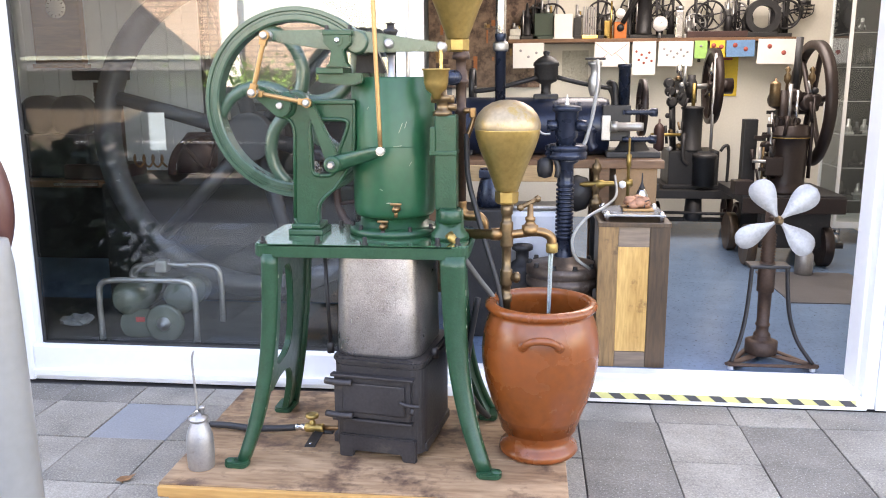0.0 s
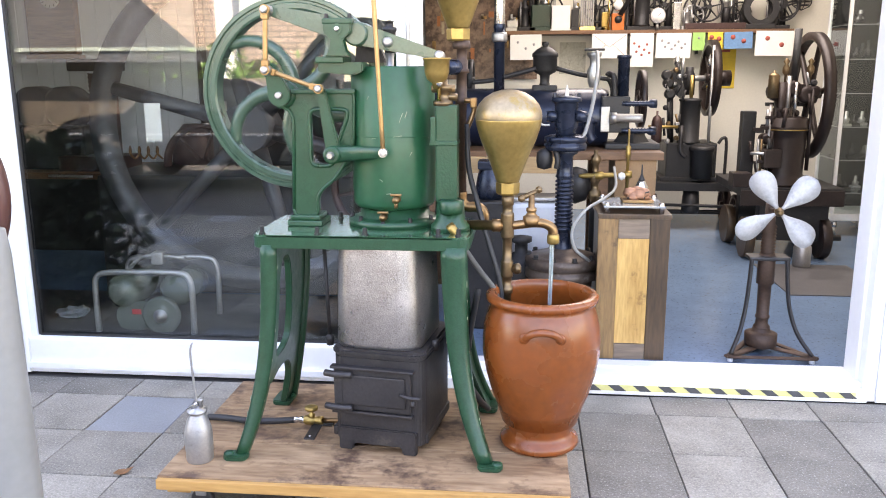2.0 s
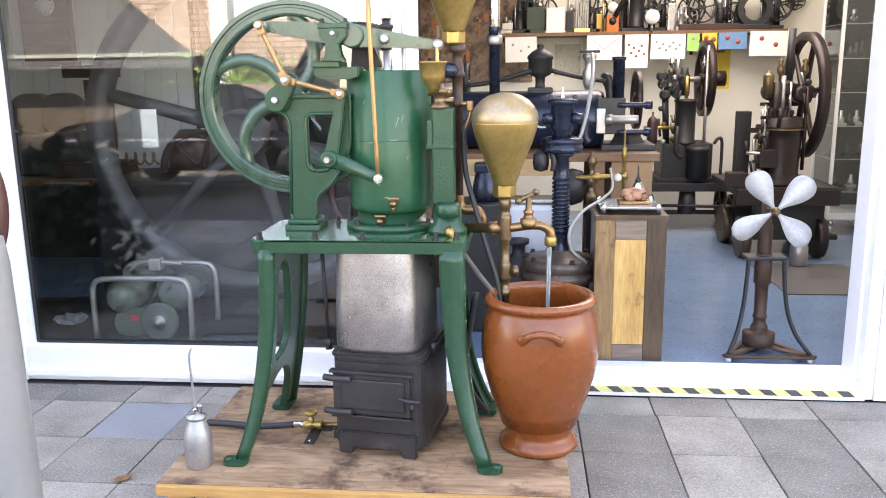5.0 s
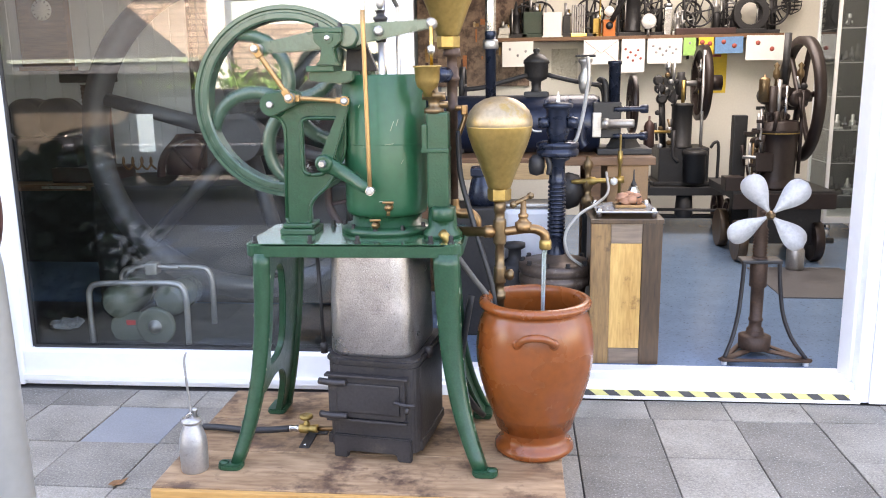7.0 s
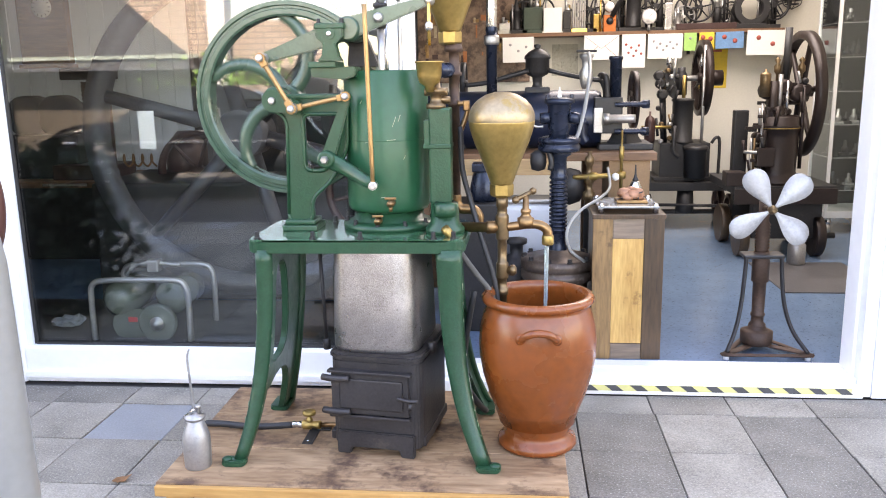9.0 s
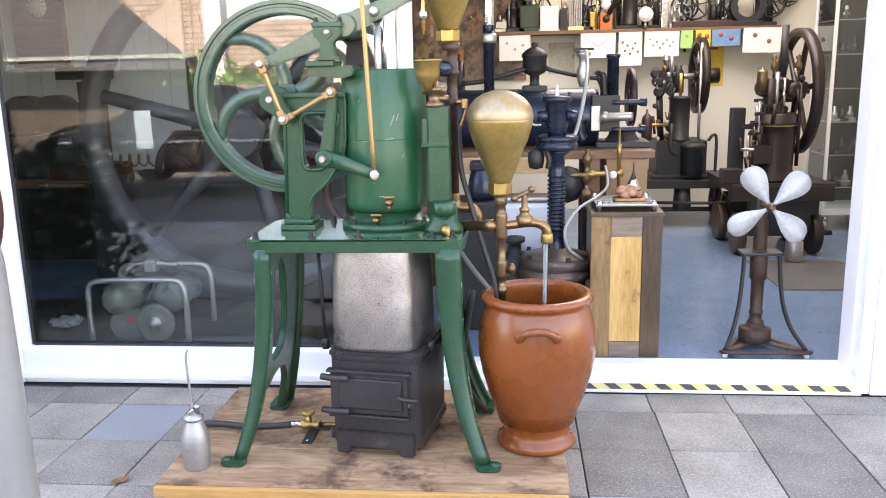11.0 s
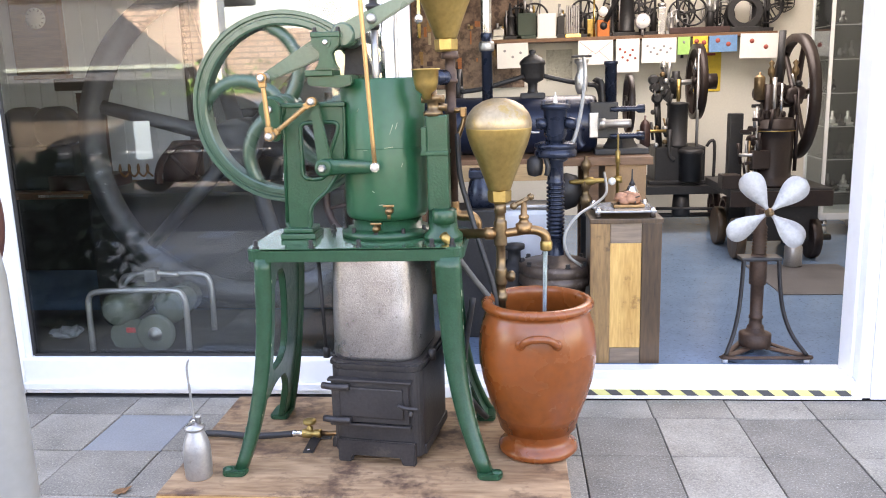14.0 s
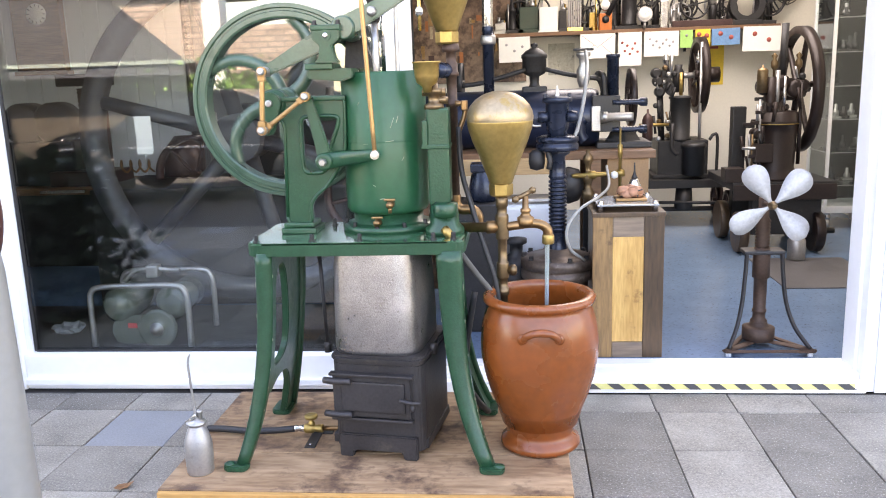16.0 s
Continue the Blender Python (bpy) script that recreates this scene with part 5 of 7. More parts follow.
# ---- paving tiles ----
def tiles():
    random.seed(11)
    meshes = []
    for k in range(4):
        bm = B()
        box(bm, 0.0022, 0.2978, 0.0022, 0.3228, -0.04, 0.0, 0.0035)
        me = bpy.data.meshes.new("tile")
        bmesh.ops.recalc_face_normals(bm, faces=bm.faces)
        bm.to_mesh(me)
        bm.free()
        me.materials.append(TILE_SKY if k == 3 else TILE)
        meshes.append(me)
    short = bpy.data.meshes.new("tile")
    bm = B()
    box(bm, 0.0022, 0.2978, 0.0022, 0.178, -0.04, 0.0, 0.0035)
    bmesh.ops.recalc_face_normals(bm, faces=bm.faces)
    bm.to_mesh(short)
    bm.free()
    short.materials.append(TILE)
    for i in range(-9, 14):
        for j in range(-1, 11):
            off = 0.0 if j >= 0 else -0.004
            ob = new("tile", short if j < 0 else meshes[3] if (i, j) == (-1, 0) or random.random() < 0.1 else random.choice(meshes[:3]))
            ob.parent = paving
            dz = random.uniform(-0.0025, 0.0015)
            ob.matrix_basis = pose(i * 0.3 + off - 0.004, 0.028 - (j + 1) * 0.325 if j >= 0 else 0.028, dz, random.uniform(-0.25, 0.25), random.uniform(-0.25, 0.25), random.uniform(-0.3, 0.3))


# ---- inside the workshop ----
def wheel_mesh(t, name, c, R_, w, spokes, material, axis=BACK, rim=0.12, hub=0.14, curve=0.0, phase=0.2):
    """A spoked wheel as a part with rim, hub and spokes; axis turns it from z."""
    m = Matrix.Translation(c) @ axis.to_4x4()
    p = part(name, lathe(B(), [(R_ * (1 - rim), -w / 2), (R_, -w / 2), (R_, w / 2), (R_ * (1 - rim), w / 2), (R_ * (1 - rim), -w / 2)], 48, c, axis, cap=False), material, t)
    part("hub", lathe(B(), [(R_ * hub, -w * 0.7), (R_ * hub, w * 0.7)], 20, c, axis), material, p)
    for k in range(spokes):
        a = 2 * math.pi * (k + phase) / spokes
        pts = [m @ Vector((r * math.cos(a + curve * s), r * math.sin(a + curve * s), 0)) for r, s in ((R_ * hub * 0.8, 0), (R_ * 0.5, 1), (R_ * (1 - rim * 0.7), 0))]
        part("spoke", tube(B(), pts, R_ * 0.045, 8, 4, taper=(1.3, 0.9)), material, p)
    return p


def boiler():
    """Horizontal portable engine: blue-black barrel with dome, chimney, cross-pipes and valve chest, on a plywood bench."""
    bench = thing("work_bench", "plywood-topped bench under the boiler", "bench", (0, 0, FLOOR_Z))
    part("top", box(B(), 0.75, 1.95, 1.12, 1.75, 0.785, 0.825, 0.004), SHELF_WOOD, bench)
    part("apron", box(B(), 0.96, 1.44, 1.10, 1.1195, 0.72, 0.80, 0.003), LIGHT_WOOD, bench)
    part("side_panel", box(B(), 1.72, 1.92, 1.14, 1.70, 0.0, 0.7845, 0.003), mat("brown_chipboard", (0.30, 0.17, 0.085), 0.65, 0, 0.15, 20, 0.2, 120), bench)
    for x in (0.80, 1.66):
        for y in (1.17, 1.69):
            part("leg", box(B(), x - 0.03, x + 0.03, y - 0.03, y + 0.03, 0, 0.7845, 0.003), SHELF_WOOD, bench)
    b = thing("boiler", "dark blue horizontal boiler of a small steam engine", "boiler", (0, 0, FLOOR_Z + 0.825))
    z = 0.147
    part("barrel", turned(B(), (0.72, 1.45, z), (1.70, 1.45, z), [(0.0, 0), (0.12, 0.0), (0.146, 0.012), (0.15, 0.03), (0.15, 0.97), (0.14, 1.0), (0, 1.0)], 48), BOILER, b)
    for x in (0.95, 1.5):
        part("saddle", box(B(), x - 0.05, x + 0.05, 1.36, 1.54, 0, 0.05, 0.008), IRON_BLACK, b)
    d = part("dome", lathe(B(), [(0.05, 0.28), (0.052, 0.295), (0.03, 0.31), (0.024, 0.33), (0.026, 0.365), (0.055, 0.38), (0.062, 0.395), (0.062, 0.455), (0.068, 0.46), (0.066, 0.475), (0.045, 0.495), (0.02, 0.508), (0.012, 0.51), (0.018, 0.52), (0.018, 0.53), (0.0, 0.535)], 32, (1.375, 1.45, 0)), IRON_BLACK, b)
    part("dome_seat", box(B(), 1.31, 1.44, 1.40, 1.50, 0.275, 0.315, 0.01), IRON_BLACK, b)
    part("stay_pipe", tube(B(), [(1.33, 1.40, 0.40), (1.2, 1.40, 0.365), (1.10, 1.40, 0.34), (1.0, 1.40, 0.33)], 0.012, 10, 4), IRON_BLACK, b)
    part("stay_pipe", tube(B(), [(1.43, 1.40, 0.40), (1.55, 1.40, 0.37), (1.66, 1.40, 0.35), (1.70, 1.40, 0.34), (1.72, 1.40, 0.29), (1.72, 1.4, 0.25)], 0.012, 10, 4), IRON_BLACK, b)
    part("chimney", lathe(B(), [(0.03, 0.22), (0.03, 0.445), (0.036, 0.448), (0.036, 0.462), (0.028, 0.464)], 24, (1.77, 1.38, 0)), BLUE_GREY, b)
    part("steam_pipe", tube(B(), [(1.69, 1.38, 0.36), (1.70, 1.38, 0.37), (1.72, 1.36, 0.355), (1.725, 1.36, 0.30), (1.73, 1.36, 0.25)], 0.016, 10, 4), IRON_BLACK, b)
    part("tall_pipe", lathe(B(), [(0.026, 0.24), (0.026, 0.52), (0.034, 0.525), (0.034, 0.57), (0.026, 0.575), (0.03, 0.60), (0.026, 0.61), (0.026, 1.2)], 24, (1.147, 1.18, 0)), BLUE_GREY, b, "tall blue-grey flue pipe")
    part("flue_joint", lathe(B(), [(0.034, 0.525), (0.038, 0.535), (0.038, 0.56), (0.034, 0.57)], 24, (1.147, 1.18, 0)), STEEL_DULL, b)
    part("flue_upper", lathe(B(), [(0.024, 0.60), (0.0265, 0.612), (0.0265, 1.25)], 24, (1.147, 1.1795, 0)), STEEL, b)
    chest = part("valve_chest", box(B(), 1.66, 1.80, 1.30, 1.46, 0.08, 0.26, 0.006), IRON_BLACK, b)
    part("chest_plate", box(B(), 1.655, 1.70, 1.285, 1.2995, 0.085, 0.21, 0.004), STEEL_DULL, chest)
    part("guide_bar", turned(B(), (1.70, 1.27, 0.155), (1.86, 1.27, 0.155), [(0.028, 0), (0.028, 0.2), (0.022, 0.22), (0.022, 0.9), (0.02, 1.0)]), STEEL_DULL, chest)
    for z_ in (0.225, 0.09):
        part("spring_bolt", turned(B(), (1.76, 1.30, z_), (1.93, 1.30, z_), [(0.012, 0)] + [(0.016 if i % 2 else 0.011, 0.1 + i * 0.045) for i in range(15)] + [(0.022, 0.82), (0.022, 1.0)], 14), BLUE_GREY, chest)
    part("elbow", tube(B(), [(1.62, 1.28, 0.15), (1.60, 1.28, 0.13), (1.60, 1.28, 0.07), (1.62, 1.28, 0.04)], 0.028, 12, 5), BOILER, b)
    part("engine_base", box(B(), 1.68, 1.95, 1.25, 1.55, 0.0, 0.03, 0.006), IRON_BLACK, b)
    part("engine_foot", lathe(B(), [(0.09, 0.03), (0.07, 0.06), (0.06, 0.09)], 4, (1.82, 1.36, 0)), IRON_BLACK, b)
    wheel_mesh(b, "pulley", (1.885, 1.55, 0.24), 0.15, 0.03, 4, DARK_BROWN, RIGHT)
    wheel_mesh(b, "pulley", (0.98, 1.62, 0.34), 0.11, 0.03, 4, IRON_BLACK, RIGHT)
    # brass cocks and hanging fittings under the engine
    v = thing("brass_cock", "brass steam cock with black handle and drip pipe", "valve", (1.63, 1.06, 0))
    part("pipe", lathe(B(), [(0.022, 0.42), (0.022, 0.66), (0.03, 0.665), (0.03, 0.70), (0.016, 0.71), (0.016, 0.74), (0.024, 0.75), (0.024, 0.78), (0.014, 0.79), (0.014, 0.83), (0.022, 0.84), (0.022, 0.87), (0.01, 0.88), (0.01, 0.90)], 16, (-0.01, 0, 0)), BRONZE, v)
    part("iron_pipe", lathe(B(), [(0.024, 0.30), (0.024, 0.60), (0.03, 0.605), (0.03, 0.64)], 16, (-0.01, 0, 0)), IRON_BLACK, v)
    part("cross", turned(B(), (-0.09, -0.01, 0.775), (0.16, -0.01, 0.785), [(0.008, 0), (0.012, 0.1), (0.012, 0.3), (0.02, 0.32), (0.02, 0.45), (0.012, 0.48), (0.012, 0.85), (0.018, 0.87), (0.018, 1)], 14), BRASS, v)
    part("stem", lathe(B(), [(0.008, 0.66), (0.008, 0.86), (0.012, 0.865), (0.012, 0.92), (0.005, 0.925), (0.005, 1.0)], 12, (0.14, -0.01, 0)), BRASS, v)
    part("knob", lathe(B(), [(0.0, 0.76), (0.016, 0.768), (0.018, 0.78), (0.016, 0.792), (0, 0.8)], 14, (0.11, -0.04, 0)), PAPER, v)
    part("drip_pipe", tube(B(), [(0.071, -0.060, 0.825), (0.067, -0.200, 0.753), (0.003, -0.400, 0.731), (-0.092, -0.560, 0.702), (-0.147, -0.610, 0.631), (-0.135, -0.590, 0.543), (-0.065, -0.500, 0.469)], 0.0065, 10, 6), HOSE_GREY, v)
    part("flask", lathe(B(), [(0.0, 0.63), (0.05, 0.65), (0.075, 0.70), (0.075, 0.75), (0.05, 0.80), (0.0, 0.815)], 24, (-0.10, 0.05, 0)), IRON_BLACK, v)


boiler()


def standing_pump():
    """Blue-black standing feed pump: valve head, twin flanges, ribbed column and wide round foot."""
    t = thing("standing_pump", "blue-black standing pump with ribbed column and flanged foot", "pump", (1.455, 0.68, FLOOR_Z))
    foot = [(0.13, 0.0), (0.13, 0.06), (0.115, 0.08), (0.13, 0.24), (0.135, 0.30), (0.165, 0.315), (0.165, 0.345), (0.155, 0.35), (0.155, 0.36), (0.165, 0.363), (0.165, 0.40), (0.14, 0.41), (0.06, 0.415), (0.05, 0.44)]
    f = part("foot", lathe(B(), foot, 48), mat("worn_brown_flange", (0.10, 0.07, 0.055), 0.4, 0.4, 0.3, 12, 0.25, 80, stain=(0.2, 0.165, 0.14), stain_at=0.56), t)
    for k in range(10):
        a = 2 * math.pi * k / 10
        bolt(f, 0.148 * math.cos(a), 0.148 * math.sin(a), 0.405, 0.01, 0.018)
    col = [(0.05, 0.41), (0.042, 0.44), (0.034, 0.47), (0.034, 0.52)]
    col += [q for i in range(13) for q in ((0.040, 0.525 + i * 0.0175), (0.040, 0.533 + i * 0.0175), (0.033, 0.534 + i * 0.0175), (0.033, 0.5415 + i * 0.0175))]
    col += [(0.042, 0.76), (0.036, 0.77), (0.034, 0.85), (0.055, 0.862), (0.055, 0.875)]
    part("column", lathe(B(), col, 28), BLUE_GREY, t)
    part("flange", lathe(B(), [(0.06, 0.872), (0.088, 0.876), (0.092, 0.884), (0.092, 0.902), (0.086, 0.905), (0.086, 0.912), (0.092, 0.915), (0.092, 0.932), (0.07, 0.94)], 32), BLUE_GREY, t)
    h = part("valve_head", lathe(B(), [(0.045, 0.938), (0.04, 0.955), (0.048, 0.97), (0.05, 0.985), (0.05, 1.075), (0.056, 1.08), (0.064, 1.084), (0.064, 1.10), (0.05, 1.104), (0.02, 1.108)], 28), BLUE_GREY, t)
    for s in (-1, 1):
        part("side_boss", turned(B(), (s * 0.04, -0.02, 1.02), (s * 0.085, -0.02, 1.02), [(0.022, 0), (0.026, 0.5), (0.022, 1)], 16), BLUE_GREY, h)
        bolt(h, s * 0.052, -0.01, 1.098, 0.008, 0.022, material=BLUE_GREY)
    part("spark_plug", lathe(B(), [(0.009, 1.1), (0.009, 1.115), (0.007, 1.118), (0.007, 1.135), (0.003, 1.138), (0.003, 1.152)], 14), PAPER, h)
    part("copper_loop", tube(B(), [(-0.07, -0.03, 0.985), (-0.10, -0.03, 0.985), (-0.118, -0.03, 1.0), (-0.12, -0.03, 1.03)], 0.005, 8, 4), STEEL_DULL, h)
    part("weight", lathe(B(), [(0.0, 0.79), (0.03, 0.80), (0.036, 0.83), (0.034, 0.865), (0.02, 0.88), (0.0, 0.885)], 20, (-0.09, -0.02, 0)), IRON_BLACK, t)
    part("grip", tube(B(), [(-0.05, -0.05, 0.89), (-0.035, -0.06, 0.84), (-0.04, -0.06, 0.80)], 0.012, 10, 4), IRON_BLACK, t)
    hose = tagged(part("steam_hose", tube(B(), [(1.528, 0.72, 0.985), (1.545, 0.74, 1.02), (1.575, 0.80, 1.13), (1.60, 0.92, 1.25), (1.612, 1.05, 1.32), (1.612, 1.12, 1.36)], 0.009, 10, 6), HOSE_GREY), "grey plastic hose looping from pump to gauge post", "hose")
    g = thing("gauge_post", "grey iron cock on the boiler end", "valve", (1.615, 1.3, 0))
    part("body", lathe(B(), [(0.02, 1.19), (0.03, 1.22), (0.035, 1.27), (0.02, 1.30), (0.022, 1.33), (0.035, 1.345), (0.035, 1.36), (0, 1.365)], 16), STEEL_DULL, g)
    part("handle", box(B(), -0.05, 0.05, -0.012, 0.012, 1.368, 1.38, 0.004), IRON_BLACK, g)
    tk = thing("white_canister", "white plastic canister standing behind the pump", "canister", (1.335, 1.02, FLOOR_Z))
    part("body", box(B(), -0.125, 0.125, -0.09, 0.09, 0.0, 0.60, 0.025), WHITE_PLASTIC, tk)
    part("lid", box(B(), -0.11, 0.11, -0.08, 0.08, 0.60, 0.625, 0.01), STEEL_DULL, tk)
    # iron stand with dark machine beside the engine
    d = thing("iron_stand", "dark iron machine stand in the doorway", "stand", (1.10, 0.95, FLOOR_Z))
    part("block", box(B(), -0.12, 0.10, -0.12, 0.14, 0.0, 0.62, 0.01), IRON_BLACK, d)
    part("drum", lathe(B(), [(0.07, 0.62), (0.075, 0.66), (0.06, 0.74), (0.05, 0.76), (0.05, 0.78)], 24, (0.02, 0, 0)), BLUE_GREY, d)
    part("cap", box(B(), -0.04, 0.08, -0.06, 0.06, 0.76, 0.80, 0.008), BLUE_GREY, d)
    s = thing("bucket_pump", "small dark pump with wheel on the floor", "pump", (1.27, 0.86, FLOOR_Z))
    part("body", lathe(B(), [(0.07, 0), (0.09, 0.05), (0.085, 0.33), (0.06, 0.36), (0.03, 0.38), (0.03, 0.42), (0.05, 0.43), (0.05, 0.45), (0, 0.46)], 24), IRON_BLACK, s)


standing_pump()


def brown_cabinet():
    """Cluttered dark shelf of brown machine parts behind the tall air vessel."""
    t = thing("picture_panel", "brown framed print of machinery on the back wall", "picture", (0.95, 4.38, 1.18))
    part("backing", box(B(), -0.55, 0.42, -0.012, 0.018, 0.02, 0.78, 0.003), mat("sepia_print", (0.20, 0.125, 0.085), 0.5, 0, 0.5, 4, 0.1, 40, stain=(0.05, 0.022, 0.014), stain_at=0.46), t)
    random.seed(8)
    pm = [COPPER, BROWN_IRON, mat("orange_print", (0.36, 0.11, 0.03), 0.5, 0, 0.3, 12, 0.1, 60), mat("pale_print", (0.42, 0.33, 0.22), 0.5, 0, 0.3, 12, 0.1, 60)]
    for i in range(26):
        x, z = random.uniform(-0.5, 0.36), random.uniform(0.06, 0.72)
        w, h = random.uniform(0.01, 0.05), random.uniform(0.02, 0.12)
        part("printed_shape", box(B(), x, x + w, -0.015, -0.0125, z, min(0.77, z + h)), pm[i % 4], t)


brown_cabinet()


def wall_shelf():
    """Long shelf on the back wall with small engines on it, and cards pinned to its edge."""
    s = thing("wall_shelf", "long brown wall shelf crowded with small engines", "shelf", (0, 0, 0))
    part("board", box(B(), 1.10, 3.42, 4.14, 4.398, 1.567, 1.597, 0.003), SHELF_WOOD, s)
    for x in (1.2, 1.95, 2.7, 3.36):
        part("bracket", plate(B(), [(0, 0), (0.02, 0), (0.02, 0.16), (0, 0.16)], 4.37, 4.397, 0.0), IRON_BLACK, s).location = (x, 0, 1.405)
    z = 1.5975

    def small_engine(name, x, w, h, material, label, kind_):
        t = thing(name, label, "model engine", (x, 4.25, z), group="engines on the shelf")
        part("base", box(B(), -w / 2, w / 2, -0.06, 0.06, 0, 0.03, 0.004), material, t)
        if kind_ == "vertical":
            part("cylinder", lathe(B(), [(w * 0.22, 0.03), (w * 0.25, 0.04), (w * 0.22, 0.05), (w * 0.2, h * 0.6), (w * 0.25, h * 0.62), (w * 0.12, h * 0.7), (w * 0.05, h)], 20, (-w * 0.1, 0, 0)), material, t)
            part("column", rod(B(), (w * 0.28, 0, 0.03), (w * 0.2, 0, h * 0.85), 0.011), material, t)
            part("rod", rod(B(), (-w * 0.3, -0.02, 0.03), (-w * 0.3, -0.02, h * 0.8), 0.007), STEEL_DULL, t)
            wheel_mesh(t, "flywheel", (w * 0.30, 0.0, h * 0.5), min(0.12, h * 0.42), 0.02, 5, material)
        elif kind_ == "box":
            part("tank", box(B(), -w * 0.42, w * 0.42, -0.05, 0.05, 0.03, h * 0.62, 0.006), material, t)
            part("pipe", rod(B(), (-w * 0.1, 0, h * 0.6), (-w * 0.1, 0, h), 0.012), STEEL_DULL, t)
            part("cap", lathe(B(), [(0.03, h * 0.62), (0.034, h * 0.68), (0.014, h * 0.74), (0.014, h * 0.82), (0, h * 0.84)], 14, (w * 0.15, 0, 0)), STEEL_DULL, t)
            part("valve", rod(B(), (w * 0.3, -0.02, h * 0.6), (w * 0.3, -0.02, h * 0.8), 0.008), BRASS, t)
        elif kind_ == "frame":
            for sx in (-1, 1):
                part("post", rod(B(), (sx * w * 0.35, 0, 0.03), (sx * w * 0.35, 0, h), 0.010), material, t)
            part("crossbar", rod(B(), (-w * 0.4, 0, h * 0.85), (w * 0.4, 0, h * 0.85), 0.010), STEEL_DULL, t)
            wheel_mesh(t, "flywheel", (-w * 0.1, -0.02, h * 0.45), h * 0.30, 0.022, 6, IRON_BLACK)
            part("cylinder", lathe(B(), [(0.03, 0.03), (0.03, h * 0.4), (0.02, h * 0.45)], 16, (w * 0.22, -0.01, 0)), material, t)
        return t

    small_engine("model_engine", 1.155, 0.11, 0.14, STEEL_DULL, "small dark arched model engine on the shelf", "box")
    small_engine("model_engine", 1.27, 0.16, 0.30, IRON_BLACK, "dark vertical model engine with thin pipes", "vertical")
    small_engine("model_engine", 1.395, 0.19, 0.34, mat("dark_green_tank", (0.02, 0.045, 0.03), 0.4, 0, 0.3, 14, 0.2, 80), "dark green boxed model engine with steel pipes", "box")
    bx = thing("white_box", "plain white card box on the shelf", "box", (1.555, 4.20, z))
    part("body", box(B(), -0.075, 0.075, -0.05, 0.05, 0.012, 0.20, 0.003), PAPER, bx)
    part("foot", box(B(), -0.085, 0.085, -0.055, 0.055, 0, 0.0115, 0.002), PAPER, bx)
    small_engine("model_engine", 1.675, 0.07, 0.28, IRON_BLACK, "tall black instrument on the shelf", "box")
    vi = thing("finned_model", "finned glass and brass model engine", "model engine", (1.775, 4.22, z))
    for i in range(6):
        part("fin", box(B(), -0.055 + i * 0.019, -0.045 + i * 0.019, -0.04, 0.04, 0.03, 0.26, 0.002), STEEL_DULL, vi)
    part("brass_foot", box(B(), -0.065, 0.065, -0.05, 0.05, 0, 0.0295, 0.004), BRASS_BRIGHT, vi)
    og = thing("orange_gauge_box", "orange painted gauge box with brass stand", "gauge", (2.025, 4.21, z))
    part("case", box(B(), -0.05, 0.05, -0.03, 0.05, 0, 0.135, 0.004), mat("orange_paint", (0.52, 0.13, 0.02), 0.5, 0, 0.15, 10, 0.1, 60), og)
    part("dial", lathe(B(), [(0.03, 0.0), (0.03, 0.004), (0, 0.004)], 20, (0.0, -0.0305, 0.085), BACK), IRON_BLACK, og)
    part("brass_post", rod(B(), (-0.075, 0, 0), (-0.075, 0, 0.30), 0.008), BRASS_BRIGHT, og)
    gz = part("gauge", lathe(B(), [(0.045, 0), (0.045, 0.03), (0.04, 0.034)], 24, (0.0, 0.02, 0.20), BACK), STEEL, og)
    part("face", lathe(B(), [(0.038, 0.0), (0.038, 0.003), (0, 0.003)], 24, (0.0, -0.0145, 0.20), BACK), PAPER, gz)
    small_engine("model_engine", 2.25, 0.30, 0.50, IRON_BLACK, "large black vertical model engine with lever", "vertical")
    sl = thing("lever_arm", "long black sloping lever of the large model", "lever", (2.18, 4.18, z))
    part("bar", rod(B(), (-0.14, 0, 0.12), (0.12, 0, 0.6), 0.02), IRON_BLACK, sl)
    g2 = thing("pressure_gauge", "round white-faced pressure gauge", "gauge", (2.335, 4.13, z + 0.11))
    part("case", lathe(B(), [(0.062, 0), (0.062, 0.04), (0.058, 0.045), (0.055, 0.04)], 32, (0, 0.02, 0), BACK), STEEL_DULL, g2)
    part("face", lathe(B(), [(0.054, 0), (0.054, 0.004), (0, 0.004)], 32, (0, -0.0195, 0), BACK), PAPER, g2)
    part("needle", box(B(), -0.002, 0.034, -0.0262, -0.0242, -0.002, 0.002), IRON_BLACK, g2).rotation_euler = (0, radians(-40), 0)
    part("stem", rod(B(), (0, 0.0, -0.06), (0, 0.0, -0.11), 0.012), STEEL_DULL, g2)
    ch = thing("chrome_regulator", "upright chrome regulator on the shelf", "instrument", (2.50, 4.2, z))
    part("tube", box(B(), -0.03, 0.03, -0.02, 0.02, 0, 0.22, 0.008), STEEL, ch)
    part("head", lathe(B(), [(0.02, 0.22), (0.035, 0.23), (0.035, 0.25), (0, 0.26)], 16), STEEL, ch)
    small_engine("model_engine", 2.80, 0.46, 0.40, IRON_BLACK, "twin-wheel steel model engine on a wooden plinth", "frame")
    w3 = small_engine("model_engine", 2.60, 0.12, 0.22, STEEL_DULL, "small steel-wheeled model engine", "vertical")
    small_engine("model_engine", 3.29, 0.22, 0.36, IRON_BLACK, "black round-framed motor on the shelf", "vertical")
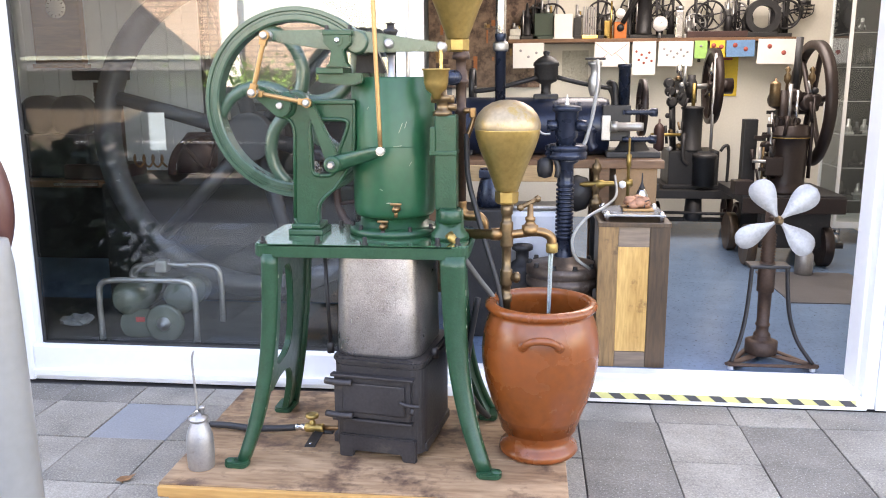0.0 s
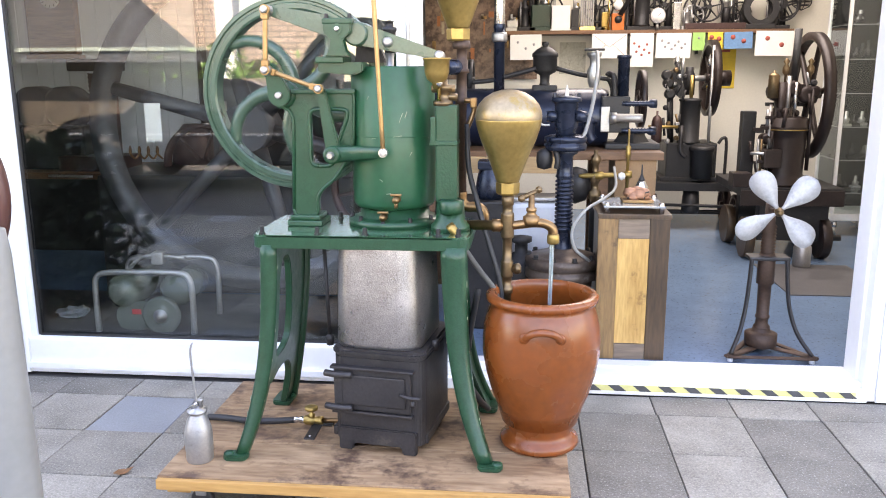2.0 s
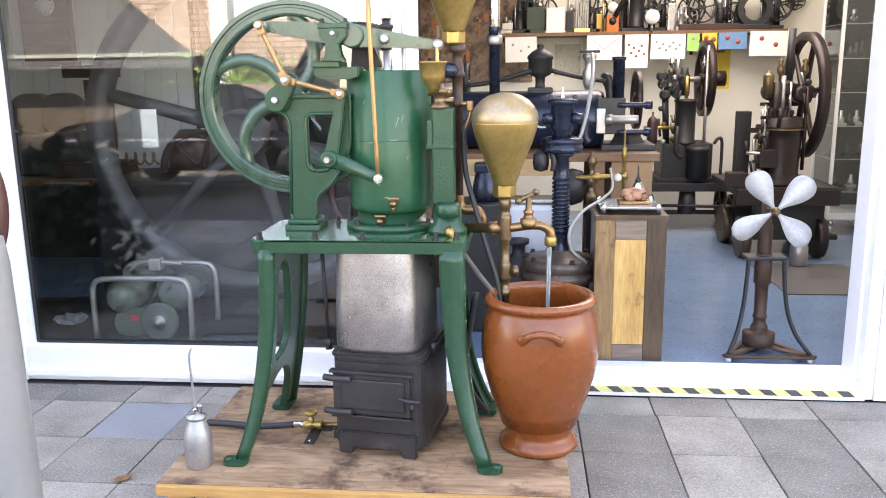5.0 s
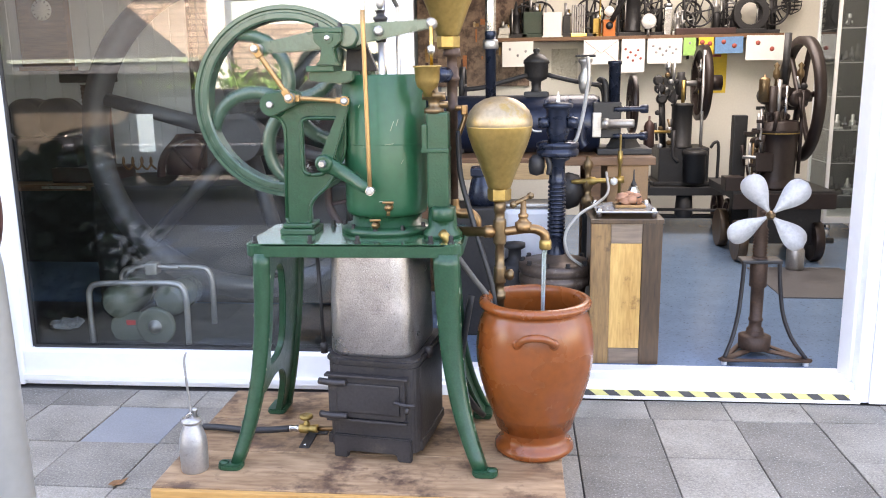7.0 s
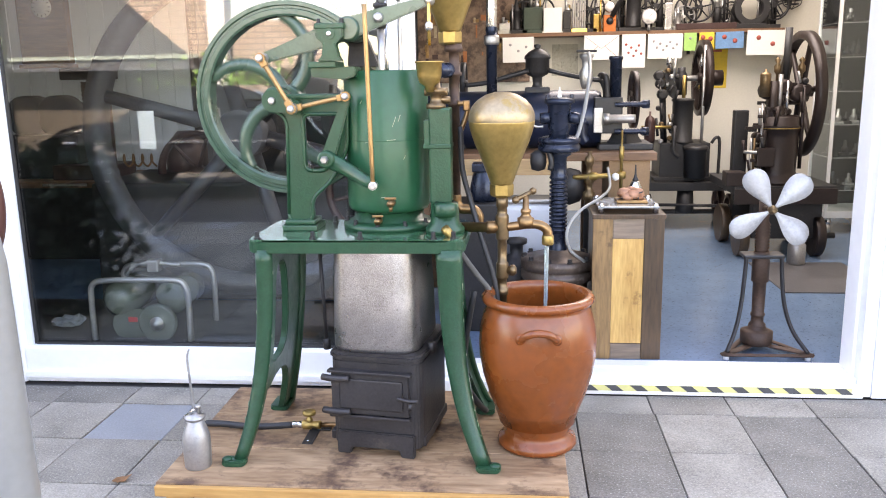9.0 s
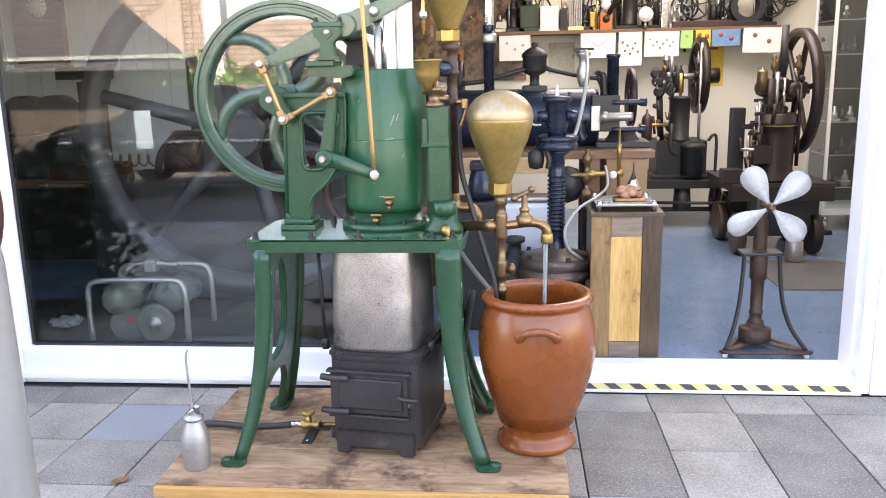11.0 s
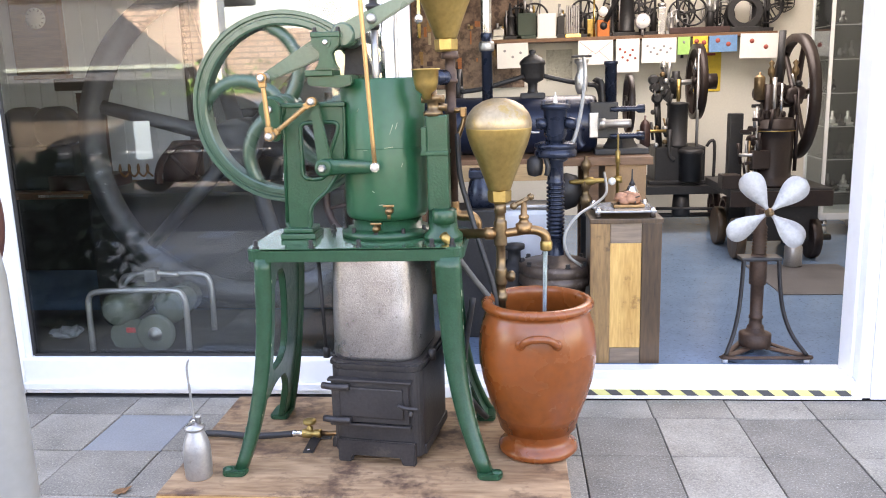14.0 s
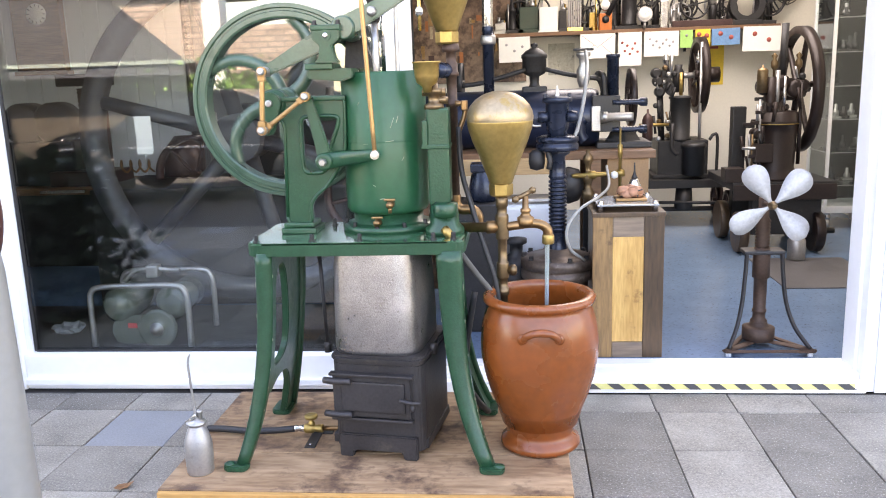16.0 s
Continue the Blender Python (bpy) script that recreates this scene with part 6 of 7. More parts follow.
    for x, w_, h_, k_, m_ in ((1.33, 0.09, 0.36, "vertical", IRON_BLACK), (1.47, 0.10, 0.40, "frame", STEEL_DULL), (1.88, 0.10, 0.42, "frame", IRON_BLACK), (1.93, 0.08, 0.24, "box", BRASS), (2.12, 0.09, 0.48, "vertical", IRON_BLACK),
                              (2.42, 0.12, 0.46, "frame", IRON_BLACK), (2.69, 0.14, 0.38, "frame", IRON_BLACK), (2.92, 0.14, 0.36, "vertical", STEEL_DULL), (3.03, 0.10, 0.30, "frame", IRON_BLACK), (3.36, 0.09, 0.42, "vertical", IRON_BLACK)):
        o = small_engine("model_engine", x, w_, h_, m_, "slender dark model engine standing at the back of the shelf", k_)
        o.location.y = 4.30
    pl = thing("model_plinth", "low dark wooden plinth under a model", "plinth", (2.80, 4.2, z))
    part("block", box(B(), -0.24, 0.24, -0.06, -0.005, 0, 0.05, 0.004), BROWN_IRON, pl)
    rg = thing("ring_motor", "black ring-shaped motor frame", "motor", (3.16, 4.2, z + 0.16))
    part("ring", ring(B(), (0, 0), 0.09, 0.14, -0.04, 0.04, 40), IRON_BLACK, rg)
    part("foot", box(B(), -0.12, 0.12, -0.05, 0.05, -0.16, -0.12, 0.006), IRON_BLACK, rg)
    lp = thing("cage_lamp", "black wire cage lamp on the wall", "lamp", (3.52, 4.33, 1.80))
    for k in range(3):
        part("cage_ring", ring(B(), (0, 0), 0.075 - k * 0.012, 0.081 - k * 0.012, -0.004, 0.004, 24), IRON_BLACK, lp).matrix_basis = pose(0, 0, -0.03 * k + 0.05, 90, 0, 0)
    for k in range(4):
        a = k * math.pi / 2
        part("cage_wire", tube(B(), [(0.078 * math.cos(a), 0.078 * math.sin(a), 0.06), (0.07 * math.cos(a), 0.07 * math.sin(a), -0.01), (0, 0, -0.05)], 0.004, 6, 4), IRON_BLACK, lp)
    part("plate", lathe(B(), [(0.05, 0.06), (0.05, 0.09), (0, 0.09)], 16), IRON_BLACK, lp)
    # cards pinned under the shelf
    ink = mat("grey_ink", (0.35, 0.33, 0.33), 0.7, 0, 0.2, 30, 0, 60)
    red = mat("red_ink", (0.42, 0.09, 0.07), 0.7, 0, 0.2, 30, 0, 60)
    lime = mat("green_card", (0.30, 0.55, 0.16), 0.7, 0, 0.1, 20, 0, 60)
    yel = mat("yellow_card", (0.72, 0.50, 0.06), 0.7, 0, 0.1, 20, 0, 60)
    blue = mat("blue_card", (0.12, 0.26, 0.45), 0.7, 0, 0.2, 20, 0, 60)
    cards = [(1.14, 1.40, 1.36, 1.565, PAPER, "grey drawing on white paper", ink, 3), (1.815, 2.10, 1.37, 1.568, PAPER, "white envelope with crossed folds", ink, 0), (2.125, 2.315, 1.30, 1.57, PAPER, "white card with red figures", red, 7),
             (2.335, 2.615, 1.37, 1.57, PAPER, "white sheet with faint sketches", ink, 8), (2.625, 2.725, 1.43, 1.572, lime, "small light green card", ink, 1), (2.745, 2.865, 1.44, 1.572, yel, "small yellow card", red, 3),
             (2.875, 3.10, 1.44, 1.572, blue, "blue card with round motifs", red, 2), (3.126, 3.425, 1.385, 1.582, PAPER, "white card with two red roundels", red, 2)]
    random.seed(3)
    for x0, x1, z0, z1, m, lab, im, nmarks in cards:
        c = tagged(part("card", box(B(), 0, x1 - x0, -0.0015, 0, z0 - z1, 0), m), lab + " hanging from the shelf edge", "card", group="cards on the shelf edge")
        c.matrix_basis = pose(x0, 4.138, z1, 1.5, random.uniform(-1, 1), 0)
        w, h = x1 - x0, z1 - z0
        if nmarks == 0:
            for a, b in (((0.01, -0.01), (w * 0.5, -h * 0.55)), ((w - 0.01, -0.01), (w * 0.5, -h * 0.55)), ((0.01, -h + 0.02), (w * 0.4, -h * 0.45)), ((w - 0.01, -h + 0.02), (w * 0.6, -h * 0.45))):
                part("fold_line", rod(B(), (a[0], -0.002, a[1]), (b[0], -0.002, b[1]), 0.0015, 6), red, c)
        for i in range(nmarks):
            q = (i + 0.5) / nmarks
            cx, cz = w * (0.12 + 0.76 * q), -h * (0.3 + 0.4 * ((i * 0.618) % 1))
            r = 0.019 if im is red and nmarks <= 3 else 0.011
            part("motif", lathe(B(), [(r, 0), (r, 0.001), (0, 0.001)], 7 if nmarks > 3 else 14, (cx, -0.0017, cz), BACK), im, c)
    pn = thing("poster", "grey landscape print on the back wall", "print", (1.67, 4.398, 1.38))
    part("sheet", box(B(), -0.11, 0.115, -0.004, 0.0, -0.135, 0.13), mat("grey_print", (0.42, 0.40, 0.33), 0.6, 0, 0.25, 9, 0, 50, stain=(0.2, 0.2, 0.17), stain_at=0.55), pn)
    yp = thing("poster", "yellow poster behind the flywheel", "poster", (2.93, 4.398, 1.30))
    part("sheet", box(B(), -0.12, 0.11, -0.004, 0.0, -0.18, 0.18), yel, yp)
    part("printed_bar", box(B(), -0.10, 0.06, -0.0055, -0.0045, 0.12, 0.14), red, yp)


wall_shelf()


def black_engine():
    """Upright black hot-air engine with a big side flywheel on a low iron trolley."""
    tr = thing("iron_trolley", "low dark iron trolley with spoked wheels", "trolley", (0, 0, FLOOR_Z))
    part("deck", box(B(), 2.24, 2.99, 3.42, 4.05, 0.31, 0.375, 0.006), IRON_BLACK, tr)
    part("axle", rod(B(), (2.2, 3.55, 0.13), (3.0, 3.55, 0.13), 0.018), IRON_BLACK, tr)
    part("drawbar", rod(B(), (2.3, 3.45, 0.2), (3.1, 3.43, 0.19), 0.012), IRON_BLACK, tr)
    part("pedestal", lathe(B(), [(0.06, 0.13), (0.07, 0.16), (0.06, 0.31)], 16, (2.56, 3.5, 0)), IRON_BLACK, tr)
    for x in (2.28, 2.92):
        wheel_mesh(tr, "wheel", (x, 3.55, 0.135), 0.135, 0.05, 6, BROWN_IRON, RIGHT, rim=0.2)
        wheel_mesh(tr, "wheel", (x, 3.95, 0.135), 0.135, 0.05, 6, BROWN_IRON, RIGHT, rim=0.2)
    e = thing("black_hot_air_engine", "upright black hot-air engine with side flywheel on the trolley", "engine", (0, 0, FLOOR_Z + 0.376))
    part("base_block", box(B(), 2.36, 2.74, 3.52, 3.90, 0.0, 0.29, 0.012), IRON_BLACK, e)
    part("base_rim", box(B(), 2.32, 2.80, 3.49, 3.93, 0.0, 0.03, 0.006), IRON_BLACK, e)
    part("lower_pot", lathe(B(), [(0.08, 0.03), (0.084, 0.23), (0.094, 0.24), (0.094, 0.265), (0.08, 0.275)], 28, (2.62, 3.48, 0)), IRON_BLACK, e)
    part("cylinder", lathe(B(), [(0.085, 0.28), (0.09, 0.30), (0.078, 0.31), (0.078, 0.60), (0.086, 0.605), (0.086, 0.62), (0.05, 0.625)], 32, (2.535, 3.6, 0)), IRON_BLACK, e)
    part("frame_post", rod(B(), (2.40, 3.6, 0.28), (2.37, 3.6, 0.78), 0.025), IRON_BLACK, e)
    part("frame_post", rod(B(), (2.675, 3.55, 0.05), (2.675, 3.55, 1.02), 0.012), STEEL_DULL, e)
    part("bell_bracket", plate(B(), [(2.36, 0.70), (2.46, 0.62), (2.48, 0.70), (2.42, 0.82), (2.36, 0.82)], 3.55, 3.6, 0.006), IRON_BLACK, e)
    for z in (0.66, 0.74, 0.80):
        part("crank_boss", lathe(B(), [(0.04, 0), (0.04, 0.05), (0.025, 0.06)], 18, (2.34 + (0.80 - z) * 0.2, 3.58, z), BACK), IRON_BLACK, e)
    part("crankshaft", rod(B(), (2.36, 3.74, 0.775), (2.80, 3.74, 0.775), 0.022), STEEL_DULL, e)
    part("bearing", lathe(B(), [(0.045, 0.65), (0.045, 0.8), (0.03, 0.83), (0.03, 0.86)], 16, (2.53, 3.68, 0)), IRON_BLACK, e)
    part("connecting_rod", rod(B(), (2.53, 3.56, 0.63), (2.53, 3.56, 0.80), 0.014), BRASS, e)
    part("lubricator", lathe(B(), [(0.01, 0.80), (0.01, 0.86), (0.026, 0.88), (0.026, 0.92), (0.008, 0.94), (0.004, 0.98)], 14, (2.42, 3.6, 0)), STEEL, e)
    part("lubricator", lathe(B(), [(0.008, 0.86), (0.02, 0.88), (0.008, 0.93), (0, 0.96)], 14, (2.66, 3.6, 0)), STEEL, e)
    wheel_mesh(e, "flywheel", (2.70, 3.74, 0.775), 0.29, 0.055, 6, DARK_BROWN, RIGHT, rim=0.14)
    part("pulley", turned(B(), (2.73, 3.74, 0.775), (2.85, 3.74, 0.775), [(0.06, 0), (0.06, 1)], 24), DARK_BROWN, e)
    part("water_pot", lathe(B(), [(0.03, 0.3), (0.04, 0.32), (0.04, 0.46), (0.03, 0.49), (0.008, 0.51), (0.008, 0.54)], 20, (2.26, 3.4, 0)), BROWN_IRON, e)
    part("pot_bracket", rod(B(), (2.20, 3.42, 0.42), (2.42, 3.42, 0.42), 0.012), BRASS, e)
    part("pot_cock", rod(B(), (2.26, 3.4, 0.22), (2.26, 3.4, 0.3), 0.012), BRASS, e)
    part("side_pipe", tube(B(), [(2.46, 3.48, 0.42), (2.45, 3.44, 0.36), (2.45, 3.43, 0.24), (2.49, 3.43, 0.19)], 0.016, 10, 4), IRON_BLACK, e)
    random.seed(17)
    for i in range(24):
        x, z, y = random.uniform(2.33, 2.46), random.uniform(0.30, 0.84), random.uniform(3.46, 3.56)
        m = random.choice([IRON_BLACK, IRON_BLACK, STEEL_DULL, BRONZE])
        if i % 2:
            part("gear_rod", rod(B(), (x, y, z), (x + random.uniform(-0.03, 0.03), y, z + random.uniform(0.05, 0.14)), random.uniform(0.006, 0.014), 10), m, e)
        else:
            part("gear_boss", lathe(B(), [(0.012, -0.02), (0.02, -0.01), (0.02, 0.01), (0.010, 0.02)], 12, (x, y, z), BACK), m, e)
    part("hook", tube(B(), [(2.74, 3.5, 0.29), (2.77, 3.5, 0.33), (2.80, 3.5, 0.30), (2.80, 3.5, 0.0)], 0.012, 8, 4), IRON_BLACK, e)
    rg = thing("red_knob_box", "small black box with red knob on the trolley", "box", (2.22, 3.42, FLOOR_Z + 0.376))
    part("case", box(B(), -0.06, 0.06, -0.05, 0.05, 0, 0.05, 0.006), IRON_BLACK, rg)
    part("red_knob", lathe(B(), [(0.025, 0), (0.025, 0.02), (0, 0.025)], 14, (0.0, -0.05, 0.025), BACK), mat("red_plastic", (0.6, 0.03, 0.02), 0.4), rg)


black_engine()




def brown_engine():
    """Tall brown hot-air engine with a large spoked flywheel on a timber-wheeled truck."""
    tr = thing("engine_truck", "low dark truck with wooden wheels", "trolley", (0, 0, FLOOR_Z))
    part("deck", box(B(), 2.66, 3.30, 2.45, 3.15, 0.42, 0.475, 0.006), IRON_BLACK, tr)
    part("rail", box(B(), 2.66, 3.30, 2.43, 2.4495, 0.36, 0.46, 0.004), DARK_BROWN, tr)
    for x in (2.74, 3.22):
        for y in (2.55, 3.05):
            part("wheel", lathe(B(), [(0.13, -0.03), (0.135, -0.025), (0.135, 0.025), (0.13, 0.03)], 28, (x, y, 0.135), RIGHT), PLANK_DARK if x < 3 else DARK_BROWN, tr)
    part("axle", rod(B(), (2.7, 2.55, 0.135), (3.34, 2.55, 0.135), 0.02), IRON_BLACK, tr)
    for y in (2.55, 3.05):
        part("bolster", box(B(), 2.80, 3.24, y - 0.04, y + 0.04, 0.12, 0.42, 0.006), IRON_BLACK, tr)
    e = thing("brown_hot_air_engine", "tall brown hot-air engine with large six-spoked flywheel", "engine", (0, 0, FLOOR_Z + 0.476))
    pot = [(0.15, 0.0), (0.15, 0.02), (0.125, 0.05), (0.118, 0.08), (0.125, 0.30), (0.128, 0.35), (0.135, 0.355), (0.135, 0.365), (0.13, 0.37), (0.137, 0.375), (0.13, 0.38), (0.128, 0.43), (0.11, 0.44), (0.05, 0.445)]
    c = part("cylinder", lathe(B(), pot, 40, (2.965, 2.62, 0)), DARK_BROWN, e)
    part("gold_line", lathe(B(), [(0.1365, 0.358), (0.138, 0.361), (0.1365, 0.364)], 40, (2.965, 2.62, 0), cap=False), BRASS, c)
    part("flue_panel", box(B(), 2.71, 2.80, 2.72, 2.80, 0.02, 0.47, 0.008), IRON_BLACK, e)
    for x, z0, z1, m, r in ((2.84, 0.0, 0.52, STEEL_DULL, 0.010), (2.90, 0.3, 0.66, DARK_BROWN, 0.03), (2.94, 0.44, 0.70, STEEL_DULL, 0.014), (2.985, 0.44, 0.66, STEEL, 0.012), (3.09, 0.1, 0.62, DARK_BROWN, 0.012), (2.80, 0.0, 0.30, BRONZE, 0.008), (2.78, 0.02, 0.22, STEEL_DULL, 0.008), (2.875, 0.1, 0.42, DARK_BROWN, 0.02)):
        part("upright", rod(B(), (x, 2.56, z0), (x, 2.56, z1), r), m, e)
    part("chimney_pipe", rod(B(), (2.978, 2.60, 0.64), (2.985, 2.60, 0.99), 0.022), IRON_BLACK, e)
    for x, z, r in ((2.88, 0.60, 0.06), (2.97, 0.62, 0.05), (3.06, 0.58, 0.055), (2.92, 0.52, 0.045), (3.10, 0.60, 0.04), (2.86, 0.22, 0.045), (2.83, 0.30, 0.035)):
        part("casting", lathe(B(), [(r * 0.6, -0.05), (r, -0.04), (r, 0.04), (r * 0.6, 0.05)], 16, (x, 2.60, z), BACK), DARK_BROWN, e)
    random.seed(31)
    for i in range(34):
        x, z, y = random.uniform(2.76, 3.10), random.uniform(0.02, 0.66), random.uniform(2.46, 2.6)
        m = random.choice([DARK_BROWN, DARK_BROWN, IRON_BLACK, DARK_BROWN, STEEL_DULL])
        if 2.86 < x < 3.08 and z < 0.44:
            x -= 0.13
        k = i % 3
        if k == 0:
            part("gear_rod", rod(B(), (x, y, z), (x + random.uniform(-0.02, 0.02), y, z + random.uniform(0.06, 0.16)), random.uniform(0.006, 0.012), 10), m, e)
        elif k == 1:
            part("gear_boss", lathe(B(), [(0.014, -0.02), (0.022, -0.01), (0.022, 0.01), (0.012, 0.02)], 12, (x, y, z), BACK), m, e)
        else:
            part("gear_link", box(B(), x - 0.035, x + 0.02, y - 0.008, y + 0.008, z, z + 0.022, 0.004), m, e)
    part("cross_head", box(B(), 2.84, 3.12, 2.58, 2.66, 0.57, 0.63, 0.01), DARK_BROWN, e)
    part("cross_head", box(B(), 2.86, 2.94, 2.54, 2.60, 0.42, 0.50, 0.008), DARK_BROWN, e)
    part("pump_block", box(B(), 2.80, 2.91, 2.48, 2.56, 0.12, 0.24, 0.008), DARK_BROWN, e)
    part("lever", rod(B(), (2.72, 2.5, 0.215), (2.90, 2.5, 0.21), 0.01), STEEL_DULL, e)
    part("brass_can", lathe(B(), [(0.034, 0.56), (0.034, 0.70), (0.028, 0.71), (0.006, 0.72), (0.006, 0.735)], 18, (2.845, 2.56, 0)), BRONZE, e)
    for x in (2.92, 3.07):
        part("lubricator", lathe(B(), [(0.008, 0.66), (0.008, 0.70), (0.022, 0.72), (0.022, 0.75), (0.01, 0.77), (0.02, 0.79), (0.0, 0.81)], 14, (x, 2.58, 0)), BRONZE, e)
    part("shaft", rod(B(), (3.0, 2.86, 0.575), (3.24, 2.86, 0.575), 0.026), DARK_BROWN, e)
    wheel_mesh(e, "flywheel", (3.165, 2.86, 0.565), 0.415, 0.06, 6, DARK_BROWN, RIGHT, rim=0.12, hub=0.12, phase=0.35)
    part("pulley", turned(B(), (3.04, 2.86, 0.565), (3.14, 2.86, 0.565), [(0.07, 0), (0.07, 1)], 20), DARK_BROWN, e)
    b = thing("steel_bucket", "small steel milk can on the floor", "can", (3.02, 2.28, FLOOR_Z + 0.0065))
    part("body", lathe(B(), [(0, 0), (0.05, 0), (0.054, 0.008), (0.054, 0.12), (0.034, 0.155), (0.024, 0.16), (0.024, 0.18), (0.034, 0.185), (0.03, 0.2), (0, 0.205)], 28), STEEL_DULL, b)
    wb = thing("weathered_box", "small grey box and tins on the truck", "box", (2.68, 2.5, FLOOR_Z + 0.476))
    part("case", box(B(), -0.07, 0.05, -0.05, 0.08, 0, 0.09, 0.006), DARK_BROWN, wb)


brown_engine()


def display_case():
    """Glass display cabinet on castors with shelves of small things."""
    t = thing("display_case", "glass display cabinet on chrome castors", "cabinet", (3.545, 3.30, FLOOR_Z))
    W, D, H = 0.375, 0.40, 2.0
    fr = mat("aluminium_profile", (0.80, 0.81, 0.81), 0.35, 0.5, 0.08, 10, 0.03, 60)
    for x in (0, W):
        for y in (0, D):
            part("post", box(B(), x - 0.011, x + 0.011, y - 0.011, y + 0.011, 0.14, H, 0.003), fr, t)
    for z in (0.14, H):
        part("base" if z < 1 else "head", box(B(), -0.012, W + 0.012, -0.012, D + 0.012, z - 0.02, z + (0.03 if z < 1 else 0.02), 0.004), fr, t)
    part("back_panel", box(B(), 0.012, W - 0.012, D - 0.006, D - 0.001, 0.17, H - 0.02), IRON_BLACK, t)
    part("side_panel", box(B(), W - 0.006, W - 0.001, 0.012, D - 0.012, 0.17, H - 0.02), BROWN_IRON, t)
    random.seed(21)
    for z in (0.32, 0.56, 0.80, 1.04, 1.28, 1.52):
        part("glass_shelf", box(B(), 0.012, W - 0.012, 0.012, D - 0.012, z, z + 0.008), CLEAR, t)
        # Thin steel strips added in place of reflections on the glass edges.
        part("edge_glint", box(B(), 0.012, W - 0.012, 0.004, 0.0115, z + 0.001, z + 0.007, 0.001), STEEL_DULL, t)
        part("edge_glint", box(B(), 0.004, 0.0115, 0.012, D - 0.012, z + 0.001, z + 0.007, 0.001), STEEL_DULL, t)
        for k in range(4):
            x, y, h = random.uniform(0.06, W - 0.08), random.uniform(0.07, D - 0.1), random.uniform(0.05, 0.13)
            ob = thing("small_model", random.choice(["small dark model on a glass shelf", "small dark model on a glass shelf", "small steel model on a glass shelf"]), "model", (3.545 + x, 3.30 + y, FLOOR_Z + z + 0.0085), group="models in the display case")
            m = STEEL_DULL if "steel" in ob["label"] else IRON_BLACK
            part("base", box(B(), -0.035, 0.035, -0.03, 0.03, 0, 0.015, 0.003), m, ob)
            part("body", lathe(B(), [(0.022, 0.015), (0.025, h * 0.5), (0.012, h * 0.6), (0.012, h), (0, h + 0.005)], 14), m, ob)
    for x0, x1, y0, y1 in ((0.011, W - 0.011, -0.004, 0.0), (-0.004, 0.0, 0.011, D - 0.011), (W, W + 0.004, 0.011, D - 0.011)):
        pn = part("pane", box(B(), x0, x1, y0, y1, 0.17, H - 0.02), CLEAR, t)
        pn.visible_shadow = False
    for x in (0.03, W - 0.03):
        for y in (0.03, D - 0.03):
            c = part("castor", lathe(B(), [(0.03, -0.014), (0.036, -0.01), (0.036, 0.01), (0.03, 0.014)], 18, (x, y, 0.037), RIGHT), STEEL_DULL, t)
            part("fork", lathe(B(), [(0.02, 0.06), (0.024, 0.08), (0.024, 0.1), (0.012, 0.12)], 14, (x, y, 0)), STEEL, c)


display_case()


